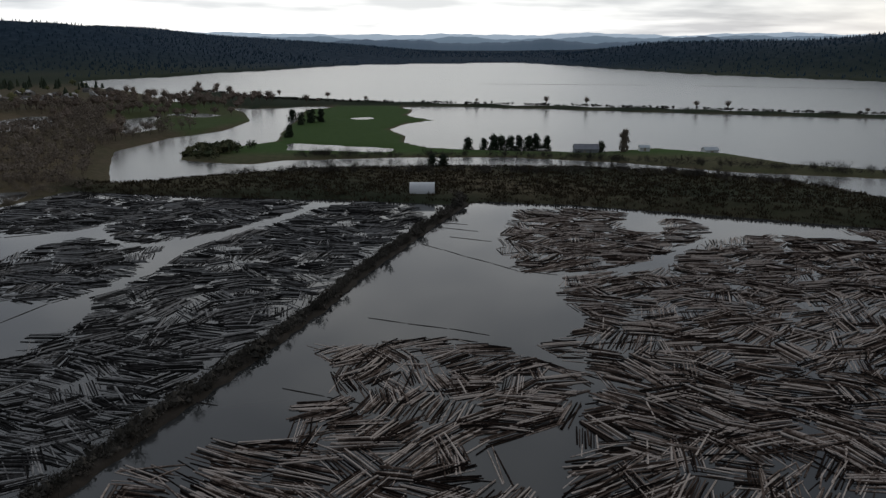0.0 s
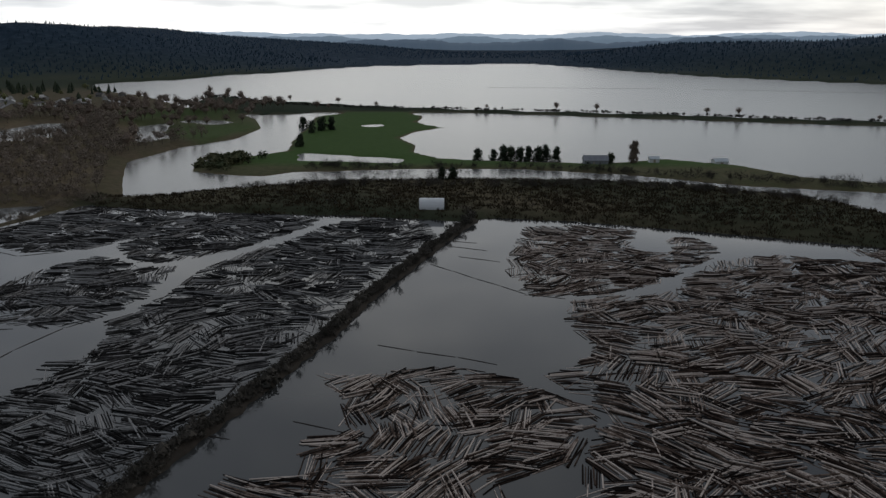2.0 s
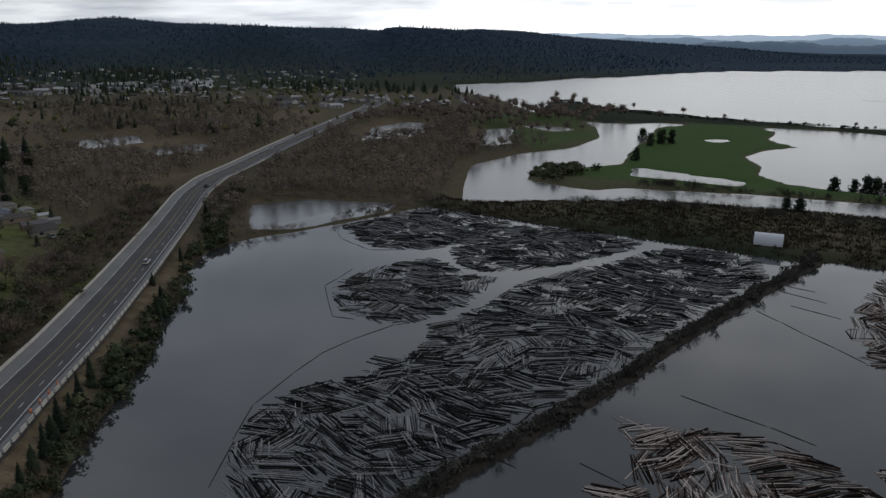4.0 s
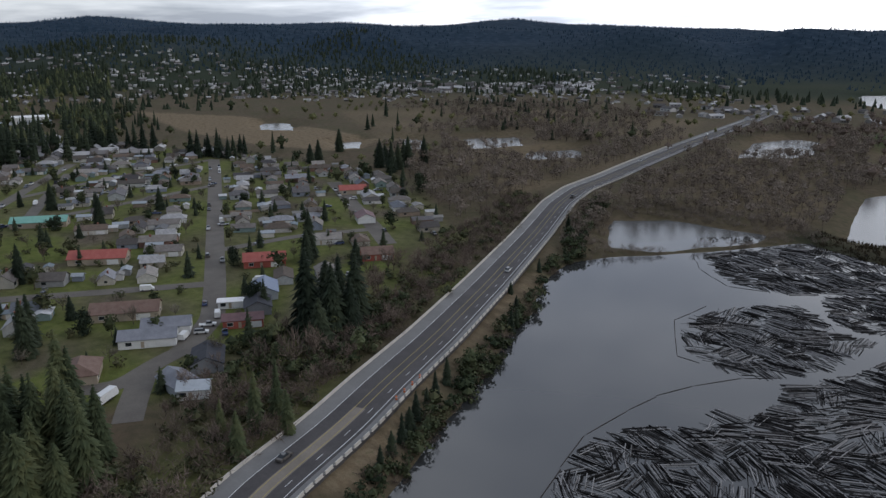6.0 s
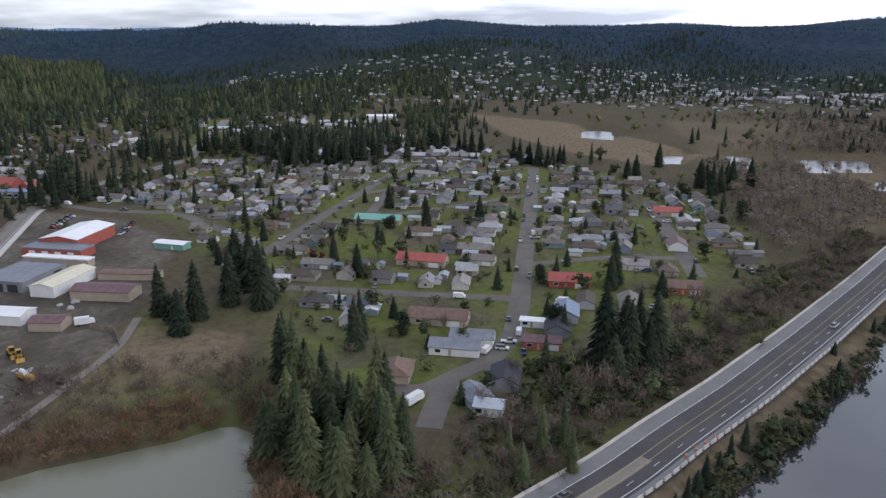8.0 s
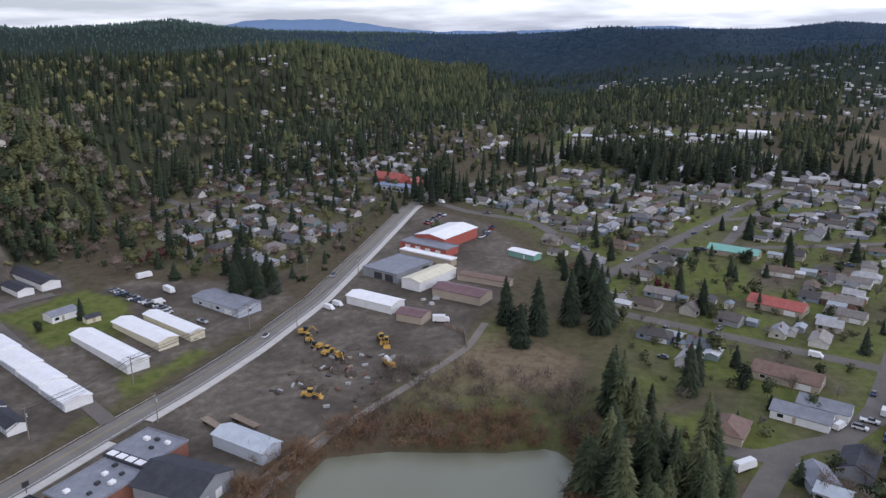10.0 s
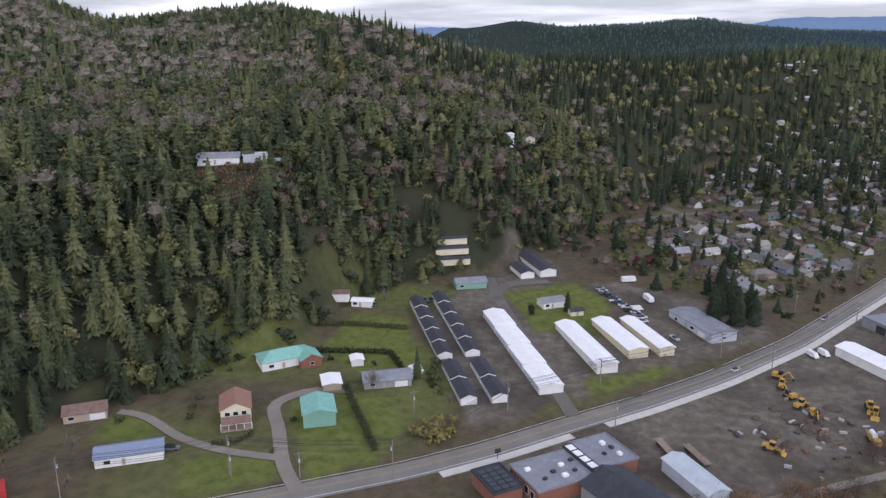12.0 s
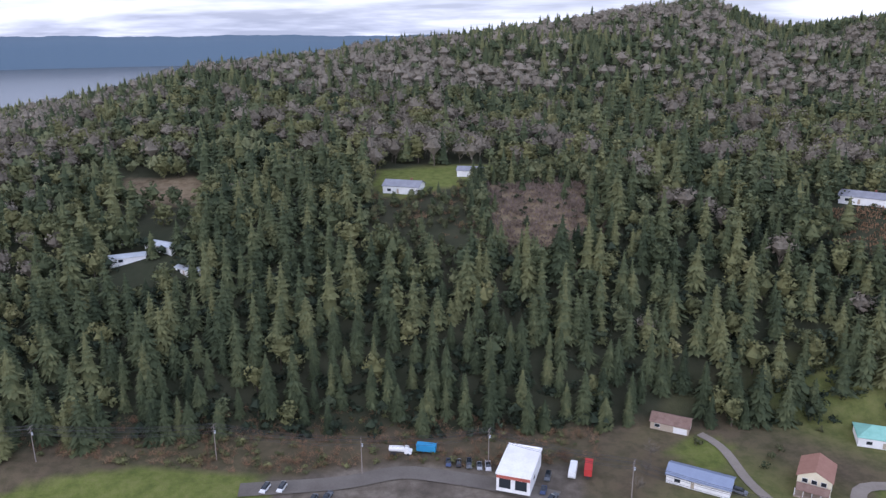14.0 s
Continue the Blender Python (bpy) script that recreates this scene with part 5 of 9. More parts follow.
def tree(name, arrays, x, y, crown, trunk, label, s=1.0, group="trees"):
    """One tree with a trunk and a crown of its own; the meshes of a shape are shared."""
    key = (id(arrays[0]), crown, trunk)
    if key not in SHAPES:
        SHAPES[key] = mesh_np("crown", arrays[0], arrays[1], [crown]), mesh_np("trunk", arrays[2], arrays[3], [trunk])
    z = float(land(np.array([x]), np.array([y]))[0])
    t = thing(name, Matrix.Translation((x, y, max(z, 0.2))) @ Matrix.Rotation(rng.random() * 6.28, 4, "Z") @ Matrix.Diagonal((s * rng.uniform(0.8, 1.08), s * rng.uniform(0.8, 1.08), s * rng.uniform(0.92, 1.1), 1)), label, "tree", group)
    for n, me in zip(("crown", "trunk"), SHAPES[key]):
        new(n, me).parent = t
    return t


SHAPES = {}


def jitter_grid(x0, x1, y0, y1, step, amount=0.42):
    gx, gy = np.meshgrid(np.arange(x0, x1, step), np.arange(y0, y1, step))
    p = np.stack([gx.ravel(), gy.ravel()], -1)
    return p + rng.uniform(-amount, amount, p.shape) * step


def polar(p):
    return np.hypot(p[:, 0], p[:, 1]), np.degrees(np.arctan2(-p[:, 0], p[:, 1])) % 360


KEEP_CLEAR = [(-140, -304, 13), (-152, -312, 15), (-164, -306, 13), (-148, -324, 14), (150, -272, 10), (162, -268, 10), (145, -276, 12), (160, -282, 10), (168, -326, 11), (150, -322, 10), (185, -328, 9), (-285, -262, 40), (-252, -285, 16), (-236, -255, 14), (-170, -274, 18), (-180, -267, 10), (-123, -236, 20), (-56, -241, 13), (-236, -300, 14), (50, -337, 26), (24, -356, 16), (150, -300, 14), (170, -306, 12), (-150, -330, 10), (-168, -322, 9), (-320, -314, 9), (20, -356, 16), (43, -336, 22), (-92, -210, 15), (-58, -209, 14), (-2, -204, 16)]


def in_view(p, top):
    """Not behind the crest of a hill as seen from the air over the pond."""
    best = np.full(len(p), -9.0)
    r = np.hypot(p[:, 0], p[:, 1])
    for s in np.linspace(0.2, 0.96, 26):
        best = np.maximum(best, (land(p[:, 0] * s, p[:, 1] * s) - 146) / (r * s))
    return (land(p[:, 0], p[:, 1]) + top - 146) / r > best - 0.002


# low growth on the slope between the hilltop lawn and the firs
LOW_GROWTH = [[(68, -334), (50, -323), (20, -340), (12, -318), (14, -298), (28, -284), (54, -286), (64, -305)]]


def woods_mask(p):
    r, yaw = polar(p)
    m = (yaw > 100) & (yaw < 250) & (r > np.interp(yaw, NEAR_AT, NEAR_FOOT) - 4)
    for polys in (YARDS, LAWNS, STRAW, TOWN[:2], LOW_GROWTH):
        m &= cover(polys, p[:, 0], p[:, 1], 1.0) < 0.5
    for x, y, c in KEEP_CLEAR:
        m &= np.hypot(p[:, 0] - x, p[:, 1] - y) > c * 0.8
    for line, half in STREETS:
        m &= to_line(line, p[:, 0], p[:, 1]) > half + 3
    return m


# the wooded hill: firs in front, bare alders in drifts, denser and plainer with distance
p = jitter_grid(-620, 420, -640, -150, 7.0)
p = p[woods_mask(p)]
r, yaw = polar(p)
seen = (r < 560) & in_view(p, 22)
p, r, yaw = p[seen], r[seen], yaw[seen]
drift = 0.6 * wave(p[:, 0], p[:, 1], 32, 5) + 0.5 * wave(p[:, 0], p[:, 1], 11, 2) + np.clip((r - 375) / 110, -0.9, 0.25) + rng.normal(0, 0.4, len(p))
kind = np.where(drift > 0.62, 2, np.where((drift > 0.36) | (rng.random(len(p)) < 0.10), 1, 0))
kind = np.where((kind == 0) & (rng.random(len(p)) < np.clip((r - 240) / 220, 0.05, 0.6)), 3, kind)
first = (kind == 0) & (r < 262) & (p[:, 0] > -90) & (p[:, 0] < 130)
front = p[first][np.argsort(r[first])][:160]
gone = {tuple(q) for q in front}
rest = np.array([tuple(q) not in gone for q in p])
for x, y in front:
    a = FINE[rng.integers(4)]
    tree("fir_tree", a, x, y, "needles", "bark", "tall dark green fir at the foot of a wooded hill", rng.uniform(0.62, 1.05), "firs on the hillside")
shady = (p[:, 0] < -330) & (kind == 0) & rest
rest &= ~shady
plant("fir_woods", MID, p[shady], "needles", "bark", "dark fir woods above the valley road", "woods", 0.7, 1.15)
plant("fir_woods", HILL, p[(kind == 0) & rest & (r >= 340)], "needles", "bark", "dense green fir woods high on a hillside", "woods", 0.7, 1.25, only_crown=True)
plant("fir_woods", MID, p[(kind == 0) & rest & (r < 340)], "needles", "bark", "dense dark green fir woods on a hillside", "woods", 0.7, 1.25)
half = rng.random(len(p)) < 0.65
plant("round_woods", LEAFY, p[(kind == 3) & half & (r < 400)], "olive_leaves", "bark", "round olive-green trees among firs", "woods", 0.55, 1.0, only_crown=True)
plant("round_woods", LEAFY_FAR, p[(kind == 3) & half & (r >= 400)], "olive_leaves", "bark", "round olive-green trees among firs higher up", "woods", 0.55, 1.0, only_crown=True)
plant("round_woods", LEAFY, p[(kind == 3) & ~half & (r < 400)], "needles", "bark", "round dark green trees among firs", "woods", 0.6, 1.1, only_crown=True)
plant("round_woods", LEAFY_FAR, p[(kind == 3) & ~half & (r >= 400)], "needles", "bark", "round dark green trees among firs higher up", "woods", 0.6, 1.1, only_crown=True)
low_growth = jitter_grid(-200, 200, -345, -215, 7.5)
rr, ya = polar(low_growth)
low_growth = low_growth[woods_mask(low_growth) & (rr < 340)]
plant("undergrowth", BUSH, low_growth, "needles_dark", "bark", "dark undergrowth beneath the firs", "undergrowth", 1.3, 2.6)
plant("mossy_woods", LEAFY, p[(kind == 1) & rest], "moss_leaves", "bark", "yellow-green mossy trees among firs", "woods", 0.6, 1.05)
plant("bare_woods", BARE_LOW, p[(kind == 2) & rest], "twigs", "bark", "grey leafless alders among firs", "woods", 0.75, 1.15)
p = jitter_grid(-1150, 800, -1100, -150, 9.6)
r, yaw = polar(p)
p = p[(r >= 560) & (r < 1050) & woods_mask(p) & in_view(p, 20)]
drift = 0.6 * wave(p[:, 0], p[:, 1], 45, 5) + 0.5 * wave(p[:, 0], p[:, 1], 15, 2) + rng.normal(0, 0.4, len(p)) + np.where((p[:, 0] > -380), 0.25, -0.3)
west = (p[:, 0] < -330)
thin = rng.random(len(p)) < 0.8
plant("fir_woods", LOW, p[(drift < 0.0) & ~west], "needles", "bark", "dark green fir woods on a far slope", "woods", 0.7, 1.2, only_crown=True)
lit = rng.random(len(p)) < 0.55
r, yaw = polar(p)
high = west & (yaw > 133) & (r > 700)
plant("fir_woods", SPIRE_FINE, p[(drift < 0.3) & high & thin], "needles", "bark", "green fir woods along the crest", "woods", 0.32, 0.6, only_crown=True)
west &= ~high
plant("fir_woods", TALL, p[(drift < 0.3) & west & thin & ~lit], "needles_dark", "bark", "dense dark fir woods on a far slope", "woods", 0.45, 0.85, only_crown=True)
plant("fir_woods", TALL, p[(drift < 0.3) & west & thin & lit], "needles", "bark", "dense green fir woods on a far slope", "woods", 0.45, 0.8, only_crown=True)
plant("round_woods", LEAFY_FAR, p[(drift < 0.3) & west & ~thin], "moss_leaves", "bark", "round olive trees among firs on a far slope", "woods", 0.6, 0.95, only_crown=True)
plant("round_woods", LEAFY_FAR, p[(drift >= 0.0) & (drift < 0.38) & ~west], "olive_leaves", "bark", "round green trees on a far slope", "woods", 0.6, 1.0, only_crown=True)
plant("bare_woods", BARE_FAR, p[drift >= 0.38], "twigs", "bark", "grey leafless woods on a far slope", "woods", 0.75, 1.1, only_crown=True)
p = jitter_grid(-2300, 700, -1900, -180, 10, 0.8)
r, yaw = polar(p)
p = p[(r >= 1050) & (r < 1900) & woods_mask(p) & in_view(p, 22)]
k = np.hypot(p[:, 0] + 1150, p[:, 1] + 520) > 25
crest = p[:, 0] > -380
plant("fir_woods", SPIRE, p[k & ~crest], "needles", "bark", "dark fir woods on a distant slope", "woods", 0.5, 0.8, only_crown=True)
plant("fir_woods", SPIRE, p[k & crest], "needles", "bark", "fir woods on the back of the hill", "woods", 0.28, 0.5, only_crown=True)

# the flat country west: tree clumps among houses and dark woods behind
p = jitter_grid(-1900, -400, -420, 1150, 18)
r, yaw = polar(p)
patch = wave(p[:, 0], p[:, 1], 60, 7) + 0.6 * wave(p[:, 0], p[:, 1], 21, 4) + rng.normal(0, 0.35, len(p))
need = np.where(r > 1250, -0.1, np.where(r > 760, np.where(yaw > 80, -0.45, -0.15), np.where((yaw > 95) & (r > 560), -0.1, 0.75)))
ok = (patch > need) & (cover(STRAW + INLETS, p[:, 0], p[:, 1], 20) < 0.1) & (to_line(HIGHWAY, p[:, 0], p[:, 1]) > 25) & (to_line(FOOT_ROAD, p[:, 0], p[:, 1]) > 14) & (np.hypot(p[:, 0] + 918, p[:, 1] - 146) > 40)
ok &= ~((yaw > 100) & (r > np.interp(yaw, NEAR_AT, NEAR_FOOT)))
ok &= ~((p[:, 1] > 300) & (r < 1150) & (patch < 0.95))
open_lot = np.hypot(p[:, 0] + 574, p[:, 1] + 170) > 40  # the lot before the red-roofed building
ok &= open_lot
k = rng.random(len(p))
plant("fir_woods", TALL, p[ok & (r < 1000) & (k < 0.62)], "needles_dark", "bark", "dark firs between the houses of a far town", "woods", 0.38, 0.85, only_crown=True)
plant("round_woods", LEAFY_FAR, p[ok & (r < 1000) & (k >= 0.5)], "bush_leaves", "bark", "round dark trees between the houses of a far town", "woods", 0.6, 1.1, only_crown=True)
plant("round_woods", LEAFY_FAR, p[(patch > need - 0.5) & (patch < need) & (r > 560) & (r < 1250) & (cover(STRAW + INLETS, p[:, 0], p[:, 1], 20) < 0.1) & (to_line(FOOT_ROAD, p[:, 0], p[:, 1]) > 14) & (k < 0.6) & open_lot], "moss_leaves", "bark", "olive trees and hedges of the far town", "woods", 0.4, 0.8, only_crown=True)
q = jitter_grid(-1700, -500, -480, 420, 12)
qr, qyaw = polar(q)
fill = (qr > 700) & (qr < 1500) & (qyaw > 76) & (qyaw < 128) & (wave(q[:, 0], q[:, 1], 55, 7) + 0.6 * wave(q[:, 0], q[:, 1], 19, 4) + rng.normal(0, 0.3, len(q)) > np.where(qr > 1150, -0.1, 0.1))
fill &= (cover(STRAW + INLETS, q[:, 0], q[:, 1], 20) < 0.1) & (to_line(FOOT_ROAD, q[:, 0], q[:, 1]) > 14) & ~((qyaw > 100) & woods_mask(q)) & (np.hypot(q[:, 0] + 918, q[:, 1] - 146) > 34)
side = rng.random(len(q)) < 0.5
plant("fir_woods", SPIRE_FINE, q[fill & side], "needles_dark", "bark", "dark fir woods round the far end of the valley", "woods", 0.45, 0.85, only_crown=True)
plant("fir_woods", SPIRE_FINE, q[fill & ~side], "needles", "bark", "green fir woods round the far end of the valley", "woods", 0.4, 0.75, only_crown=True)
plant("fir_woods", SPIRE, p[ok & (r >= 1000)], "needles_dark", "bark", "dark woods beyond the far town", "woods", 0.3, 0.55, only_crown=True)
# belts of tall firs along the valley road
for x0, y0, x1, y1, n, w in ((-516, -136, -532, -78, 16, 7), (-695, -50, -708, -12, 9, 8), (-676, -96, -693, -58, 14, 9), (-619, 9, -640, 118, 34, 11), (-554, -302, -547, -243, 18, 12), (-470, -300, -520, -330, 16, 12), (-640, -235, -690, -205, 18, 12)):
    k = rng.random((n, 1))
    plant("fir_belt", TALL, np.array([[x0, y0]]) + k * np.array([[x1 - x0, y1 - y0]]) + rng.normal(0, w, (n, 2)), "needles_dark", "bark", "belt of tall dark firs along the valley", "trees", 0.75, 1.1)
# the forest on the far hills, distance haze painted into its greens
p = jitter_grid(-3400, 1700, -1900, 3300, 19, 0.8)
r = np.hypot(p[:, 0], p[:, 1])
yaw = np.degrees(np.arctan2(-p[:, 0], p[:, 1]))
yaw = np.where(yaw < -70, yaw + 360, yaw)
ok = (r > 1500) & (r < 3250) & (yaw > -34) & (yaw < 145) & (land(p[:, 0], p[:, 1]) > 6) & (wave(p[:, 0], p[:, 1], 110, 2) + rng.normal(0, 0.2, len(p)) > -0.55)
ok &= ~((yaw > 99) & woods_mask(p) & (r < 1900))
p, yaw = p[ok], yaw[ok]
ok = in_view(p, 26)
p, yaw = p[ok], yaw[ok]
haze_side = yaw + rng.normal(0, 3, len(p)) < 106
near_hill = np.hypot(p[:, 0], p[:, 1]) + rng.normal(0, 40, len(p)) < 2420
plant("far_forest", SPIRE, p[haze_side & near_hill], "hazed_needles_near", "bark", "forest on the nearer hills, tinted dark blue as by haze", "woods", 0.16, 0.32, only_crown=True)
plant("far_forest", SPIRE, p[haze_side & ~near_hill], "hazed_needles", "bark", "forest on the far hills, tinted blue-green as by haze", "woods", 0.14, 0.27, only_crown=True)
plant("far_forest", SPIRE, p[~haze_side], "hazed_needles_green", "bark", "haze-tinted green forest on the hills beyond the valley", "woods", 0.26, 0.48, only_crown=True)

# wetland thicket between the highway, the ponds and the river
THICKET = [[(-190, 368), (-182, 392), (-205, 440), (-222, 490), (-214, 545), (-190, 600), (-215, 610), (-262, 590), (-250, 480), (-220, 400)], [(-230, 250), (-262, 278), (-285, 320), (-310, 375), (-345, 480), (-395, 610), (-440, 740), (-410, 760), (-330, 740), (-250, 690), (-235, 640), (-260, 575), (-225, 520), (-205, 450), (-180, 385), (-190, 362), (-235, 365), (-270, 330), (-240, 268)],
           [(-300, 240), (-330, 300), (-350, 360), (-380, 470), (-430, 620), (-500, 640), (-640, 520), (-640, 420), (-560, 390), (-520, 330), (-440, 300)]]
p = jitter_grid(-660, -170, 230, 1050, 6.7)
ok = (cover(THICKET, p[:, 0], p[:, 1], 2) > 0.5) & (to_line(HIGHWAY, p[:, 0], p[:, 1]) > 14)
for i, q in enumerate(INLETS):
    ok &= signed(q, p[:, 0], p[:, 1]) < (-1 if i == 4 else -13)
ok &= rng.random(len(p)) < np.where(p[:, 0] < -440, 0.5, 0.8)
plant("thicket", BARE_WET, p[ok], "twigs_mauve", "bark", "brown leafless thicket on wet ground", "thicket", 0.4, 0.85)
rim = jitter_grid(-300, -165, 255, 395, 3.2)
near = signed(INLETS[4], rim[:, 0], rim[:, 1])
rim = rim[(near < -1) & (near > -26) & (to_line(HIGHWAY, rim[:, 0], rim[:, 1]) > 13) & (rng.random(len(rim)) < 0.5)]
plant("inlet_scrub", BRUSH, rim, "twigs_mauve", "bark", "leafless scrub round the flooded inlet", "scrub", 0.6, 1.3)
# scrub along the highway, on the bank between the ponds and round the green pond
hp, hr = hpts, hright
side = []
for i in range(len(hp)):
    if -20 < hp[i][1] < 330:
        for _ in range(9):
            side.append(hp[i] - hr[i] * rng.uniform(12, 34) + rng.normal(0, 1.5, 2))
side = np.array(side)
side = side[signed(POND, side[:, 0], side[:, 1]) < -2]
plant("roadside_scrub", BRUSH, side[::2], "twigs_brown", "bark", "brown leafless scrub beside the highway", "scrub", 0.8, 1.7)
plant("roadside_scrub", BUSH, side[1::4], "bush_leaves", "bark", "dark green bushes beside the highway", "scrub", 0.7, 1.6)
right_side = np.array([hp[i] + hr[i] * rng.uniform(16, 25) + rng.normal(0, 1, 2) for i in range(len(hp)) if -30 < hp[i][1] < 330 for _ in range(6)])
plant("shore_scrub", BUSH, right_side[::2], "bush_leaves", "bark", "dark bushes on the pond shore below the highway", "scrub", 0.7, 1.7)
plant("shore_scrub", BRUSH, right_side[1::4], "twigs_brown", "bark", "brown scrub on the pond shore below the highway", "scrub", 0.6, 1.2)
dp = np.array([dyke_pts[i] + dyke_right[i] * rng.normal(-0.2, 0.9) for i in range(len(dyke_pts)) for _ in range(7)])
for nm, kinds, q, m in (("bank_scrub", BRUSH, dp[::3], "twigs_dark"), ("bank_scrub", BUSH, dp[1::2], "twigs_dark")):
    plant(nm, kinds, q, m, "bark", "dark scrub along the bank between the log ponds", "scrub", 0.4, 0.95, sink=-2.3)
plant("bank_bushes", BUSH, dp[2::16] + rng.normal(0, 0.5, dp[2::16].shape), "twigs_dark", "bark", "taller dark bushes on the bank between the log ponds", "bushes", 0.8, 1.5, sink=-1.2)
for i in range(3, len(dyke_pts) - 3, 9):
    x, y = dyke_pts[i] + dyke_right[i] * 2.6
    t = tree("bare_tree", BARE[i % 4], x, y, "twigs_dark", "bark", "small leafless tree on the bank of the pond", rng.uniform(0.28, 0.48), "small trees on the bank")
rim = []
for k in range(len(POND)):
    a, b = np.array(POND[k]), np.array(POND[(k + 1) % len(POND)])
    for _ in range(int(np.hypot(*(b - a)) * 2.2)):
        d = b - a
        n = np.array([d[1], -d[0]]) / np.hypot(*d)
        rim.append(a + d * rng.random() + n * -rng.uniform(1, 17))
rim = np.array(rim)
rim = rim[(signed(POND, rim[:, 0], rim[:, 1]) < -1.5)]
plant("pond_scrub", BRUSH, rim, "russet", "bark", "russet leafless scrub round the green pond", "scrub", 0.7, 1.6)
p = jitter_grid(-245, -186, -70, 5, 4.4, 0.7)
plant("pond_thicket", BRUSH, p[(rng.random(len(p)) < 0.6) & (signed(POND, p[:, 0], p[:, 1]) < -2)], "twigs_brown", "bark", "brown leafless thicket beside the green pond", "thicket", 0.8, 1.7)
# firs at chosen places: beside the pond, in the yards and along the shore
SINGLE = [(-292, -36, 1.0), (-281, -30, 0.85), (-270, -27, 1.0), (-285, -22, 1.1), (-298, -10, 1.15), (-322, -8, 1.55), (-316, -2, 1.45), (-300, 4, 1.2), (-290, 2, 1.3), (-304, -162, 0.9), (-298, -150, 1.0), (-310, -160, 1.05), (-318, -170, 1.0), (-292, -158, 0.9), (-305, -146, 0.95),
          (-312, -152, 1.0), (-370, -190, 0.75), (-455, 80, 0.85), (-401, 92, 0.8), (-420, 128, 0.7), (-285, 150, 1.0), (-280, 146, 0.9), (-203, 116, 1.3), (-209, 110, 1.4), (-207, 127, 1.3), (-214, 120, 1.45), (-197, 108, 1.15), (-220, 128, 1.15), (-202, 122, 1.2), (-293, 119, 0.55), (-242, 33, 0.9), (-250, 36, 0.85), (-268, 51, 0.5), (-349, 36, 0.6),
          (-465, 299, 1.1), (-455, 317, 1.1), (-459, 334, 1.0), (-442, 294, 1.2), (-450, 305, 1.15), (-370, 268, 0.75), (-549, 313, 1.0), (-511, 267, 0.95), (-519, 278, 1.0), (-475, 310, 1.05), (-468, 322, 1.1), (-234, -212, 0.35), (-250, -205, 0.5)]
for x, y, s in SINGLE:
    if s < 0.9 and rng.random() < 0.45:
        tree("evergreen_tree", ROUND[rng.integers(2)], x, y, "needles_dark", "bark", "broad round dark evergreen over the houses", s, "evergreens in the town")
    else:
        tree("fir_tree", FULL[rng.integers(3)], x, y, "needles_dark", "bark", "tall dark fir standing over the houses", s, "firs in the town")
GROVE = [[(-206, 46), (-196, 20), (-204, 4), (-192, 1), (-176, 2), (-160, 8), (-150, 24), (-166, 40), (-186, 34)], [(-205, 4), (-226, 0), (-234, 8), (-215, 22)]]
p = jitter_grid(-272, -140, -20, 55, 7.4)
p = p[(cover(GROVE, p[:, 0], p[:, 1], 1) > 0.5) & (signed(POND, p[:, 0], p[:, 1]) < -2)]
for x, y in p:
    if rng.random() < 0.86:
        tree("fir_tree", (FULL + FINE[:2])[rng.integers(5)], x, y, "needles", "bark", "tall green fir in a grove beside the pond", rng.uniform(0.75, 1.2), "firs by the pond")
for x, y, s in ((-150, 62, 0.7), (-158, 70, 0.75), (-153, 76, 0.6), (-163, 78, 0.65), (-160, 62, 0.5)):
    tree("fir_tree", FINE[rng.integers(4)], x, y, "needles", "bark", "green fir beside the highway", s, "firs by the highway")
for x, y in ((-143, 107), (-148, 114), (-151, 119), (-155, 126), (-136, 98), (-130, 88), (-133, 93), (-180, 175), (-177, 170), (-202, 192), (-218, 222), (-256, 278), (-140, 103), (-190, 184)):
    tree("fir_tree", FINE[rng.integers(4)], x, y, "needles_dark", "bark", "small dark fir on the shore below the highway", rng.uniform(0.3, 0.48), "small firs on the shore")
for x, y in ((-176, 84), (-182, 92), (-189, 84), (-185, 100), (-172, 74), (-240, 152), (-246, 165)):
    tree("bare_tree", BARE[rng.integers(4)], x, y, "twigs_brown", "bark", "spreading leafless tree beside the highway", rng.uniform(0.8, 1.2), "leafless trees by the highway")
for line, n, s in ((((-541, -128), (-544, -99)), 9, 0.9), (((-744, -20), (-652, 13), (-629, 54), (-635, 114), (-697, 172)), 44, 1.2), (((-597, 212), (-561, 252)), 12, 1.0), (((-648, 199), (-701, 101), (-701, 35), (-752, 7)), 36, 1.2)):
    q = np.array(line, float)
    s0 = rng.random(n) * (len(q) - 1)
    i = np.minimum(s0.astype(int), len(q) - 2)
    plant("fir_belt", MID, q[i] + (q[i + 1] - q[i]) * (s0 - i)[:, None] + rng.normal(0, 9, (n, 2)), "needles_dark", "bark", "belt of dark firs behind the houses", "trees", s * 0.75, s * 1.15)
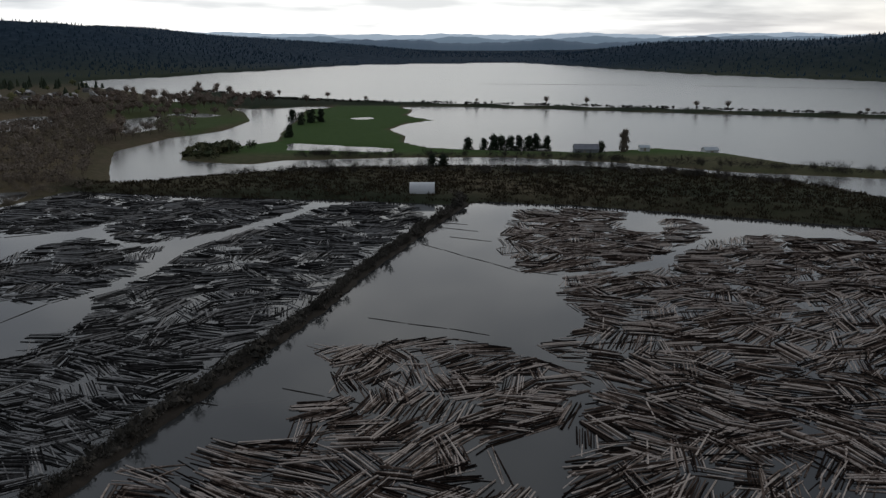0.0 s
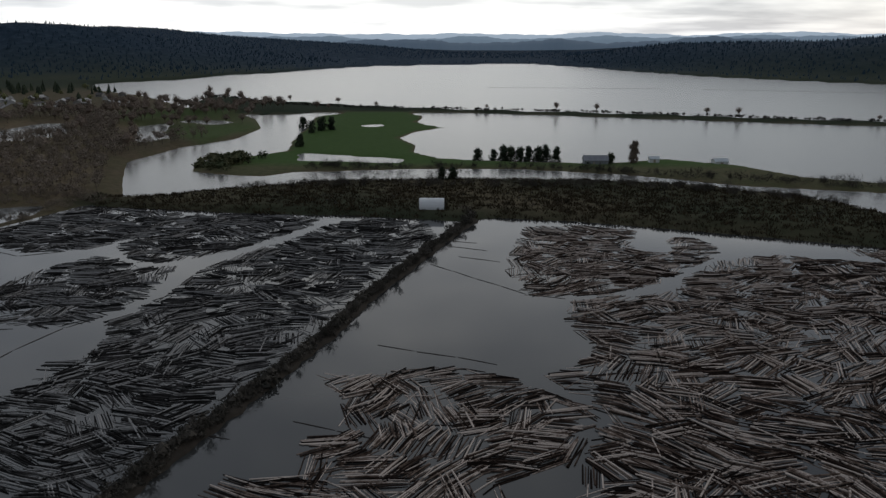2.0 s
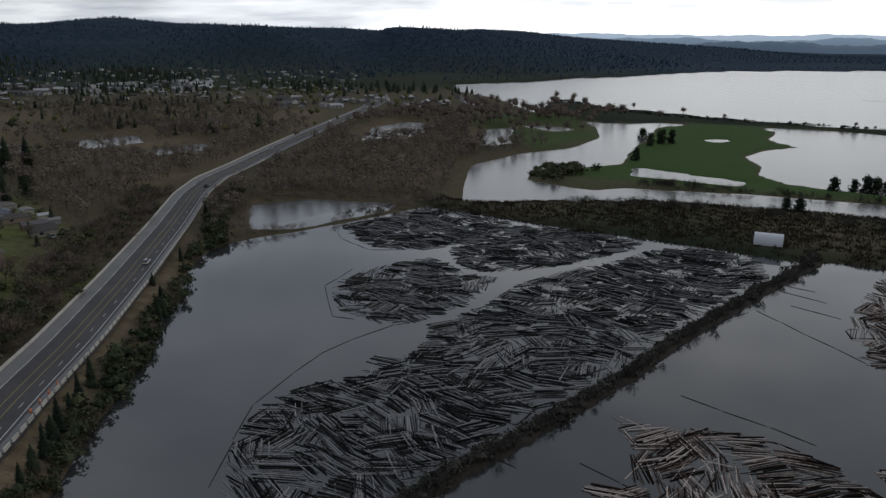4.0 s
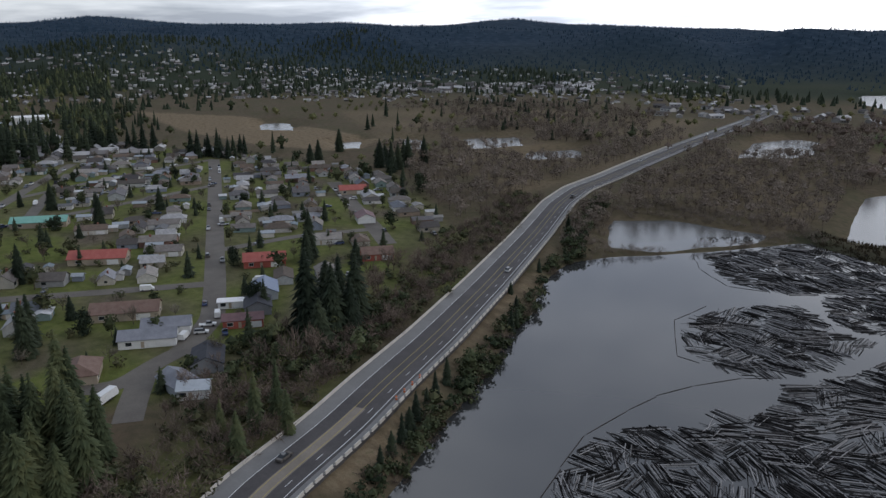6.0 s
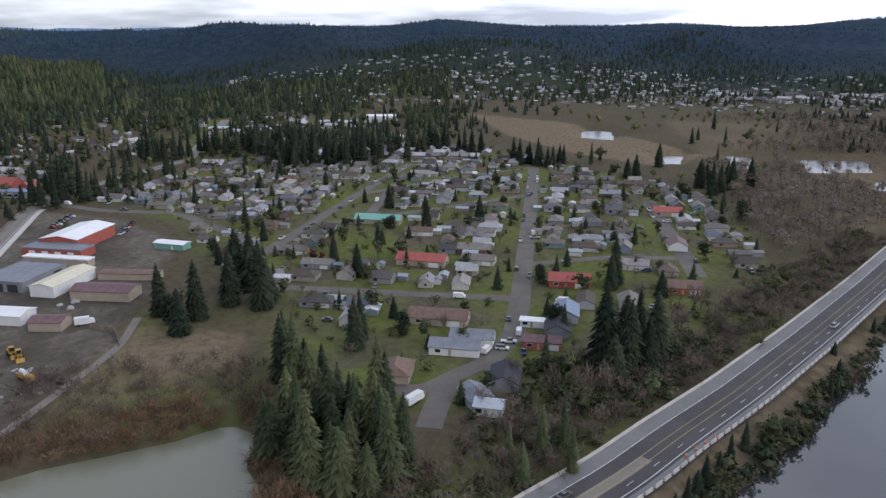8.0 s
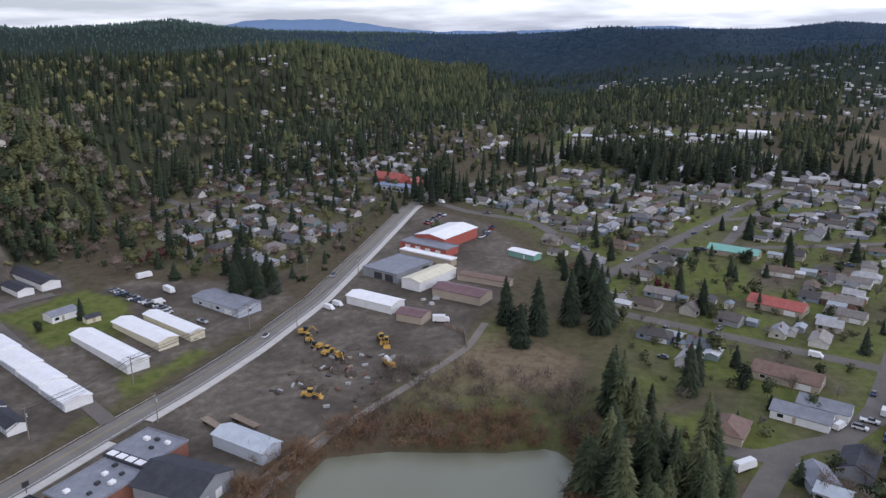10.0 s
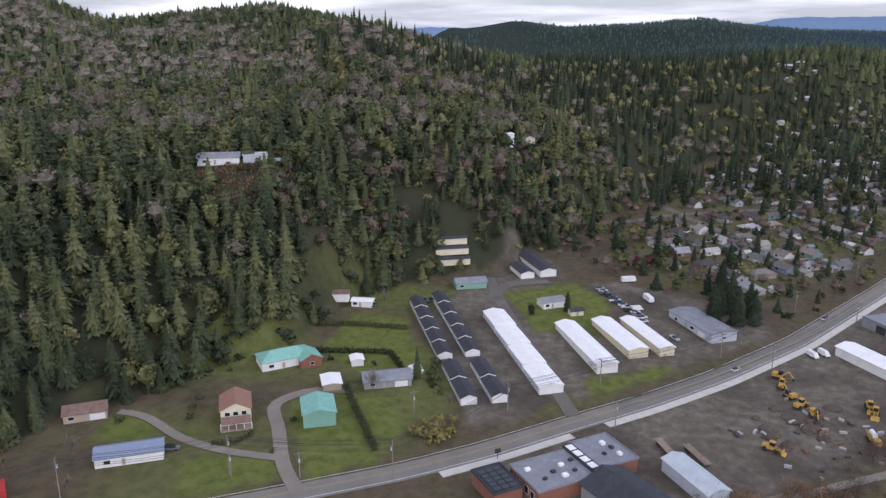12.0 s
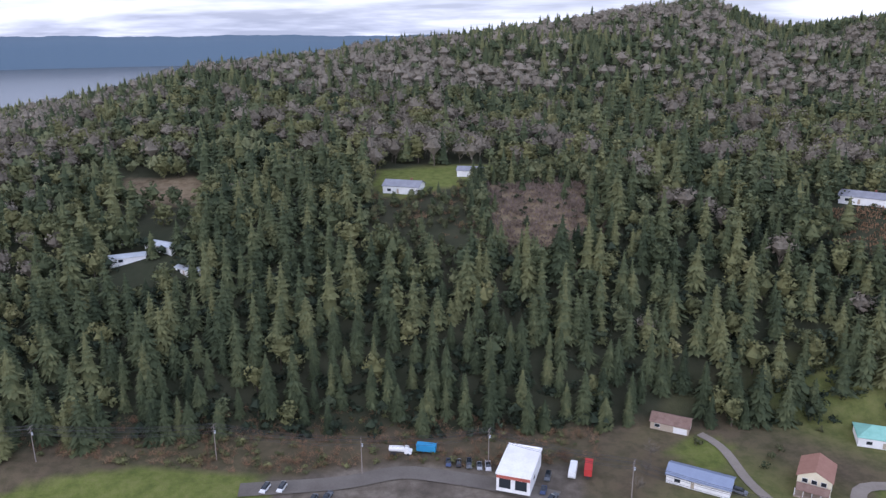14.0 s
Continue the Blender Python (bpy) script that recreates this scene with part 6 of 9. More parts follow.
# the flooded fields: dark trees by the farm, willows on the banks
DENSE = [leafy_arrays(s, h, r, 34, 28, 0.62, -0.09) for s, h, r in ((91, 10, 4.6), (92, 11.5, 5.0))]
for x, y, s in ((16, 498, 0.8), (27, 503, 0.75), (33, 502, 0.95), (38, 503, 1.0), (44, 502, 0.9), (50, 503, 0.85), (56, 502, 1.0), (61, 503, 0.85), (68, 503, 0.75), (101, 489, 0.7), (-118, 640, 0.9), (-112, 655, 1.0), (-104, 660, 0.9), (-112, 560, 0.8), (-6, 420, 0.7), (0, 421, 0.75), (-134, 690, 0.9)):
    tree("round_tree", DENSE[rng.integers(2)], x, y, "needles_dark", "bark", "dark evergreen tree on the flooded farm", s, "dark trees on the farm")
tree("poplar", leafy_arrays(81, 15, 4.2, 46, 30, 0.5, -0.1), 115, 488, "twigs_brown", "bark", "tall leafless poplar beside the farmhouse", 1.0)
q = [(x, 400 + rng.uniform(-4, 14) - max(0, x - 100) * 0.42) for x in rng.uniform(-120, 230, 260)]
plant("bank_willows", BRUSH, q, "twigs_dark", "bark", "low leafless willows on the river bank", "scrub", 0.6, 1.5)
q = [(x, 366 + rng.uniform(-12, 40) - max(0, x - 60) * 0.35) for x in rng.uniform(-150, 330, 1300)]
plant("bank_scrub", BUSH, q[::3], "twigs_dark", "bark", "brown tufts on the dark earth bank", "scrub", 0.16, 0.42)
q = rng.uniform((-180, 215), (400, 430), (16000, 2))
q = q[signed(BANK, q[:, 0], q[:, 1]) > 0.5]
plant("bank_grass", TUFT, q, "bank_grass", "bark", "dark rough grass on the earth bank", "grass", 0.7, 1.4, only_crown=True)
q = [(x, 470 + rng.uniform(-10, 4) - max(0, x - 60) * 0.35) for x in rng.uniform(-90, 330, 240)]
plant("bank_willows", BRUSH, q, "twigs_dark", "bark", "leafless willows along the river", "scrub", 0.8, 1.7)
q = [(x, np.interp(x, [170, 300, 420], [470, 415, 370]) + rng.uniform(-6, 6)) for x in rng.uniform(200, 420, 60)]
plant("bank_trees", BARE_LOW, q, "twigs", "bark", "leafless trees along the flooded bank", "trees", 0.6, 1.0)
lv = np.array([(-330, 1030), (-210, 905), (-121, 862), (-40, 845), (128, 812), (212, 782), (323, 745), (417, 716), (890, 585)], float)
q = []
for i in range(len(lv) - 1):
    n = int(np.hypot(*(lv[i + 1] - lv[i])) / 1.7)
    q += [lv[i] + (lv[i + 1] - lv[i]) * rng.random() + rng.normal(0, 3, 2) for _ in range(n)]
plant("levee_scrub", BUSH, q, "twigs_dark", "bark", "dark scrub along the far levee", "scrub", 0.45, 1.1)
plant("levee_trees", BARE_LOW, q[::45], "twigs_brown", "bark", "leafless trees along the far levee", "trees", 0.5, 1.0)
plant("river_scrub", BUSH, [(-150 + rng.normal(0, 9), 485 + rng.normal(0, 13)) for _ in range(70)], "bush_leaves", "bark", "dark scrub on the river point", "scrub", 0.8, 2.4)
far = []
for _ in range(420):
    a = rng.uniform(-30, 26)
    rr = float(np.interp(a, SHORE_AT, SHORE_R)) + rng.uniform(20, 160)
    far.append((-math.sin(radians(a)) * rr, math.cos(radians(a)) * rr))
# far shore trees, haze blue in their colour too
plant("far_trees", SQUAT, far, "hazed_needles", "bark", "haze-tinted dark trees on the far shore", "trees", 0.2, 0.5)
west = [(-300 + rng.normal(0, 70), 780 + rng.normal(0, 90)) for _ in range(220)]
plant("river_trees", BARE_LOW, west, "twigs_brown", "bark", "leafless trees beyond the river bend", "trees", 0.6, 1.0)
# low brush in the clearing and on the slope below the power line
q = [(rng.uniform(-30, 60), rng.uniform(-380, -235)) for _ in range(300)]
q = [c for c in q if signed(STRAW[2], np.array([c[0]]), np.array([c[1]]))[0] > 0]
w = rng.uniform((-40, -356), (30, -284), (2600, 2))
w = w[signed(STRAW[2], w[:, 0], w[:, 1]) > -2]
edge = w[(signed(STRAW[2], w[:, 0], w[:, 1]) < 6)]
plant("clearing_trees", LEAFY, edge[::9], "olive_leaves", "bark", "olive trees closing in on a cleared slope", "trees", 0.3, 0.7)
plant("clearing_trees", MID, edge[4::11], "needles", "bark", "firs closing in on a cleared slope", "trees", 0.4, 0.8)
plant("clearing_grass", TUFT, w, "twigs_brown", "bark", "brown dead growth on a cleared slope", "grass", 0.6, 1.3, only_crown=True)
v = rng.uniform((10, -342), (70, -282), (420, 2))
v = v[cover(LOW_GROWTH, v[:, 0], v[:, 1], 1.0) > 0.5]
plant("slope_bushes", LEAFY, v[::3], "bush_leaves", "bark", "round dark bushes below a hilltop lawn", "bushes", 0.2, 0.42, only_crown=True)
plant("slope_bushes", LEAFY, v[1::5], "olive_leaves", "bark", "round olive bushes below a hilltop lawn", "bushes", 0.2, 0.45, only_crown=True)
plant("slope_bushes", BRUSH, v[2::4], "russet", "bark", "russet leafless brush below a hilltop lawn", "scrub", 0.5, 1.0)
plant("clearing_trees", MID, v[7::40], "needles", "bark", "small firs below a hilltop lawn", "trees", 0.3, 0.5)
u = rng.uniform((-182, -330), (-126, -290), (500, 2))
plant("clearing_grass", TUFT, u, "russet", "bark", "russet dead growth below a hillside house", "grass", 0.6, 1.3, only_crown=True)
plant("clearing_brush", BUSH, u[::14], "bush_leaves", "bark", "dark brush below a hillside house", "scrub", 0.6, 1.2)
plant("clearing_brush", BRUSH, w[::16], "twigs_brown", "bark", "brown brush on a cleared slope", "scrub", 0.4, 0.8)
plant("clearing_trees", MID, w[5::120], "needles", "bark", "young firs on a cleared slope", "trees", 0.3, 0.6)
plant("clearing_brush", BUSH, q, "bush_leaves", "bark", "dark brush in a cleared slope", "scrub", 0.35, 0.9)
q = np.array([(rng.uniform(-30, 175), rng.uniform(-238, -200)) for _ in range(1100)])
r, yaw = polar(q)
q = q[(r > np.interp(yaw, NEAR_AT, NEAR_FOOT) - 26) & (r < np.interp(yaw, NEAR_AT, NEAR_FOOT) + 6) & (cover(YARDS + LAWNS, q[:, 0], q[:, 1], 1) < 0.5)]
plant("slope_brush", BRUSH, q[::2], "russet", "bark", "russet brush at the foot of the woods", "scrub", 0.5, 0.9)
plant("slope_brush", BUSH, q[1::4], "moss_leaves", "bark", "green bramble at the foot of the woods", "scrub", 0.4, 0.9)
# trees closing the slope above the storage sheds
GAP = [[(-158, -280), (-174, -273), (-188, -284), (-216, -280), (-236, -288), (-275, -275), (-322, -280), (-345, -335), (-430, -420), (-390, -455), (-300, -405), (-235, -345), (-160, -345)], [(-122, -256), (-140, -259), (-155, -267), (-163, -278), (-178, -283), (-195, -290), (-160, -302), (-128, -285)]]
p = jitter_grid(-440, -120, -460, -255, 7.5)
p = p[(cover(GAP, p[:, 0], p[:, 1], 2) > 0.5) & ~(woods_mask(p) & (cover([GAP[0][6:11]], p[:, 0], p[:, 1], 2) < 0.5) & (p[:, 1] < -312))]
for x, y, c in ((-236, -300, 9), (-252, -285, 10), (-320, -314, 8), (-168, -322, 9), (-150, -330, 10), (-170, -274, 8), (-180, -267, 8)):
    p = p[np.hypot(p[:, 0] - x, p[:, 1] - y) > c]
k = rng.random(len(p))
plant("slope_firs", MID, p[k < 0.28], "needles", "bark", "green firs above the storage sheds", "woods", 0.5, 0.95)
plant("slope_round_trees", LEAFY, p[(k >= 0.28) & (k < 0.66)], "olive_leaves", "bark", "round olive trees above the storage sheds", "woods", 0.5, 0.9)
plant("slope_trees", BARE_LOW, p[k > 0.72], "twigs_brown", "bark", "leafless trees above the storage sheds", "woods", 0.5, 0.9)
STEEP = [[(-205, -285), (-230, -284), (-270, -272), (-335, -272), (-365, -300), (-300, -308), (-240, -324), (-210, -314)]]
p = jitter_grid(-370, -200, -326, -268, 4.9)
p = p[cover(STEEP, p[:, 0], p[:, 1], 1) > 0.5]
for x, y, c in ((-236, -300, 8), (-252, -285, 9), (-320, -314, 6)):
    p = p[np.hypot(p[:, 0] - x, p[:, 1] - y) > c]
k = rng.random(len(p))
plant("steep_firs", MID, p[k < 0.3], "needles", "bark", "green firs on the steep slope", "woods", 0.45, 0.8)
plant("steep_trees", LEAFY, p[(k >= 0.3) & (k < 0.5)], "needles_dark", "bark", "round dark trees on the steep slope", "woods", 0.4, 0.7)
plant("steep_trees", BARE_LOW, p[(k >= 0.5) & (k < 0.8)], "twigs_brown", "bark", "leafless trees on the steep slope", "woods", 0.45, 0.8)
plant("steep_brush", BUSH, p[k >= 0.8], "moss_leaves", "bark", "green bramble on the steep slope", "scrub", 0.7, 1.4)
q = [(rng.uniform(-216, -150), rng.uniform(50, 150)) for _ in range(420)]
q = np.array([c for c in q if to_line(HIGHWAY, np.array([c[0]]), np.array([c[1]]))[0] > 15])
for line, half in STREETS:
    q = q[to_line(line, q[:, 0], q[:, 1]) > half + 4]
q = q[(q[:, 1] - 50) > (-q[:, 0] - 216) * -1.4 - 20]
for x, y, c in ((-204, 75, 9), (-194, 63, 9), (-187, 65, 7), (-217, 43, 10), (-228, 96, 9)):
    q = q[np.hypot(q[:, 0] - x, q[:, 1] - y) > c]
plant("hedge_growth", BUSH, q[::2], "bush_leaves", "bark", "dark evergreen growth between houses and highway", "scrub", 0.9, 2.0)
plant("hedge_trees", LEAFY, q[1::6], "olive_leaves", "bark", "green trees between houses and highway", "trees", 0.35, 0.6)
# big evergreens and leafless trees in the town gardens
p = jitter_grid(-640, -215, -40, 260, 36, 0.5)
p = p[(cover(TOWN[:1], p[:, 0], p[:, 1], 2) > 0.5) & (rng.random(len(p)) < 0.55)]
for ln, half in STREETS:
    p = p[to_line(ln, p[:, 0], p[:, 1]) > half + 4]
for i, (x, y) in enumerate(p):
    if i % 3:
        tree("evergreen_tree", (ROUND + FULL[:2])[rng.integers(4)], x, y, "needles_dark", "bark", "broad dark evergreen in a town garden", rng.uniform(0.35, 0.75), "garden evergreens")
    else:
        tree("bare_tree", BARE[rng.integers(4)], x, y, "twigs_brown", "bark", "brown leafless tree in a town garden", rng.uniform(0.5, 0.85), "leafless town trees")
# leafless thicket and firs on the marsh beyond the town
MARSH = [[(-520, 440), (-640, 530), (-780, 560), (-840, 520), (-860, 640), (-700, 780), (-560, 760), (-480, 620), (-450, 520)]]
p = jitter_grid(-870, -440, 430, 790, 9)
ok = (cover(MARSH, p[:, 0], p[:, 1], 3) > 0.5) & (wave(p[:, 0], p[:, 1], 40, 3) + rng.normal(0, 0.4, len(p)) > -0.25) & (to_line(HIGHWAY, p[:, 0], p[:, 1]) > 16)
for q in INLETS:
    ok &= signed(q, p[:, 0], p[:, 1]) < -16
k = rng.random(len(p))
plant("marsh_thicket", BARE_WET, p[ok & (k < 0.88)], "twigs_mauve", "bark", "leafless thicket on the marsh", "thicket", 0.4, 0.85)
plant("marsh_firs", LOW, p[ok & (k > 0.95)], "needles_dark", "bark", "dark firs on the marsh", "trees", 0.5, 0.9)
# brush and leafless trees on the strip between the town and the highway
p = jitter_grid(-310, -120, 25, 315, 5.5)
p = p[(cover([MEADOW[2]], p[:, 0], p[:, 1], 3) > 0.5) & (to_line(HIGHWAY, p[:, 0], p[:, 1]) > 13) & (rng.random(len(p)) < 0.6)]
k = rng.random(len(p))
plant("strip_trees", BARE, p[k < 0.45], "twigs_brown", "bark", "brown leafless trees between town and highway", "trees", 0.35, 0.75)
plant("strip_bushes", BUSH, p[k >= 0.45], "bush_leaves", "bark", "olive bushes between town and highway", "bushes", 0.6, 1.5)
# shrubs and trees in the gardens on the foothill road
for x, y, s in ((-110, -193, 1.3), (-106, -196, 0.9), (-84, -224, 1.1), (-80, -219, 0.9), (-88, -229, 1.0), (-62, -232, 1.2), (-100, -247, 0.8), (-106, -243, 0.9), (-121, -238, 0.8), (-158, -187, 1.8), (-160, -192, 1.6), (-168, -198, 1.7), (-155, -181, 1.2), (-98, -215, 0.8), (-92, -185, 0.6), (-140, -228, 0.9), (-150, -213, 0.8)):
    tree("garden_bush", BUSH[rng.integers(3)], x, y, "bush_leaves", "bark", "round dark green bush in a garden", s, "garden bushes")
for x, y, s in ((-138, -197, 0.75), (-142, -203, 0.6), (-207, -275, 0.7), (-45, -222, 0.6), (-38, -203, 0.55), (-42, -212, 0.5), (-128, -262, 0.55), (-190, -262, 0.6), (-152, -172, 0.5)):
    tree("bare_tree", BARE[rng.integers(4)], x, y, "twigs", "bark", "grey leafless tree in a garden", s, "leafless garden trees")
for x, y, s in ((-86, -250, 0.7), (-80, -243, 0.6), (-90, -256, 0.75), (-55, -254, 0.8), (-157, -196, 0.5)):
    tree("fir_tree", FINE[rng.integers(4)], x, y, "needles", "bark", "green fir at the edge of a garden", s, "garden firs")
# dark firs and bushes between the houses along the valley road
p = jitter_grid(-820, -300, -350, -130, 10)
r, yaw = polar(p)
p = p[(cover(YARDS + LAWNS, p[:, 0], p[:, 1], 2) < 0.5) & ~woods_mask(p)]
for line, half in STREETS:
    p = p[to_line(line, p[:, 0], p[:, 1]) > half + 5]
k = rng.random(len(p))
plant("valley_trees", HILL, p[k < 0.16], "needles_dark", "bark", "dark firs between the valley houses", "trees", 0.4, 0.95, only_crown=True)
plant("valley_trees", LEAFY, p[(k >= 0.16) & (k < 0.24)], "needles", "bark", "round green trees between the valley houses", "trees", 0.4, 0.8, only_crown=True)
plant("valley_trees", LEAFY, p[(k >= 0.24) & (k < 0.33)], "moss_leaves", "bark", "round olive trees between the valley houses", "trees", 0.4, 0.75, only_crown=True)
plant("valley_bushes", BUSH, p[(k >= 0.33) & (k < 0.52)], "bush_leaves", "bark", "dark bushes between the valley houses", "bushes", 0.6, 1.4)
plant("valley_trees", BARE_FAR, p[k > 0.74], "twigs_brown", "bark", "leafless trees between the valley houses", "trees", 0.4, 0.7)
# garden trees in the town
p = jitter_grid(-720, -190, -330, 290, 11)
p = p[(cover(TOWN, p[:, 0], p[:, 1], 4) > 0.5) & (rng.random(len(p)) < 0.75)]
for line, half in STREETS:
    p = p[to_line(line, p[:, 0], p[:, 1]) > half + 1.5]
k = rng.random(len(p))
plant("garden_trees", BUSH, p[k < 0.42], "bush_leaves", "bark", "garden bushes and hedges between houses", "garden trees", 0.6, 1.3)
plant("garden_trees", BARE, p[(k >= 0.42) & (k < 0.7)], "twigs", "bark", "leafless garden trees between houses", "garden trees", 0.35, 0.7)
plant("garden_trees", LEAFY, p[(k >= 0.7) & (k < 0.84)], "bush_leaves", "bark", "green garden trees between houses", "garden trees", 0.35, 0.65)
plant("garden_trees", MID, p[k >= 0.84], "needles_dark", "bark", "dark garden firs between houses", "garden trees", 0.3, 0.62)
for x, y, s in ((-325, -223, 0.62), (-330, -219, 0.7), (-320, -226, 0.55), (-345, 30, 0.55), (-349, 26, 0.6)):
    tree("maroon_tree", LEAFY[2], x, y, "maroon_leaves", "bark", "dark maroon-leaved tree beside the houses", s)
plant("golden_hedge", BUSH, [(-138 + rng.normal(0, 4), -163 + rng.normal(0, 2.5)) for _ in range(30)], "ochre_leaves", "bark", "golden willow scrub beside the road", "scrub", 0.7, 1.3)

# ---- buildings ----
def prism(bm, x0, x1, y0, y1, z0, zw, rise, hip=0.0):
    """Walls under a gable whose ridge runs along x."""
    ym = (y0 + y1) / 2
    v = [bm.verts.new(c) for c in ((x0, y0, z0), (x1, y0, z0), (x1, y1, z0), (x0, y1, z0), (x0, y0, zw), (x1, y0, zw), (x1, y1, zw), (x0, y1, zw))]
    for f in ((0, 1, 5, 4), (2, 3, 7, 6), (0, 3, 2, 1)):
        bm.faces.new([v[i] for i in f])
    if rise > 0 and not hip:
        a, b = bm.verts.new((x0, ym, zw + rise)), bm.verts.new((x1, ym, zw + rise))
        for f in ((1, 2, 6, b, 5), (3, 0, 4, a, 7)):
            bm.faces.new([v[i] if isinstance(i, int) else i for i in f])
        bm.faces.new((v[4], v[5], b, a)), bm.faces.new((v[6], v[7], a, b))
    else:
        bm.faces.new([v[i] for i in (1, 2, 6, 5)]), bm.faces.new([v[i] for i in (3, 0, 4, 7)]), bm.faces.new([v[i] for i in (4, 5, 6, 7)])


def roof_bm(L, W, zw, rise, over=0.45, thick=0.18, hip=0.0, x_shift=0.0, y_shift=0.0):
    """A pitched roof slab with eaves, ridge along x; hip: how far the ridge's ends draw in."""
    bm = bmesh.new()
    slope = rise / (W / 2)
    x, y, ze = L / 2 + over, W / 2 + over, zw - slope * over
    top = [(-x, -y, ze + thick), (x, -y, ze + thick), (x, y, ze + thick), (-x, y, ze + thick), (-x + hip, 0, zw + rise + thick), (x - hip, 0, zw + rise + thick)]
    low = [(a, b, c - thick) for a, b, c in top]
    v = [bm.verts.new((a + x_shift, b + y_shift, c)) for a, b, c in top + low]
    for f in ((0, 1, 5, 4), (2, 3, 4, 5), (3, 0, 4), (1, 2, 5)) if hip else ((0, 1, 5, 4), (2, 3, 4, 5)):
        bm.faces.new([v[i] for i in f]), bm.faces.new([v[i + 6] for i in f[::-1]])
    edges = ((0, 1), (1, 2), (2, 3), (3, 0)) if hip else ((0, 1), (2, 3), (1, 5), (5, 2), (3, 4), (4, 0))
    for i, j in edges:
        bm.faces.new((v[i], v[i + 6], v[j + 6], v[j]))
    return bm


def flat_roof_bm(L, W, zw, over=0.25):
    bm = boxes((-L / 2 - over, L / 2 + over, -W / 2 - over, W / 2 + over, zw, zw + 0.28))
    for y0, y1 in ((-W / 2 - over, -W / 2 - over + 0.25), (W / 2 + over - 0.25, W / 2 + over)):
        box_bm(bm, -L / 2 - over + 0.26, L / 2 + over - 0.26, y0, y1, zw + 0.28, zw + 0.6)
    for x0, x1 in ((-L / 2 - over, -L / 2 - over + 0.25), (L / 2 + over - 0.25, L / 2 + over)):
        box_bm(bm, x0, x1, -W / 2 - over, W / 2 + over, zw + 0.28, zw + 0.6)
    return bm


def opening(t, kind, side, pos, w, h, z0, L, W, material, framed=True):
    """A door or window with a raised frame, on one side of a building of L by W."""
    fix = {"f": pose(pos, -W / 2, z0), "b": pose(pos, W / 2, z0, 0, 0, 180), "l": pose(-L / 2, pos, z0, 0, 0, -90), "r": pose(L / 2, pos, z0, 0, 0, 90)}[side]
    ob = part(kind, boxes((-w / 2, w / 2, -0.07, 0.02, 0, h)), material, t, at=fix)
    if kind == "window" and framed:
        fr = boxes((-w / 2 - 0.1, w / 2 + 0.1, -0.09, 0.01, -0.1, 0), (-w / 2 - 0.1, w / 2 + 0.1, -0.09, 0.01, h, h + 0.1), (-w / 2 - 0.1, -w / 2, -0.09, 0.01, 0, h), (w / 2, w / 2 + 0.1, -0.09, 0.01, 0, h))
        part("window_frame", fr, "wall_white", ob)
    return ob


def seat_of(x, y, L, W):
    q = np.array([[x, y], [x + W / 2, y], [x - W / 2, y], [x, y + W / 2], [x, y - W / 2]])
    return float(land(q[:, 0], q[:, 1]).min()) + 0.05


def building(name, label, category, x, y, heading, L, W, zw, rise, wall, roof, hip=0.0, holes=(), group="", over=0.45, chimney=False, z=None, framed=True):
    z = seat_of(x, y, L, W) if z is None else z
    t = thing(name, pose(x, y, z, 0, 0, heading), label, category, group)
    bm = bmesh.new()
    prism(bm, -L / 2, L / 2, -W / 2, W / 2, -1.2, zw, rise, hip)
    part("wall", bm, wall, t)
    part("roof", roof_bm(L, W, zw + 0.02, rise, over, hip=hip) if rise > 0 else flat_roof_bm(L, W, zw + 0.01), roof, t)
    for kind, side, pos, w, h, z0, m in holes:
        opening(t, kind, side, pos, w, h, z0, L, W, m, framed)
    if chimney:
        c = boxes((L * 0.2 - 0.4, L * 0.2 + 0.4, W * 0.12 - 0.35, W * 0.12 + 0.35, zw, zw + rise + 0.7), (L * 0.2 - 0.5, L * 0.2 + 0.5, W * 0.12 - 0.45, W * 0.12 + 0.45, zw + rise + 0.7, zw + rise + 0.85))
        part("chimney", c, "wall_brick", t)
    return t


def usual_holes(L, W, garage=True):
    h = [("door", "f", -0.08 * L, 1.0, 2.05, 0.15, "wall_tan"), ("window", "f", -0.32 * L, 1.8, 1.2, 1.0, "glass"), ("window", "b", 0.2 * L, 1.8, 1.2, 1.0, "glass"), ("window", "r", 0.1, 1.4, 1.1, 1.0, "glass")]
    if garage:
        h.append(("garage_door", "f", 0.28 * L, 4.6 if L > 12 else 2.6, 2.15, 0.05, "wall_white"))
    return h


def rows_of_doors(L, W, sides="fb", w=2.6, gap=3.2, material="wall_white", h=2.1):
    n = int((L - 1) / gap)
    return [("roll_door", s, (i - (n - 1) / 2) * gap, w, h, 0.05, material) for s in sides for i in range(n)]


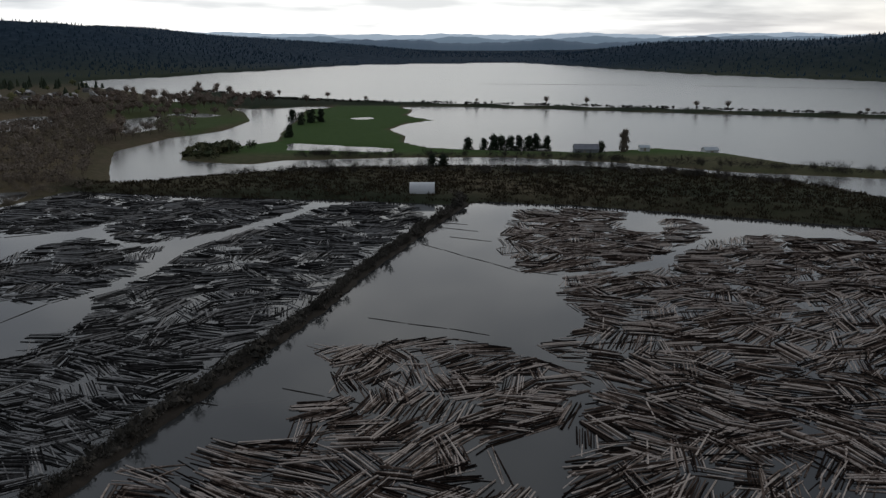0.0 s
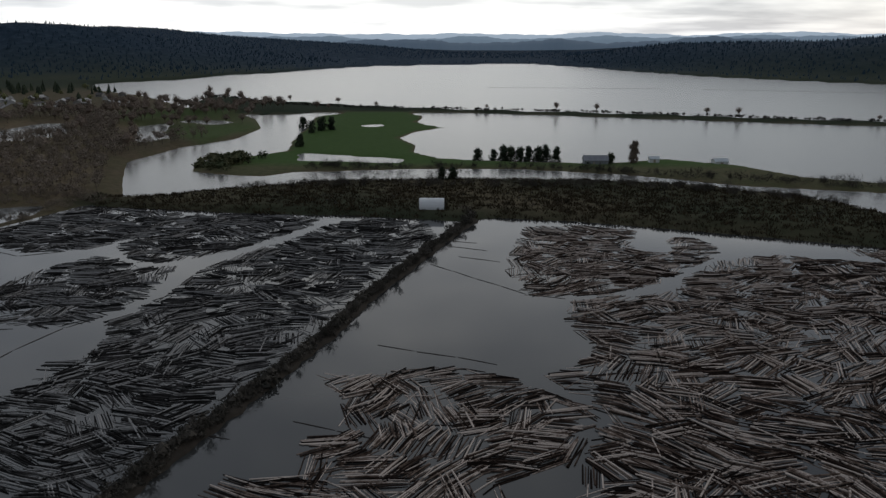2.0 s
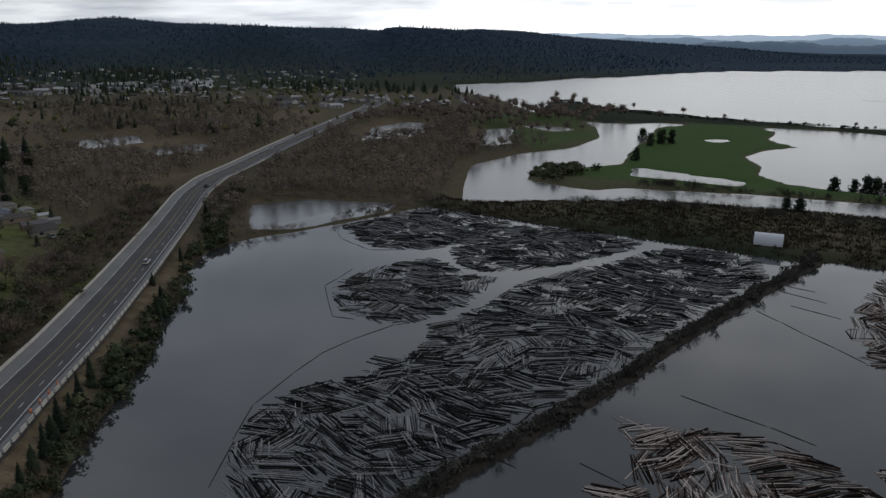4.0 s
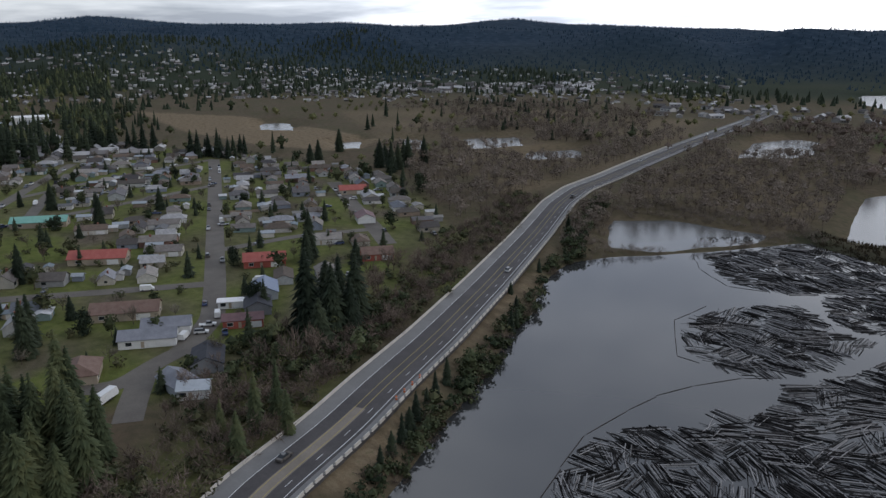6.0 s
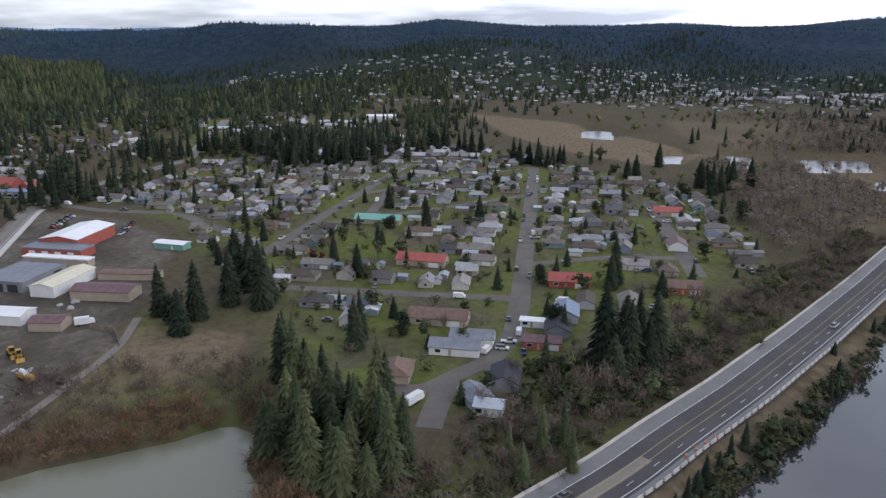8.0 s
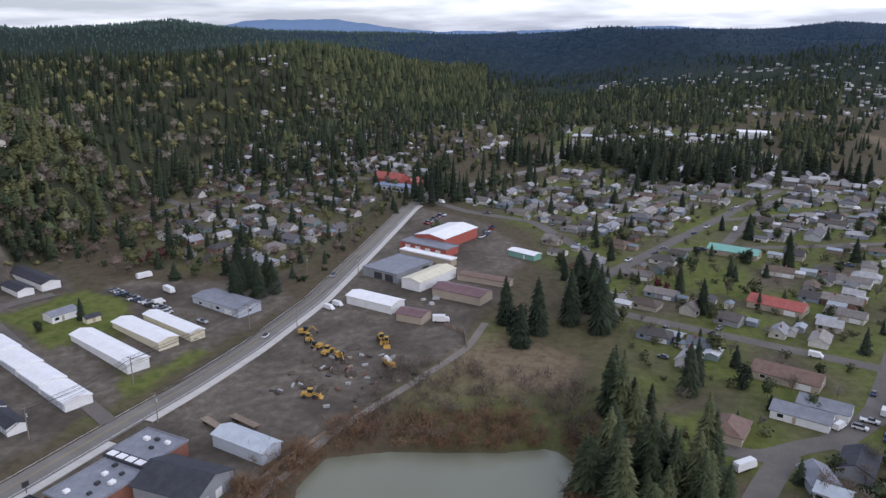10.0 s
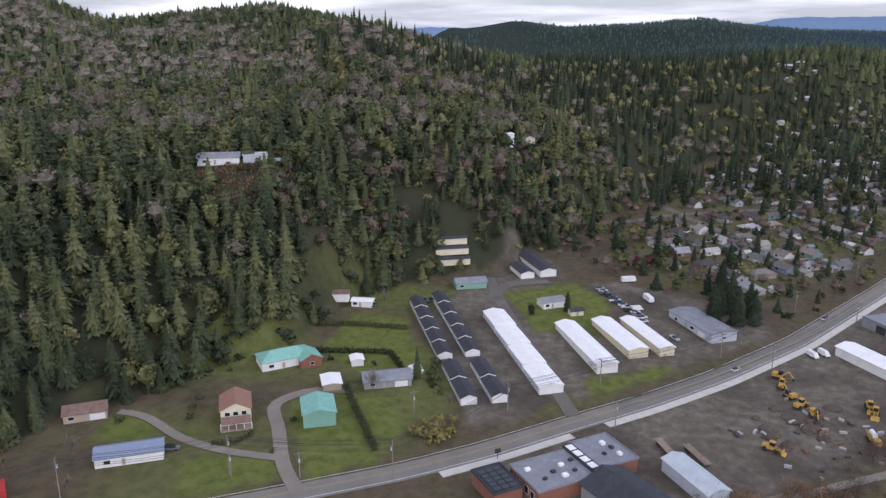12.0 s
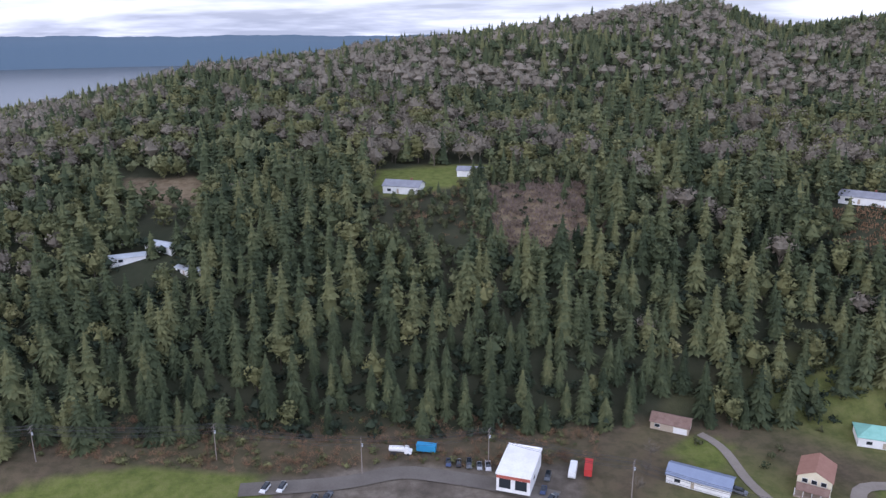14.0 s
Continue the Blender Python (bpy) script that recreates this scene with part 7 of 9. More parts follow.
# storage rows: white, and black-roofed ones that step down the slope in blocks
def stepped(name, label, x, y, heading, L, W, n, zw, rise, wall, roof, drop, group, sides="fb"):
    step = L / n
    z0 = seat_of(x, y, L, W)
    t = thing(name, pose(x, y, z0, 0, 0, heading), label, "storage building", group)
    for i in range(n):
        cx, dz = (i - (n - 1) / 2) * step, ((n - 1) / 2 - i) * drop
        bm = bmesh.new()
        prism(bm, -step / 2 + 0.01, step / 2 - 0.01, -W / 2, W / 2, -1.5 - dz, zw, rise)
        w = part("wall", bm, wall, t, at=pose(cx, 0, dz))
        part("roof", roof_bm(step - 0.1, W, zw + 0.02, rise, 0.3), roof, t, at=pose(cx, 0, dz))
        k = int(step / 3.3)
        for s in sides:
            for j in range(k):
                d = part("roll_door", boxes((-1.25, 1.25, -0.07, 0.02, 0, 2.05)), "wall_steel", t, at=pose(cx, 0, dz) @ pose((j - (k - 1) / 2) * 3.2, -W / 2 if s == "f" else W / 2, 0.1, 0, 0, 0 if s == "f" else 180))
    return t


G = "storage rows"
stepped("storage_row", "long white storage building with roll doors, roofs in four steps", -203, -189, 63, 72, 9.0, 4, 2.9, 1.1, "wall_white", "roof_white", 0.65, G)
building("storage_row", "long white metal storage building beside the drive", "storage building", -225, -174, 63, 43, 8.4, 3.4, 1.1, "wall_white", "roof_white", holes=rows_of_doors(43, 8.4, "b", 2.4, 3.4, "wall_steel"), group=G)
building("storage_row", "white-roofed cream storage building with roll doors", "storage building", -243, -171, 64, 34, 8.4, 3.2, 1.0, "wall_cream", "roof_white", holes=rows_of_doors(34, 8.4, "fb", 2.2, 3.0, "wall_cream"), group=G)
building("storage_row", "narrow white-roofed cream storage building", "storage building", -253.5, -165, 64, 34, 6.4, 3.0, 0.8, "wall_cream", "roof_white", holes=rows_of_doors(34, 6.4, "fb", 2.2, 3.0, "wall_cream"), group=G)
for x, y, L, n in ((-165, -182, 29, 2), (-188, -227, 58, 5), (-174.5, -176.5, 29, 2), (-199, -224, 62, 5)):
    stepped("storage_row", "black-roofed white storage row stepping down the slope", x, y, 63, L, 5.8, n, 2.6, 1.1, "wall_white", "roof_black", 0.68, G)
building("storage_row", "long dark-roofed storage building with white doors", "storage building", -286, -261, 66, 43, 8.6, 2.9, 1.2, "wall_white", "roof_black", holes=rows_of_doors(43, 8.6, "fb", 2.4, 3.2), group=G)
building("storage_row", "short dark-roofed storage building with white doors", "storage building", -270, -253, 66, 16, 7.1, 2.8, 1.0, "wall_white", "roof_black", holes=rows_of_doors(16, 7.1, "fb", 2.4, 3.2), group=G)
for k in range(3):
    # dark slabs on the wall stand in for the shade in the open bays
    building("open_shed", "low cream open-fronted shed with a dark roof", "shed", -243 - 1.6 * k, -275.5 - 3.1 * k, 152, 17, 3.4, 2.2, 0.8, "wall_cream", "roof_black", z=float(land(np.array([-243 - 1.6 * k]), np.array([-275.5 - 3.1 * k]))[0]) + 1.2, holes=rows_of_doors(17, 3.4, "b", 2.8, 3.3, "dark_metal_or_shade"))
building("office", "dark-roofed house with a teal base above the storage rows", "house", -236, -255, 152, 15, 7.5, 3.1, 1.6, "wall_teal", "roof_grey", holes=usual_holes(15, 7.5, False))
building("garden_shed", "narrow teal shed with a pale roof", "shed", -262, -306, 66, 8, 5, 3.0, 1.4, "wall_teal", "roof_tin", holes=[("door", "l", 0, 1.4, 2.1, 0.1, "wall_white")])
building("house", "small white house with a dark roof on a lawn", "house", -249, -214, 160, 11, 7, 3.0, 1.4, "wall_white", "roof_grey", holes=usual_holes(11, 7, False))
building("garden_shed", "small cream shed with a dark roof on a lawn", "shed", -250, -200, 155, 6, 3.6, 2.3, 0.9, "wall_cream", "roof_black", holes=[("door", "f", 0, 1.2, 1.9, 0.1, "wall_tan")])
building("boat_shop", "low grey-roofed blue workshop with a car park", "workshop", -282, -157, 68, 30, 12.5, 3.6, 0.9, "wall_steel", "roof_grey", holes=usual_holes(30, 12.5) + [("window", "f", 2, 2.4, 1.2, 1.2, "glass"), ("window", "l", 3, 2.0, 1.2, 1.2, "glass")])
# works yard across the road
building("works_shed", "long pale metal shed beside the yard", "shed", -300, -95, 69, 25, 9.5, 3.8, 1.2, "wall_white", "roof_white", holes=[("roll_door", "l", 0, 4, 3.2, 0.05, "dark_metal_or_shade")])
building("works_shed", "small tan shed with a maroon roof", "shed", -287.5, -74, 76, 12, 8.5, 3.4, 1.1, "wall_tan", "roof_maroon", holes=[("roll_door", "f", 0, 3, 2.6, 0.05, "wall_tan")])
# the open door is a dark slab in place of the shade inside
building("works_shed", "long tan shed with a maroon roof and an open door", "shed", -319, -60, 71, 25, 11, 4.0, 1.4, "wall_tan", "roof_maroon", holes=[("roll_door", "b", 6, 4.4, 3.4, 0.05, "dark_metal_or_shade"), ("window", "b", -4, 1.2, 1, 1.4, "glass")])
building("works_hall", "cream-roofed workshop hall with white doors", "workshop", -337, -80, 156, 28, 11, 4.6, 1.2, "wall_white", "wall_cream", holes=[("roll_door", "f", -4, 4, 3.6, 0.05, "wall_white"), ("roll_door", "f", 4, 4, 3.6, 0.05, "wall_white"), ("roll_door", "l", 0, 4, 3.6, 0.05, "wall_white")])
# open front: dark slabs imitate the shade within
building("works_hall", "wide flat grey-roofed workshop with an open front", "workshop", -349, -99, 156, 28, 22, 4.2, 0.0, "wall_grey", "roof_grey", holes=[("roll_door", "l", -6, 5, 3.4, 0.05, "dark_metal_or_shade"), ("roll_door", "l", 1, 5, 3.4, 0.05, "dark_metal_or_shade"), ("roll_door", "f", 8, 5, 3.4, 0.05, "dark_metal_or_shade")])
building("fire_station", "large white-roofed red hall with five tall doors", "fire station", -413, -89, 158, 33, 20, 6.0, 1.6, "wall_red", "roof_white", holes=[("roll_door", "b", (i - 2) * 6, 4.2, 4.4, 0.05, "wall_white") for i in range(5)] + [("roll_door", "l", 0, 3, 3, 0.05, "wall_white")])
building("red_workshop", "low flat-roofed red workshop", "workshop", -391, -94, 66, 32, 11, 4.0, 0.0, "wall_red", "roof_grey", holes=[("roll_door", "f", (i - 1.5) * 7, 3.4, 3, 0.05, "wall_white") for i in range(4)] + [("window", "l", 0, 2, 1.2, 1.2, "glass")])
building("lean_to", "pale pink flat canopy roof along the workshop", "canopy", -373, -90, 66, 34, 5, 3.4, 0.0, "wall_tan", "roof_white")
# open side drawn as dark slabs for the shade under the roof
building("open_carport", "long open-sided carport with a brown roof", "carport", -343, -54, 74, 27, 6, 2.9, 0.4, "wall_tan", "roof_brown", holes=rows_of_doors(27, 6, "b", 2.9, 3.4, "dark_metal_or_shade", 2.4))
building("works_shed", "long white trailer-like shed behind the fire station", "shed", -390, -41, 60, 17, 6.5, 3.0, 0.6, "wall_teal", "roof_white", holes=[("door", "f", 2, 1, 2, 0.1, "wall_white")])
building("metal_shed", "long pale blue metal shed with a white roof beside the pond", "shed", -176, -93, 71, 20, 7.4, 4.0, 1.2, "wall_steel", "roof_tin", holes=[("roll_door", "l", 0, 3.4, 3.0, 0.05, "wall_steel")])
# the large low building with roof lights, and its black-roofed hall
clinic = building("school_block", "low brick block with a flat grey membrane roof and vents", "school", -147, -119, 166, 22, 15, 4.4, 0.0, "wall_brick", "roof_grey", holes=[("window", "b", (i - 3.5) * 2.5, 1.9, 2.2, 0.9, "glass") for i in range(8)] + [("window", "l", (i - 1.5) * 3, 1.9, 2.2, 0.9, "glass") for i in range(4)])
clinic2 = building("school_block", "square brick block with a flat grey membrane roof", "school", -165, -117, 76, 15.5, 13.5, 4.4, 0.0, "wall_brick", "roof_grey", holes=[("window", "f", (i - 1.5) * 3, 1.9, 2.0, 0.9, "glass") for i in range(4)])
for par, spots in ((clinic, ((-6, -3), (-2, -1), (2, 1), (6, 2), (0, -4), (4, -3), (-8, 3))), (clinic2, ((-3, 2), (2, -1), (4, 3), (0, 3)))):
    for x, y in spots:
        s = rng.uniform(0.5, 1.0)
        part("roof_vent", boxes((x - s, x + s, y - s * 0.8, y + s * 0.8, 4.7, 5.1 + s * 0.4), (x - s * 0.8, x + s * 0.8, y - s * 0.6, y + s * 0.6, 5.1 + s * 0.4, 5.2 + s * 0.4)), "roof_white" if s > 0.7 else "dark_metal_or_shade", par)
lant = thing("roof_lantern", pose(-156.5, -118, seat_of(-156, -118, 4, 4), 0, 0, 76), "black roof lantern with four white skylights", "skylight")
part("kerb", boxes((-7.5, 7.5, -1.6, 1.6, 4.6, 5.6)), "roof_black", lant)
for i in range(4):
    part("skylight", boxes((-6.6 + i * 3.5, -3.9 + i * 3.5, -1.2, 1.0, 5.6, 5.75)), "roof_white", lant)
building("assembly_hall", "black-roofed grey hall with white-trimmed gable", "hall", -153, -99, 82, 19.5, 15.5, 4.6, 3.0, "wall_grey", "roof_black", holes=[("door", "l", 1.5, 2.6, 2.6, 0.05, "wall_white"), ("window", "l", -3.5, 1.4, 2.0, 0.8, "glass"), ("window", "l", -5.4, 1.4, 2.0, 0.8, "glass"), ("door", "r", 1.5, 2.6, 2.6, 0.05, "wall_white"), ("window", "r", -3.5, 1.4, 2.0, 0.8, "glass")], over=0.7)
sol = building("school_wing", "black flat-roofed wing with solar panels", "school", -131, -127, 166, 9, 13, 4.0, 0.0, "wall_brick", "roof_black")
for i in range(3):
    for j in range(5):
        part("solar_panel", boxes((-3.6 + i * 2.5, -1.4 + i * 2.5, -5.5 + j * 2.2, -3.6 + j * 2.2, 4.45, 4.52)), "glass", sol)
building("shop", "low blue shop with a flat roof at the road bend", "shop", -545, -158, 73, 34, 12, 3.6, 0.0, "wall_steel", "roof_blue", holes=[("window", "f", (i - 3) * 4, 2.4, 1.6, 0.9, "glass") for i in range(7)])
building("house", "house with a bright red metal roof at the road bend", "house", -568, -170, 70, 26, 13, 4.2, 4.0, "wall_red", "roof_red", holes=usual_holes(26, 13))
building("house", "house with a bright red metal roof at the road bend", "house", -562, -150, 160, 12, 9, 3.4, 3.0, "wall_red", "roof_red", holes=usual_holes(12, 9, False))
building("warehouse", "large white-roofed hall behind the firs", "warehouse", -918, 146, 80, 36, 22, 7.0, 1.2, "wall_white", "roof_white", holes=[("roll_door", "f", i * 9 - 18, 5, 4, 0.05, "wall_steel") for i in range(5)])
for x, y, L in ((-905, 98, 40), (-895, 44, 30), (-872, -38, 24)):
    building("warehouse", "long flat pale school building among firs", "warehouse", x, y, 86, L, 16, 3.6, 0.0, "wall_tan", "roof_tin", holes=[("window", "f", i * 5 - 10, 4, 1.6, 1.2, "glass") for i in range(5)])
# houses south of the road
shop = building("tyre_shop", "white flat-roofed garage with a red front band", "garage", -2, -206, 78, 17.5, 10.5, 4.6, 0.0, "wall_white", "roof_white", holes=[("roll_door", "r", -2.6, 3.6, 3.2, 0.05, "glass"), ("roll_door", "r", 2.4, 3.6, 3.2, 0.05, "glass"), ("window", "b", 3, 2, 1.2, 1.2, "glass")], z=7.0)
part("sign_band", boxes((8.75, 8.95, -5.2, 5.2, 3.4, 4.3)), "wall_red", shop, "red sign band")
building("house", "long white house with a blue-grey metal roof", "house", -58, -209, 157, 19, 8.0, 3.0, 1.7, "wall_white", "roof_blue", holes=usual_holes(19, 8.0))
cream = building("house", "two-storey cream house with a rust-brown roof", "house", -93, -211, 65, 11.5, 9.5, 5.6, 2.4, "wall_cream", "roof_rust", holes=usual_holes(11.5, 9.5, False) + [("window", "r", i * 2.6 - 2.6, 1.5, 1.3, 3.6, "glass") for i in range(3)])
part("porch_floor", boxes((5.76, 9.2, -5.0, 5.0, -0.8, 0.3)), "timber", cream)
part("porch_roof", roof_bm(8.6, 3.8, 2.9, 1.2, 0.3), "roof_brown", cream, at=pose(7.6, 0, 0, 0, 0, 90))
for i in range(5):
    part("porch_post", boxes((9.0, 9.2, -4.9 + i * 2.4, -4.7 + i * 2.4, 0.3, 2.8)), "paint_white", cream)
building("barn", "tall teal metal barn with a teal roof on a lawn", "barn", -114, -194, 63, 12.7, 10.4, 4.6, 1.5, "wall_teal", "roof_teal", holes=[("roll_door", "r", 0, 3.6, 3.4, 0.05, "wall_teal")])
building("house", "white house with a teal hipped roof", "house", -125, -237, 167, 19, 10, 3.4, 2.4, "wall_white", "roof_teal", hip=5.0, holes=usual_holes(19, 10))
building("house", "brick wing with a teal gabled roof", "house", -132, -231, 77, 9, 8, 3.3, 2.0, "wall_brick", "roof_teal", holes=usual_holes(9, 8, False))
building("house", "low brown-roofed house at the edge of the woods", "house", -55, -242, 160, 13, 7.5, 2.9, 1.8, "wall_tan", "roof_brown", holes=usual_holes(13, 7.5))
building("mobile_home", "long white mobile home with a pale roof", "mobile home", -170, -274, 140, 15, 5, 2.8, 0.7, "wall_white", "roof_brown", holes=usual_holes(15, 5, False))
building("mobile_home", "short white mobile home with a white roof", "mobile home", -181, -266, 132, 9.5, 5, 2.7, 0.6, "wall_white", "roof_white", holes=usual_holes(9.5, 5, False))
# the carport's shaded opening is a dark slab on the wall
building("carport", "white flat-roofed carport beside a drive", "carport", -129, -210, 64, 8.5, 6.5, 2.5, 0.5, "wall_tan", "roof_white", holes=[("roll_door", "b", 0, 5, 2.2, 0.05, "dark_metal_or_shade")])
building("garden_shed", "small white-roofed shed on a lawn", "shed", -146, -219, 64, 5, 4.5, 2.4, 0.6, "wall_white", "roof_white", holes=[("door", "f", 0, 1.2, 1.9, 0.1, "wall_white")])
building("house", "long low dark-roofed house behind a hedge", "house", -146, -200, 152, 17, 9, 2.8, 1.8, "wall_grey", "roof_grey", holes=usual_holes(17, 9))
building("garden_shed", "small white-roofed shed beside the hedge", "shed", -158, -198, 64, 5, 4, 2.4, 0.6, "wall_white", "roof_white", holes=[("door", "f", 0, 1.2, 1.9, 0.1, "wall_white")])
# on the hill
building("house", "white house with a grey roof in a hilltop clearing", "house", 53, -335, 170, 17, 10, 3.4, 2.0, "wall_white", "roof_grey", holes=usual_holes(17, 10), chimney=True)
building("garage", "white garage with a grey roof in a hilltop clearing", "garage", 24, -357, 175, 12, 7, 3.0, 1.4, "wall_white", "roof_grey", holes=[("roll_door", "b", 0, 4, 2.4, 0.05, "wall_white")])
for x, y, L, a in ((132, -278, 13, 150), (150, -292, 15, 160), (162, -284, 14, 30), (172, -300, 12, 150)):
    building("mobile_home", "pale-roofed mobile home among hillside firs", "mobile home", x, y, a, L, 6, 2.8, 0.8, "wall_white", "roof_tin", holes=usual_holes(L, 6, False))
building("house", "long white house with a grey roof on the wooded hillside", "house", -148, -334, 150, 19, 8.5, 3.2, 1.9, "wall_white", "roof_grey", holes=usual_holes(19, 8.5, False) + [("window", "b", i * 3.2 - 7, 1.6, 1.2, 1.0, "glass") for i in range(5)], chimney=True)
building("garage", "pale flat-roofed wing beside the hillside house", "garage", -163, -325.5, 150, 12, 8, 3.0, 0.0, "wall_steel", "roof_tin", holes=[("garage_door", "b", -2.5, 3.2, 2.3, 0.05, "wall_white"), ("garage_door", "b", 2.5, 3.2, 2.3, 0.05, "wall_white")])
# one dark slab imitates the shade under the canopy
building("carport", "open grey canopy beside the hillside house", "carport", -173, -319, 150, 8, 7, 2.6, 0.5, "wall_grey", "roof_tin", holes=[("roll_door", "b", 0, 5.5, 2.2, 0.05, "dark_metal_or_shade")])
tank = thing("water_tank", pose(-320, -314, float(land(np.array([-320.0]), np.array([-314.0]))[0])), "tall pale cylindrical water tank above the trees", "water tank")
bm = bmesh.new()
tube_bm(bm, (0, 0, -1), (0, 0, 7), 2.5, 2.5, 24)
part("shell", bm, "wall_white", tank)
bm = bmesh.new()
tube_bm(bm, (0, 0, 7), (0, 0, 7.7), 2.7, 0.5, 24)
part("cap", bm, "roof_white", tank)

# town houses measured one by one
for x, y, a, L, W, wall, roof, label in ((-334, 76, 62, 23, 10, "wall_tan", "roof_red", "long house with a bright red roof"), (-289, 131, 66, 17, 10, "wall_red", "roof_red", "house with a red metal roof and red walls"), (-269, 174, 66, 13.5, 9, "wall_red", "roof_brown", "brown-roofed house with red walls"),
                                         (-253, 115, 157, 14, 9, "wall_steel", "roof_blue", "blue-grey gabled house"), (-238, 74, 66, 15, 8, "wall_white", "roof_grey", "wide white house with a grey roof"), (-231, 66, 66, 17, 8, "wall_white", "roof_grey", "wide white house with a grey roof"), (-217, 43, 160, 12, 10, "wall_tan", "roof_brown", "brown hip-roofed house"),
                                         (-260, 67, 66, 22, 10, "wall_tan", "roof_brown", "long low house with a dark brown roof"), (-204, 75, 157, 13, 9, "wall_grey", "roof_black", "dark grey house with a black roof"), (-194, 63, 10, 10, 7.5, "wall_steel", "roof_grey", "small blue-grey gabled house"), (-187, 65, 62, 8, 6, "wall_white", "roof_tin", "low shed with a pale blue roof"),
                                         (-228, 96, 66, 13, 6, "wall_red", "roof_maroon", "low red house with a pinkish roof"), (-239, 106, 157, 12, 9, "wall_grey", "roof_black", "dark-roofed house"), (-330, 205, 157, 12, 9, "wall_white", "roof_maroon", "house with a pinkish red roof"), (-396, 236, 66, 16, 9, "wall_tan", "roof_red", "house with a faded red roof"), (-418, 68, 66, 26, 9, "wall_tan", "roof_teal", "long low house with a dull green roof")):
    building("house", label + " in the town", "house", x, y, a, L, W, 2.9, 0.24 * W, wall, roof, hip=3.5 if "hip" in label else 0.0, holes=usual_holes(L, W, L > 12), group="town houses")
building("mobile_home", "long white trailer home with a white roof", "mobile home", -247, 100, 64, 10, 4, 2.6, 0.4, "wall_white", "roof_white", holes=usual_holes(10, 4, False))
TAKEN = [(-334, 76, 14), (-289, 131, 12), (-269, 174, 11), (-253, 115, 11), (-235, 70, 15), (-217, 43, 11), (-260, 67, 13), (-204, 75, 9), (-194, 63, 8), (-187, 65, 7), (-228, 96, 9), (-239, 106, 9), (-330, 205, 10), (-396, 236, 11), (-247, 100, 8), (-418, 68, 14), (-375, 58, 24), (-545, -158, 26), (-568, -170, 22)]
TAKEN += [(x, y, 7) for x, y, s in SINGLE]

# the rest of the town: blocks of houses turned to the streets
MODELS = []
for i, (L, W, rise, hip, garage) in enumerate(((13, 8.5, 2.0, 0, True), (15, 9, 2.1, 4, True), (11, 8, 2.3, 0, False), (17, 9, 2.0, 0, True), (12, 9, 2.2, 4, False), (14, 8, 1.6, 0, True), (10, 7.5, 2.6, 0, False), (16, 10, 2.2, 5, True))):
    m = building("house", "small one-storey house with a shingle roof in the town", "house", -2000 - 40 * i, 0, 0, L, W, 2.8, rise, "house_wall", "house_roof", hip=hip, holes=usual_holes(L, W, garage), group="town houses", chimney=i % 3 == 0, z=0, framed=False)
    MODELS.append(m)
SMALL = []
for i, (L, W) in enumerate(((5, 3.5), (7, 5), (4, 3))):
    SMALL.append(building("garden_shed", "small garden shed behind a house", "shed", -2000 - 30 * i, 40, 0, L, W, 2.2, 0.7, "house_wall", "shed_roof", holes=[("door", "f", 0, 1.1, 1.9, 0.05, "wall_tan")], group="garden sheds", z=0))
used = set()


def place(model, x, y, a, s=1.0):
    m = pose(x, y, float(land(np.array([x]), np.array([y]))[0]) + 0.05, 0, 0, a) @ Matrix.Diagonal((s, s, s, 1))
    if model not in used:
        used.add(model)
        model.matrix_world = m
        return model
    return copy_thing(model, m)


def town_plots(poly, heading, along, across, keep):
    p = np.array(poly, float)
    c, s = math.cos(radians(heading)), math.sin(radians(heading))
    u = np.stack([p[:, 0] * c + p[:, 1] * s, -p[:, 0] * s + p[:, 1] * c], -1)
    lo, hi = u.min(0), u.max(0)
    out = []
    for b in np.arange(lo[1], hi[1], across):
        for a in np.arange(lo[0], hi[0], along):
            q = np.array([a + rng.normal(0, 1.5), b + rng.normal(0, 1.8)])
            x, y = q[0] * c - q[1] * s, q[0] * s + q[1] * c
            X, Y = np.array([x]), np.array([y])
            if signed(poly, X, Y)[0] < 6 or rng.random() > keep:
                continue
            if any(to_line(l, X, Y)[0] < h + 6.5 for l, h in STREETS) or to_line(FOOT_ROAD, X, Y)[0] < 18 or to_line(HIGHWAY, X, Y)[0] < 32:
                continue
            if any(math.hypot(x - tx, y - ty) < tr + 4 for tx, ty, tr in TAKEN) or max(signed(q2, X, Y)[0] for q2 in YARDS + [LAWNS[7]]) > -6:
                continue
            out.append((x, y))
    return out


homes = []
for poly, heading, along, across, keep in ((TOWN[0], 157, 16.5, 17.5, 0.9), (TOWN[1], 157, 18, 19, 0.85), (TOWN[2], 150, 24, 26, 0.6)):
    for x, y in town_plots(poly, heading, along, across, keep):
        a = heading + rng.choice([0, 0, 90, 90, 180, 270]) + rng.normal(0, 3)
        homes.append((x, y, a))
homes.sort(key=lambda h: math.hypot(h[0], h[1]))
OUTER = homes[285:]
homes = homes[:285]
for x, y, a in homes:
    place(MODELS[rng.integers(len(MODELS))], x, y, a, rng.uniform(0.82, 1.02))
    if rng.random() < 0.6:
        place(SMALL[rng.integers(3)], x + rng.uniform(-10, 10), y + rng.choice([-9, 9]), a)
# far houses on the knoll and in the distant town, joined: walls, windows and roofs


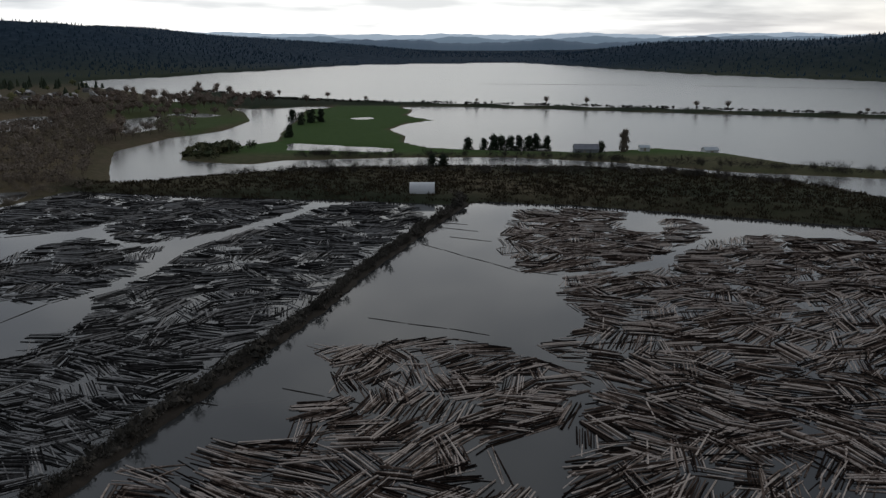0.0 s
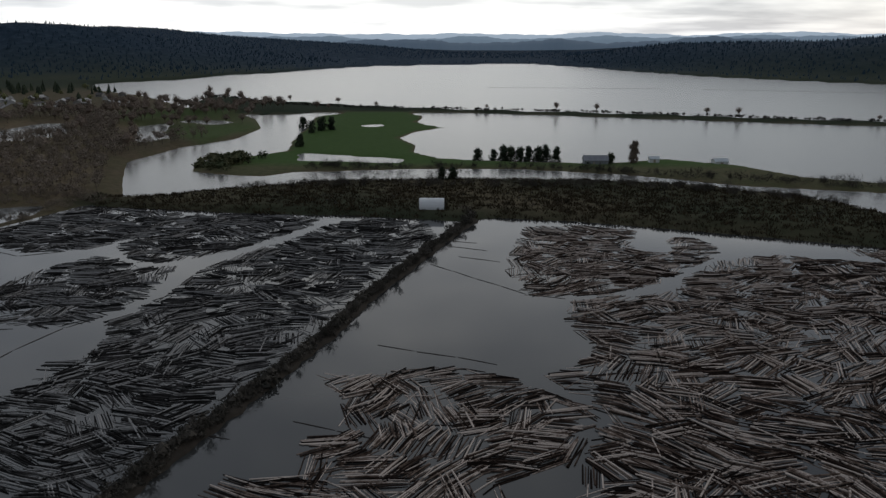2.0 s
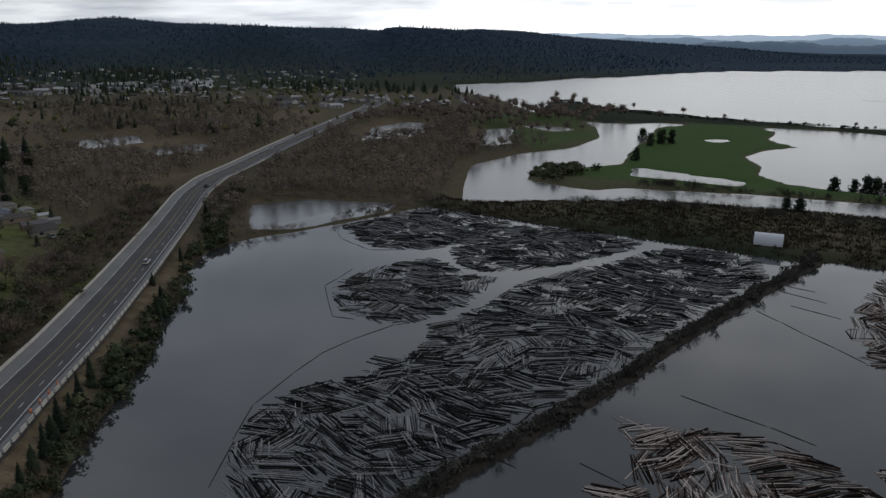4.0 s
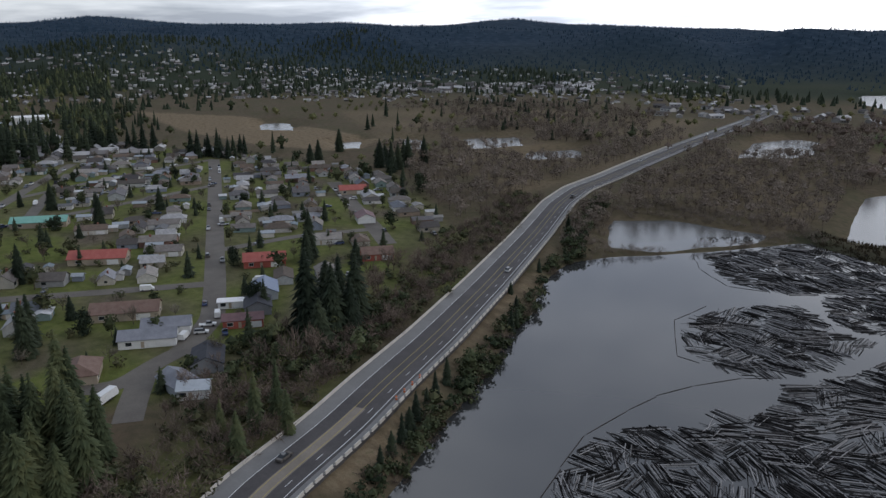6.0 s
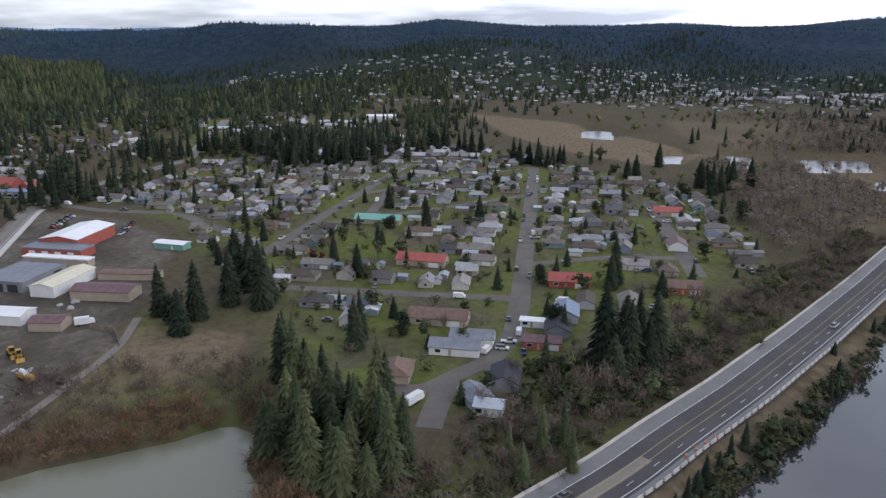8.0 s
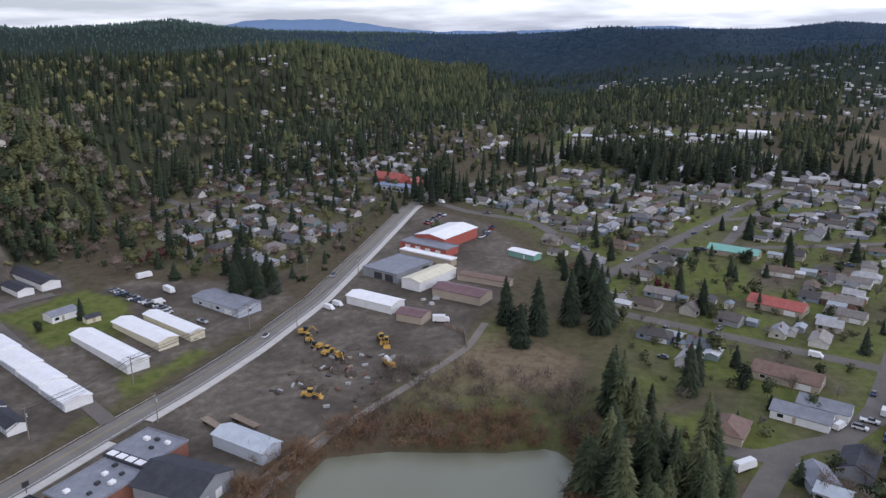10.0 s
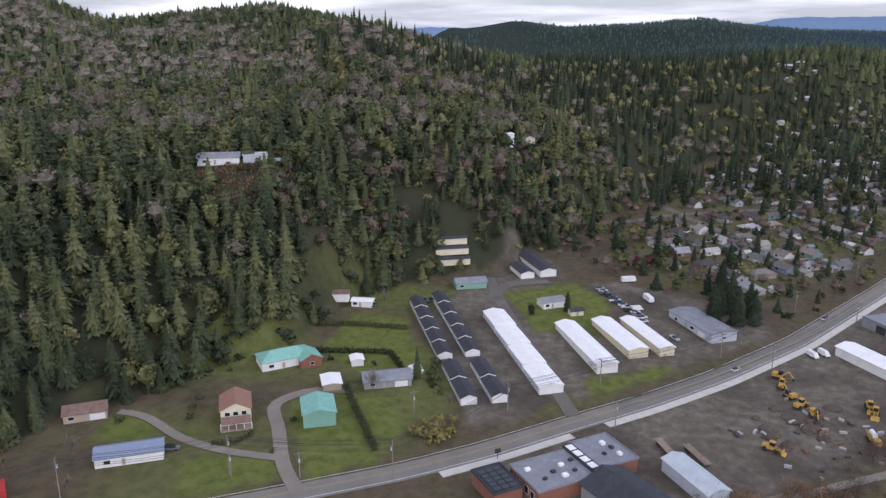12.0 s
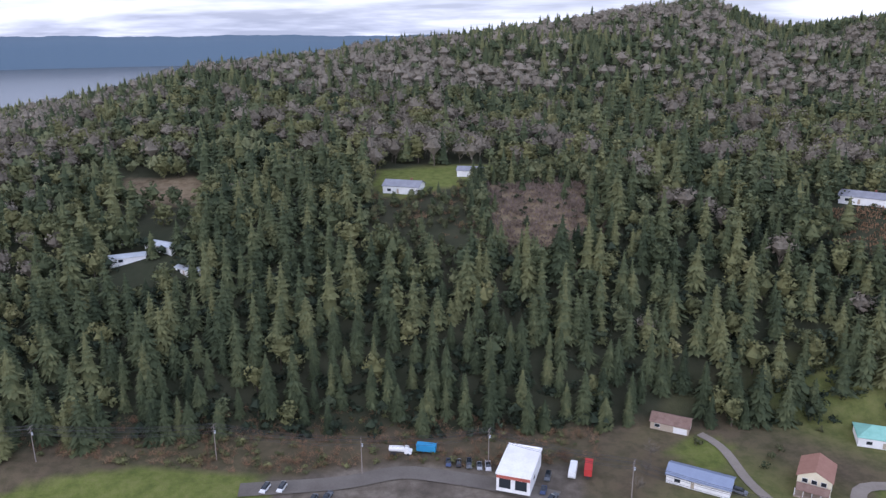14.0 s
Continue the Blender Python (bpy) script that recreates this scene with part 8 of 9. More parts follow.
def far_house_arrays():
    L, W, h, rise, o = 15, 10, 3.8, 2.4, 0.5
    wall = [(sx * L / 2, sy * W / 2, z) for z in (-2, h) for sx, sy in ((-1, -1), (1, -1), (1, 1), (-1, 1))] + [(-L / 2, 0, h + rise), (L / 2, 0, h + rise)]
    wf = [(0, 1, 5), (0, 5, 4), (1, 2, 6), (1, 6, 5), (2, 3, 7), (2, 7, 6), (3, 0, 4), (3, 4, 7), (4, 8, 7), (5, 6, 9)]
    x, y, z = L / 2 + o, W / 2 + o, h - 0.2
    roof = [(-x, -y, z), (x, -y, z), (x, 0, h + rise + 0.1), (-x, 0, h + rise + 0.1), (x, y, z), (-x, y, z), (-x, -y, z + 0.25), (x, -y, z + 0.25), (x, 0, h + rise + 0.35), (-x, 0, h + rise + 0.35), (x, y, z + 0.25), (-x, y, z + 0.25)]
    rf = [(6, 7, 8), (6, 8, 9), (9, 8, 10), (9, 10, 11), (0, 1, 7), (0, 7, 6), (4, 5, 11), (4, 11, 10), (1, 2, 8), (1, 8, 7), (2, 4, 10), (2, 10, 8), (3, 0, 6), (3, 6, 9), (5, 3, 9), (5, 9, 11)]
    win, nf = [], []
    for side in (-1, 1):
        for cx in (-4.5, 0, 4.5):
            k = len(win)
            win += [(cx - 1.1, side * (W / 2 + 0.06), 1), (cx + 1.1, side * (W / 2 + 0.06), 1), (cx + 1.1, side * (W / 2 + 0.06), 2.5), (cx - 1.1, side * (W / 2 + 0.06), 2.5)]
            nf += [(k, k + 1, k + 2), (k, k + 2, k + 3)]
    return [np.array(q, float) for q in (wall, roof, win)], [np.array(q) for q in (wf, rf, nf)]


mat("far_wall", [(0.14, 0.125, 0.11), (0.27, 0.26, 0.24), (0.55, 0.545, 0.53)], 0.01, 0.8, bump=0, island=1.0, world_space=True)
mat("far_roof", [(0.07, 0.063, 0.06), (0.125, 0.113, 0.105), (0.2, 0.186, 0.176), (0.4, 0.39, 0.38)], 0.01, 0.8, bump=0, island=1.0, world_space=True)


def far_town(spots, label):
    hv, hf = far_house_arrays()
    V, F, I, o = [], [], [], 0
    level = land(np.array([q[0] for q in spots]), np.array([q[1] for q in spots]))
    for z, (x, y, s, *turn) in zip(level, spots):
        a = radians(turn[0]) if turn else rng.random() * math.pi
        sx = s * rng.uniform(0.7, 1.5)
        for k in range(3):
            v = hv[k]
            V.append(np.stack([(v[:, 0] * math.cos(a) * sx - v[:, 1] * math.sin(a) * s) + x, (v[:, 0] * math.sin(a) * sx + v[:, 1] * math.cos(a) * s) + y, v[:, 2] * s + z], -1))
            F.append(hf[k] + o)
            I.append(np.full(len(hf[k]), k))
            o += len(v)
    tagged(new("far_houses", mesh_np("far_houses", np.concatenate(V), np.concatenate(F), ["far_wall", "far_roof", "glass"], np.concatenate(I))), label, "houses", kind="stuff")


def ring_spots(n, a0, a1, r0, r1, s):
    a, r = np.radians(rng.uniform(a0, a1, n)), rng.uniform(r0, r1, n)
    return [(-math.sin(q) * k, math.cos(q) * k, s * rng.uniform(0.8, 1.2)) for q, k in zip(a, r)]


far_town([(x, y, rng.uniform(0.7, 0.9), a) for x, y, a in OUTER] + [(x + rng.uniform(-9, 9), y + rng.uniform(-9, 9), rng.uniform(0.3, 0.45), a) for x, y, a in OUTER[::2]], "small houses and sheds with shingle roofs at the edge of town")
far_town(ring_spots(620, 58, 92, 1150, 1750, 0.5), "far pale houses among dark trees on a knoll")
far_town(ring_spots(420, 32, 66, 1080, 1700, 0.5), "far pale houses and sheds of a distant town")
far_town(ring_spots(110, 42, 58, 1250, 1420, 0.95), "long pale roofs in the middle of a distant town")
far_town(ring_spots(170, 97, 117, 680, 1080, 0.6), "pale houses among firs at the end of the valley")
far_town(ring_spots(46, 23, 38, 930, 1080, 0.75), "low pale roofs beyond the river")
far_town(ring_spots(14, 104, 112, 1700, 2000, 1.0), "far farm buildings in the valley")
for x, y in ((-300, -322), (-338, -322), (-352, -308), (-385, -352), (-310, -345), (-440, -360)):
    place(MODELS[rng.integers(len(MODELS))], x, y, rng.uniform(0, 180))
# farm on the flooded field and the hoop shed on the bank
building("farmhouse", "dark farmhouse beside the flooded field", "farmhouse", 91, 489, 0, 15, 8, 3.2, 2.6, "wall_grey", "roof_grey", holes=usual_holes(17, 9, False))
building("barn", "small white barn beside the flooded field", "barn", 172, 494, 10, 9, 6, 2.8, 1.5, "wall_white", "roof_tin", holes=[("door", "f", 0, 2, 2.1, 0.1, "wall_tan")])
building("barn", "small pale outbuilding beside the farmhouse", "barn", 129, 492, 0, 6, 5, 2.4, 1.2, "wall_white", "roof_tin", holes=[("door", "f", 0, 1.4, 2, 0.1, "wall_tan")])
hoop = thing("hoop_shed", pose(-9.6, 348.5, 2.25), "white fabric hoop shed on the earth bank", "shed")
bm = bmesh.new()
arc = [(4.2 * math.cos(a), 4.6 * math.sin(a)) for a in np.linspace(0, math.pi, 13)]
ends = [[bm.verts.new((x, c, s)) for c, s in arc] for x in (-5.7, 5.7)]
for i in range(12):
    bm.faces.new((ends[0][i], ends[0][i + 1], ends[1][i + 1], ends[1][i]))
bm.faces.new(ends[0])
part("cover", bm, "fabric_white", hoop)
for k in range(6):
    bm = bmesh.new()
    for (c, s), (c2, s2) in zip(arc[:-1], arc[1:]):
        tube_bm(bm, (-5.7 + k * 2.28, c * 1.01, s * 1.01), (-5.7 + k * 2.28, c2 * 1.01, s2 * 1.01), 0.05, 0.05, 4)
    part("hoop", bm, "fabric_white", hoop)
part("end_wall", boxes((5.45, 5.55, -3.6, 3.6, 0, 2.6)), "dark_metal_or_shade", hoop)
pen = thing("metal_pen", pose(2.6, 346, 2.25), "low metal pen beside the hoop shed", "fence")
for i in range(5):
    part("post", boxes((i * 1.4, i * 1.4 + 0.1, 0, 0.1, 0, 1.6)), "pole_wood", pen)
for z in (0.5, 1.0, 1.5):
    part("rail", boxes((0, 5.7, -0.05, 0.0, z, z + 0.08)), "pole_wood", pen)

# ---- distant mountains: ridges far behind the rest, haze put in as pale blue glow ----
def ridge(name, dist, a0, a1, heights, glow, color, rough=1.0):
    """A long ridge line as a thick bank at one distance; heights: (bearing, metres); glow: emission that imitates haze.
    """
    at = np.linspace(a0, a1, 500)
    h = np.interp(at, [p[0] for p in heights], [p[1] for p in heights]) + rough * (4 * np.sin(at * 0.5 + dist) + 3.2 * np.sin(at * 1.3 + 1 + dist) + 2.0 * np.sin(at * 2.9 + dist) + 1.2 * np.sin(at * 6.7 + 2 * dist) + 0.7 * np.sin(at * 15.1))
    rows = []
    for k, (back, s) in enumerate(((-140, 0.0), (-60, 0.62), (0, 1.0), (90, 0.5))):
        q = np.radians(at)
        rows.append(np.stack([-np.sin(q) * (dist + back), np.cos(q) * (dist + back), h * s - (6 if s == 0 else 0)], -1))
    v, n = np.concatenate(rows), len(at)
    i = np.arange(n - 1)
    q = np.concatenate([np.stack([k * n + i, (k + 1) * n + i, (k + 1) * n + i + 1, k * n + i + 1], -1) for k in range(3)])
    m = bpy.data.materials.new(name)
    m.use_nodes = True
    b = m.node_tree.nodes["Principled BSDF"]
    # pale blue base and emission imitate the haze in front of the ridge
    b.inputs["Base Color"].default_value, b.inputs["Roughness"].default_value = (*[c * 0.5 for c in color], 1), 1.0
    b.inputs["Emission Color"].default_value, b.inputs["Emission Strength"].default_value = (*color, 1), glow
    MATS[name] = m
    tagged(new(name, mesh_np(name, v, q, [name], smooth=True)), "mountain ridge on the horizon, glowing pale blue in place of haze", "mountains", kind="structure")


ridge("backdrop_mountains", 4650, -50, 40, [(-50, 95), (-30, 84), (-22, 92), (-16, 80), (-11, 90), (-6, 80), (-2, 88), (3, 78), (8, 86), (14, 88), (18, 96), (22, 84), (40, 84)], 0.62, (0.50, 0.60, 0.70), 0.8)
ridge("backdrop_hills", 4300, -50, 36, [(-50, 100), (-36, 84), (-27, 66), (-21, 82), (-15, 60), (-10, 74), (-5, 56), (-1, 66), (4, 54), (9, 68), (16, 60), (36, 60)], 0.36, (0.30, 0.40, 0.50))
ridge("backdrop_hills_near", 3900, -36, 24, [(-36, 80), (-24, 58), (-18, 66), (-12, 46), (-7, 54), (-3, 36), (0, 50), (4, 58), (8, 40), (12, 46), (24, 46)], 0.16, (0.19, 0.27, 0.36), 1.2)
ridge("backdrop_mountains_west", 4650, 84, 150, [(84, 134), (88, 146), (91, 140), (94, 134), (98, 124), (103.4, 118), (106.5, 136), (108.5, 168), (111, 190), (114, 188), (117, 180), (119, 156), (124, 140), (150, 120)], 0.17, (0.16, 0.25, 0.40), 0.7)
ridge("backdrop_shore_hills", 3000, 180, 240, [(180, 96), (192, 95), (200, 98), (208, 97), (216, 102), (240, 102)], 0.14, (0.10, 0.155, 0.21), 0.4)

# ---- cars and other vehicles ----
def wheel_bm(r=0.34, w=0.22):
    bm = bmesh.new()
    tube_bm(bm, (0, -w / 2, 0), (0, w / 2, 0), r, r, 12)
    return bm


def hull(bm, outline, w, inset=0.12):
    """A side outline (x, z) drawn out across w with the upper edge drawn in."""
    top = max(z for _, z in outline)
    sides = []
    for s in (-1, 1):
        sides.append([bm.verts.new((x, s * (w / 2 - inset * (z / top) ** 2), z)) for x, z in outline])
    n = len(outline)
    for i in range(n):
        j = (i + 1) % n
        bm.faces.new((sides[0][i], sides[0][j], sides[1][j], sides[1][i]))
    bm.faces.new(sides[0][::-1]), bm.faces.new(sides[1])


def vehicle(name, label, outline, cab, L, w, paint, category="car", wheels=((-1.35, 1.35)), r=0.34, cab_mat="glass"):
    t = thing(name, pose(-2000, 200 + 10 * len(FLEET), 0), label, category, "parked vehicles")
    bm = bmesh.new()
    hull(bm, outline, w)
    part("body", bm, paint, t)
    if cab:
        bm = bmesh.new()
        hull(bm, cab, w - 0.14, 0.2)
        part("cabin", bm, cab_mat, t)
        top = [p for p in cab if p[1] == max(q[1] for q in cab)]
        part("cabin_roof", boxes((min(p[0] for p in top) - 0.03, max(p[0] for p in top) + 0.03, -w / 2 + 0.28, w / 2 - 0.28, top[0][1], top[0][1] + 0.05)), paint, t)
    for x in wheels:
        for s in (-1, 1):
            part("wheel", wheel_bm(r), "dark_rubber", t, at=pose(x, s * (w / 2 - 0.1), r))
    FLEET.append(t)
    return t


FLEET = []
sedan = vehicle("car", "parked saloon car with dark windows", [(-2.25, 0.3), (2.2, 0.3), (2.25, 0.62), (1.2, 0.86), (-1.5, 0.92), (-2.2, 0.85)], [(-1.6, 0.88), (1.1, 0.84), (0.4, 1.4), (-0.95, 1.42)], 4.5, 1.8, "car_paint")
suv = vehicle("car", "parked estate car with dark windows", [(-2.3, 0.35), (2.3, 0.35), (2.35, 0.8), (1.3, 1.02), (-2.3, 1.08)], [(-2.25, 1.05), (1.25, 1.0), (0.6, 1.68), (-2.0, 1.72)], 4.6, 1.9, "car_paint")
pickup = vehicle("pickup_truck", "parked pickup truck with an open bed", [(-2.8, 0.45), (2.7, 0.45), (2.75, 0.95), (1.5, 1.12), (-0.6, 1.12), (-0.62, 0.8), (-2.65, 0.8), (-2.68, 1.1), (-2.8, 1.1)], [(-0.6, 1.1), (1.45, 1.1), (0.85, 1.78), (-0.45, 1.8)], 5.5, 1.95, "car_paint", "truck", (-1.75, 1.75), 0.4)
van = vehicle("van", "parked white delivery van", [(-2.6, 0.4), (2.5, 0.4), (2.55, 1.0), (1.9, 1.35), (1.4, 2.2), (-2.55, 2.25)], None, 5.1, 1.95, "wall_white", "van", (-1.6, 1.6), 0.36)
rv = vehicle("camper_trailer", "white camper trailer parked beside a house", [(-3.6, 0.5), (3.4, 0.5), (3.7, 1.2), (3.2, 2.8), (-3.4, 2.85), (-3.7, 2.2)], None, 7.4, 2.4, "wall_white", "camper", (-0.5, 0.6), 0.36)
box_truck = vehicle("box_truck", "white box truck in the yard", [(-3.6, 0.7), (1.6, 0.7), (1.6, 3.2), (-3.6, 3.2)], [(1.7, 0.7), (3.4, 0.7), (3.4, 1.5), (2.9, 2.3), (1.7, 2.35)], 7.2, 2.3, "wall_white", "truck", (-2.3, 2.5), 0.45, "wall_white")
placed = set()


def park(model, x, y, a, z=None):
    z = float(land(np.array([x]), np.array([y]))[0]) + 0.12 if z is None else z
    m = pose(x, y, z, 0, 0, a)
    if model not in placed:
        placed.add(model)
        model.matrix_world = m
        return model
    return copy_thing(model, m)


everyday = [sedan, sedan, suv, suv, pickup, pickup, van]
# along the streets, in drives and in the lots
for line, half in STREETS[:13]:
    q = np.array(line, float)
    for i in range(len(q) - 1):
        d = q[i + 1] - q[i]
        ln = np.hypot(*d)
        for k in range(int(ln / 26)):
            s, side = rng.random(), rng.choice([-1, 1])
            n = np.array([d[1], -d[0]]) / ln
            c = q[i] + d * s + n * side * (half - 1.1)
            park(everyday[rng.integers(7)], c[0], c[1], math.degrees(math.atan2(d[1], d[0])) + rng.choice([0, 180]))
for x, y, a in homes[:]:
    if x > -520 and rng.random() < 0.5:
        park(everyday[rng.integers(7)], x + 9.5 * math.cos(radians(a + 90)), y + 9.5 * math.sin(radians(a + 90)), a + 90 + rng.normal(0, 8))
for i in range(14):
    park([sedan, suv, pickup][i % 3], -268 - i * 1.2 + rng.normal(0, 0.4), -176 - i * 2.9, 150 + rng.normal(0, 4))
for i in range(9):
    park([sedan, suv, pickup][i % 3], -448 - i * 3.2, -110 + i * 0.5, 70 + rng.normal(0, 4))
for i in range(7):
    park([pickup, sedan, suv][i % 3], -424 - i * 4, -70 + rng.normal(0, 1), 160)
for m, x, y, a in ((suv, 76, -193, 82), (suv, 71, -194, 84), (sedan, 60, -190, 84), (pickup, 56, -191, 80), (sedan, 21, -213, 95), (sedan, 17.6, -213, 95), (suv, 14.2, -212.6, 95), (sedan, 10.8, -212, 95), (pickup, 8, -212, 95), (pickup, -12, -197, 60), (suv, -11, -208, 80), (sedan, -9.5, -201, 80), (rv, -19, -211, 80), (rv, -197.7, 45, 130), (van, -241, 92, 157), (pickup, -234, 86, 66), (suv, -229, 82, 66),
                   (pickup, -224, 88, 160), (pickup, -248, 108, 66), (sedan, -246, -152, 68), (van, -276, -186, 150), (rv, -290, -190, 60), (pickup, -262, -157, 68), (suv, -69, -205, 150), (sedan, -184, -262, 20), (pickup, -205, -252, 150), (suv, -209, -250, 150), (van, -296, -111, 65), (van, -291, -113, 65), (box_truck, -287, -62, 100), (box_truck, -330, -70, 70), (rv, -304, -212, 150), (rv, -318, -160, 66), (sedan, -256, -126, 180), (suv, -335, -128.5, 4)):
    park(m, x, y, a)
for m, y in ((sedan, 70), (suv, 205), (pickup, 330), (sedan, 470), (van, 640)):
    i = int(np.abs(hpts[:, 1] - y).argmin())
    x, y = hpts[i] - hright[i] * (2.6 if m in (sedan, van) else -3.9)
    park(m, x, y, math.degrees(math.atan2(hright[i][1], hright[i][0])) + 90, 4.52)
# tanker, blue trailer and red truck at the garage
tank_truck = thing("tanker_truck", pose(37, -213.5, 7.4, 0, 0, 178), "white tanker truck parked below the woods", "truck")
bm = bmesh.new()
tube_bm(bm, (-3.6, 0, 1.9), (1.4, 0, 1.9), 1.0, 1.0, 14)
part("tank", bm, "wall_white", tank_truck)
part("chassis", boxes((-3.7, 3.6, -0.5, 0.5, 0.6, 0.95)), "dark_metal_or_shade", tank_truck)
bm = bmesh.new()
hull(bm, [(1.6, 0.7), (3.9, 0.7), (3.9, 1.6), (3.0, 1.75), (2.7, 2.7), (1.6, 2.75)], 2.2)
part("cab", bm, "wall_white", tank_truck)
for x in (-2.8, -1.7, 2.9):
    for s in (-1, 1):
        part("wheel", wheel_bm(0.5, 0.3), "dark_rubber", tank_truck, at=pose(x, s * 0.95, 0.5))
mat("blue_paint", [(0.03, 0.22, 0.42), (0.05, 0.29, 0.5)], 1.0, 0.5, bump=0.05)
mat("red_paint", [(0.35, 0.03, 0.03), (0.45, 0.05, 0.04)], 1.0, 0.5, bump=0.05)
for x, y, a, m, L, label in ((29, -219, 175, "blue_paint", 6.5, "bright blue container trailer below the woods"), (-24, -212, 82, "red_paint", 7, "red cargo trailer beside the garage")):
    t = thing("cargo_trailer", pose(x, y, float(land(np.array([float(x)]), np.array([float(y)]))[0]) + 0.1, 0, 0, a), label, "trailer")
    part("box", boxes((-L / 2, L / 2, -1.2, 1.2, 0.8, 3.0), (-L / 2 - 0.05, L / 2 + 0.05, -1.25, 1.25, 3.0, 3.08)), m, t)
    part("chassis", boxes((-L / 2, L / 2 + 1.2, -0.4, 0.4, 0.55, 0.8)), "dark_metal_or_shade", t)
    for s in (-1, 1):
        part("wheel", wheel_bm(0.42, 0.26), "dark_rubber", t, at=pose(-0.8, s * 1.0, 0.42))


# ---- yard machines, trailers and heaps ----
def loader(x, y, a, label):
    t = thing("wheel_loader", pose(x, y, 4.12, 0, 0, a), label, "construction machine", "yard machines")
    bm = bmesh.new()
    hull(bm, [(-3.2, 0.9), (0.4, 0.9), (0.6, 1.9), (-1.0, 2.1), (-3.1, 1.9)], 2.0)
    part("engine_body", bm, "machine_yellow", t)
    part("cab", boxes((-0.9, 0.6, -0.7, 0.7, 1.9, 3.2)), "glass", t)
    part("cab_roof", boxes((-1.0, 0.7, -0.8, 0.8, 3.2, 3.35)), "machine_yellow", t)
    bm = bmesh.new()
    for s in (-0.5, 0.5):
        tube_bm(bm, (0.5, s, 1.6), (3.0, s, 0.9), 0.16, 0.14, 6)
    part("lift_arm", bm, "machine_yellow", t)
    bm = bmesh.new()
    hull(bm, [(2.9, 0.1), (4.1, 0.05), (3.3, 0.5), (3.1, 1.3), (2.8, 1.2)], 2.6, 0.0)
    part("bucket", bm, "machine_yellow", t)
    for wx in (-2.1, 1.3):
        for s in (-1, 1):
            part("wheel", wheel_bm(0.72, 0.5), "dark_rubber", t, at=pose(wx, s * 1.05, 0.72))


def digger(x, y, a, label):
    t = thing("excavator", pose(x, y, 4.12, 0, 0, a), label, "construction machine", "yard machines")
    for s in (-1, 1):
        bm = bmesh.new()
        hull(bm, [(-2.0, 0.3), (-1.7, 0.0), (1.7, 0.0), (2.0, 0.3), (1.7, 0.8), (-1.7, 0.8)], 0.55, 0.0)
        part("track", bm, "dark_rubber", t, at=pose(0, s * 1.15, 0))
    part("deck", boxes((-2.4, 1.2, -1.3, 1.3, 0.95, 1.3), (-2.4, -0.6, -1.25, 1.25, 1.3, 2.2)), "machine_yellow", t)
    part("cab", boxes((-0.5, 1.1, 0.2, 1.25, 1.3, 2.9)), "glass", t)
    bm = bmesh.new()
    tube_bm(bm, (0.8, -0.3, 1.4), (3.2, -0.3, 3.6), 0.3, 0.24, 6)
    part("boom", bm, "machine_yellow", t)
    bm = bmesh.new()
    tube_bm(bm, (3.2, -0.3, 3.6), (5.2, -0.3, 1.6), 0.24, 0.18, 6)
    part("stick", bm, "machine_yellow", t)
    part("bucket", boxes((4.8, 5.6, -0.8, 0.2, 0.7, 1.6)), "dark_metal_or_shade", t)


loader(-256, -108, 200, "yellow wheel loader parked in the dirt yard")
digger(-250, -102, 250, "yellow excavator parked in the dirt yard")
loader(-246, -96, 170, "yellow wheel loader parked in the dirt yard")
digger(-243, -90, 40, "yellow excavator parked in the dirt yard")
loader(-262, -80, 30, "yellow and rust loader in the middle of the yard")
loader(-259, -77, 20, "yellow and rust loader in the middle of the yard")
loader(-211, -88, 100, "small yellow loader beside a heap")
digger(-262, -112, 100, "yellow excavator near the road")
dump = thing("dump_truck", pose(-240, -70, 4.12, 0, 0, 40), "yellow dump truck with a white tank in the yard", "truck", "yard machines")
bm = bmesh.new()
hull(bm, [(-3.8, 1.1), (1.2, 1.1), (1.4, 2.3), (-3.9, 1.9)], 2.5)
part("tipper", bm, "machine_yellow", dump)
part("cab", boxes((1.6, 3.6, -1.1, 1.1, 0.8, 2.5)), "machine_yellow", dump)
bm = bmesh.new()
tube_bm(bm, (-2.8, 0, 2.7), (0.6, 0, 2.7), 0.8, 0.8, 12)
part("tank", bm, "wall_white", dump)
for x in (-2.6, -1.3, 2.6):
    for s in (-1, 1):
        part("wheel", wheel_bm(0.55, 0.4), "dark_rubber", dump, at=pose(x, s * 1.05, 0.55))
for x, y, a, L in ((-186, -109, 62, 12), (-190, -101, 66, 12), (-306, -36, 60, 12)):
    t = thing("flatbed_trailer", pose(x, y, 4.12, 0, 0, a), "rusty flatbed trailer parked in the yard", "trailer")
    part("deck", boxes((-L / 2, L / 2, -1.25, 1.25, 1.0, 1.25)), "timber", t)
    part("beam", boxes((-L / 2, L / 2, -0.5, 0.5, 0.7, 1.0)), "rust_metal", t)
    for wx in (-4, -2.8):
        for s in (-1, 1):
            part("wheel", wheel_bm(0.5, 0.3), "dark_rubber", t, at=pose(wx, s * 1.0, 0.5))


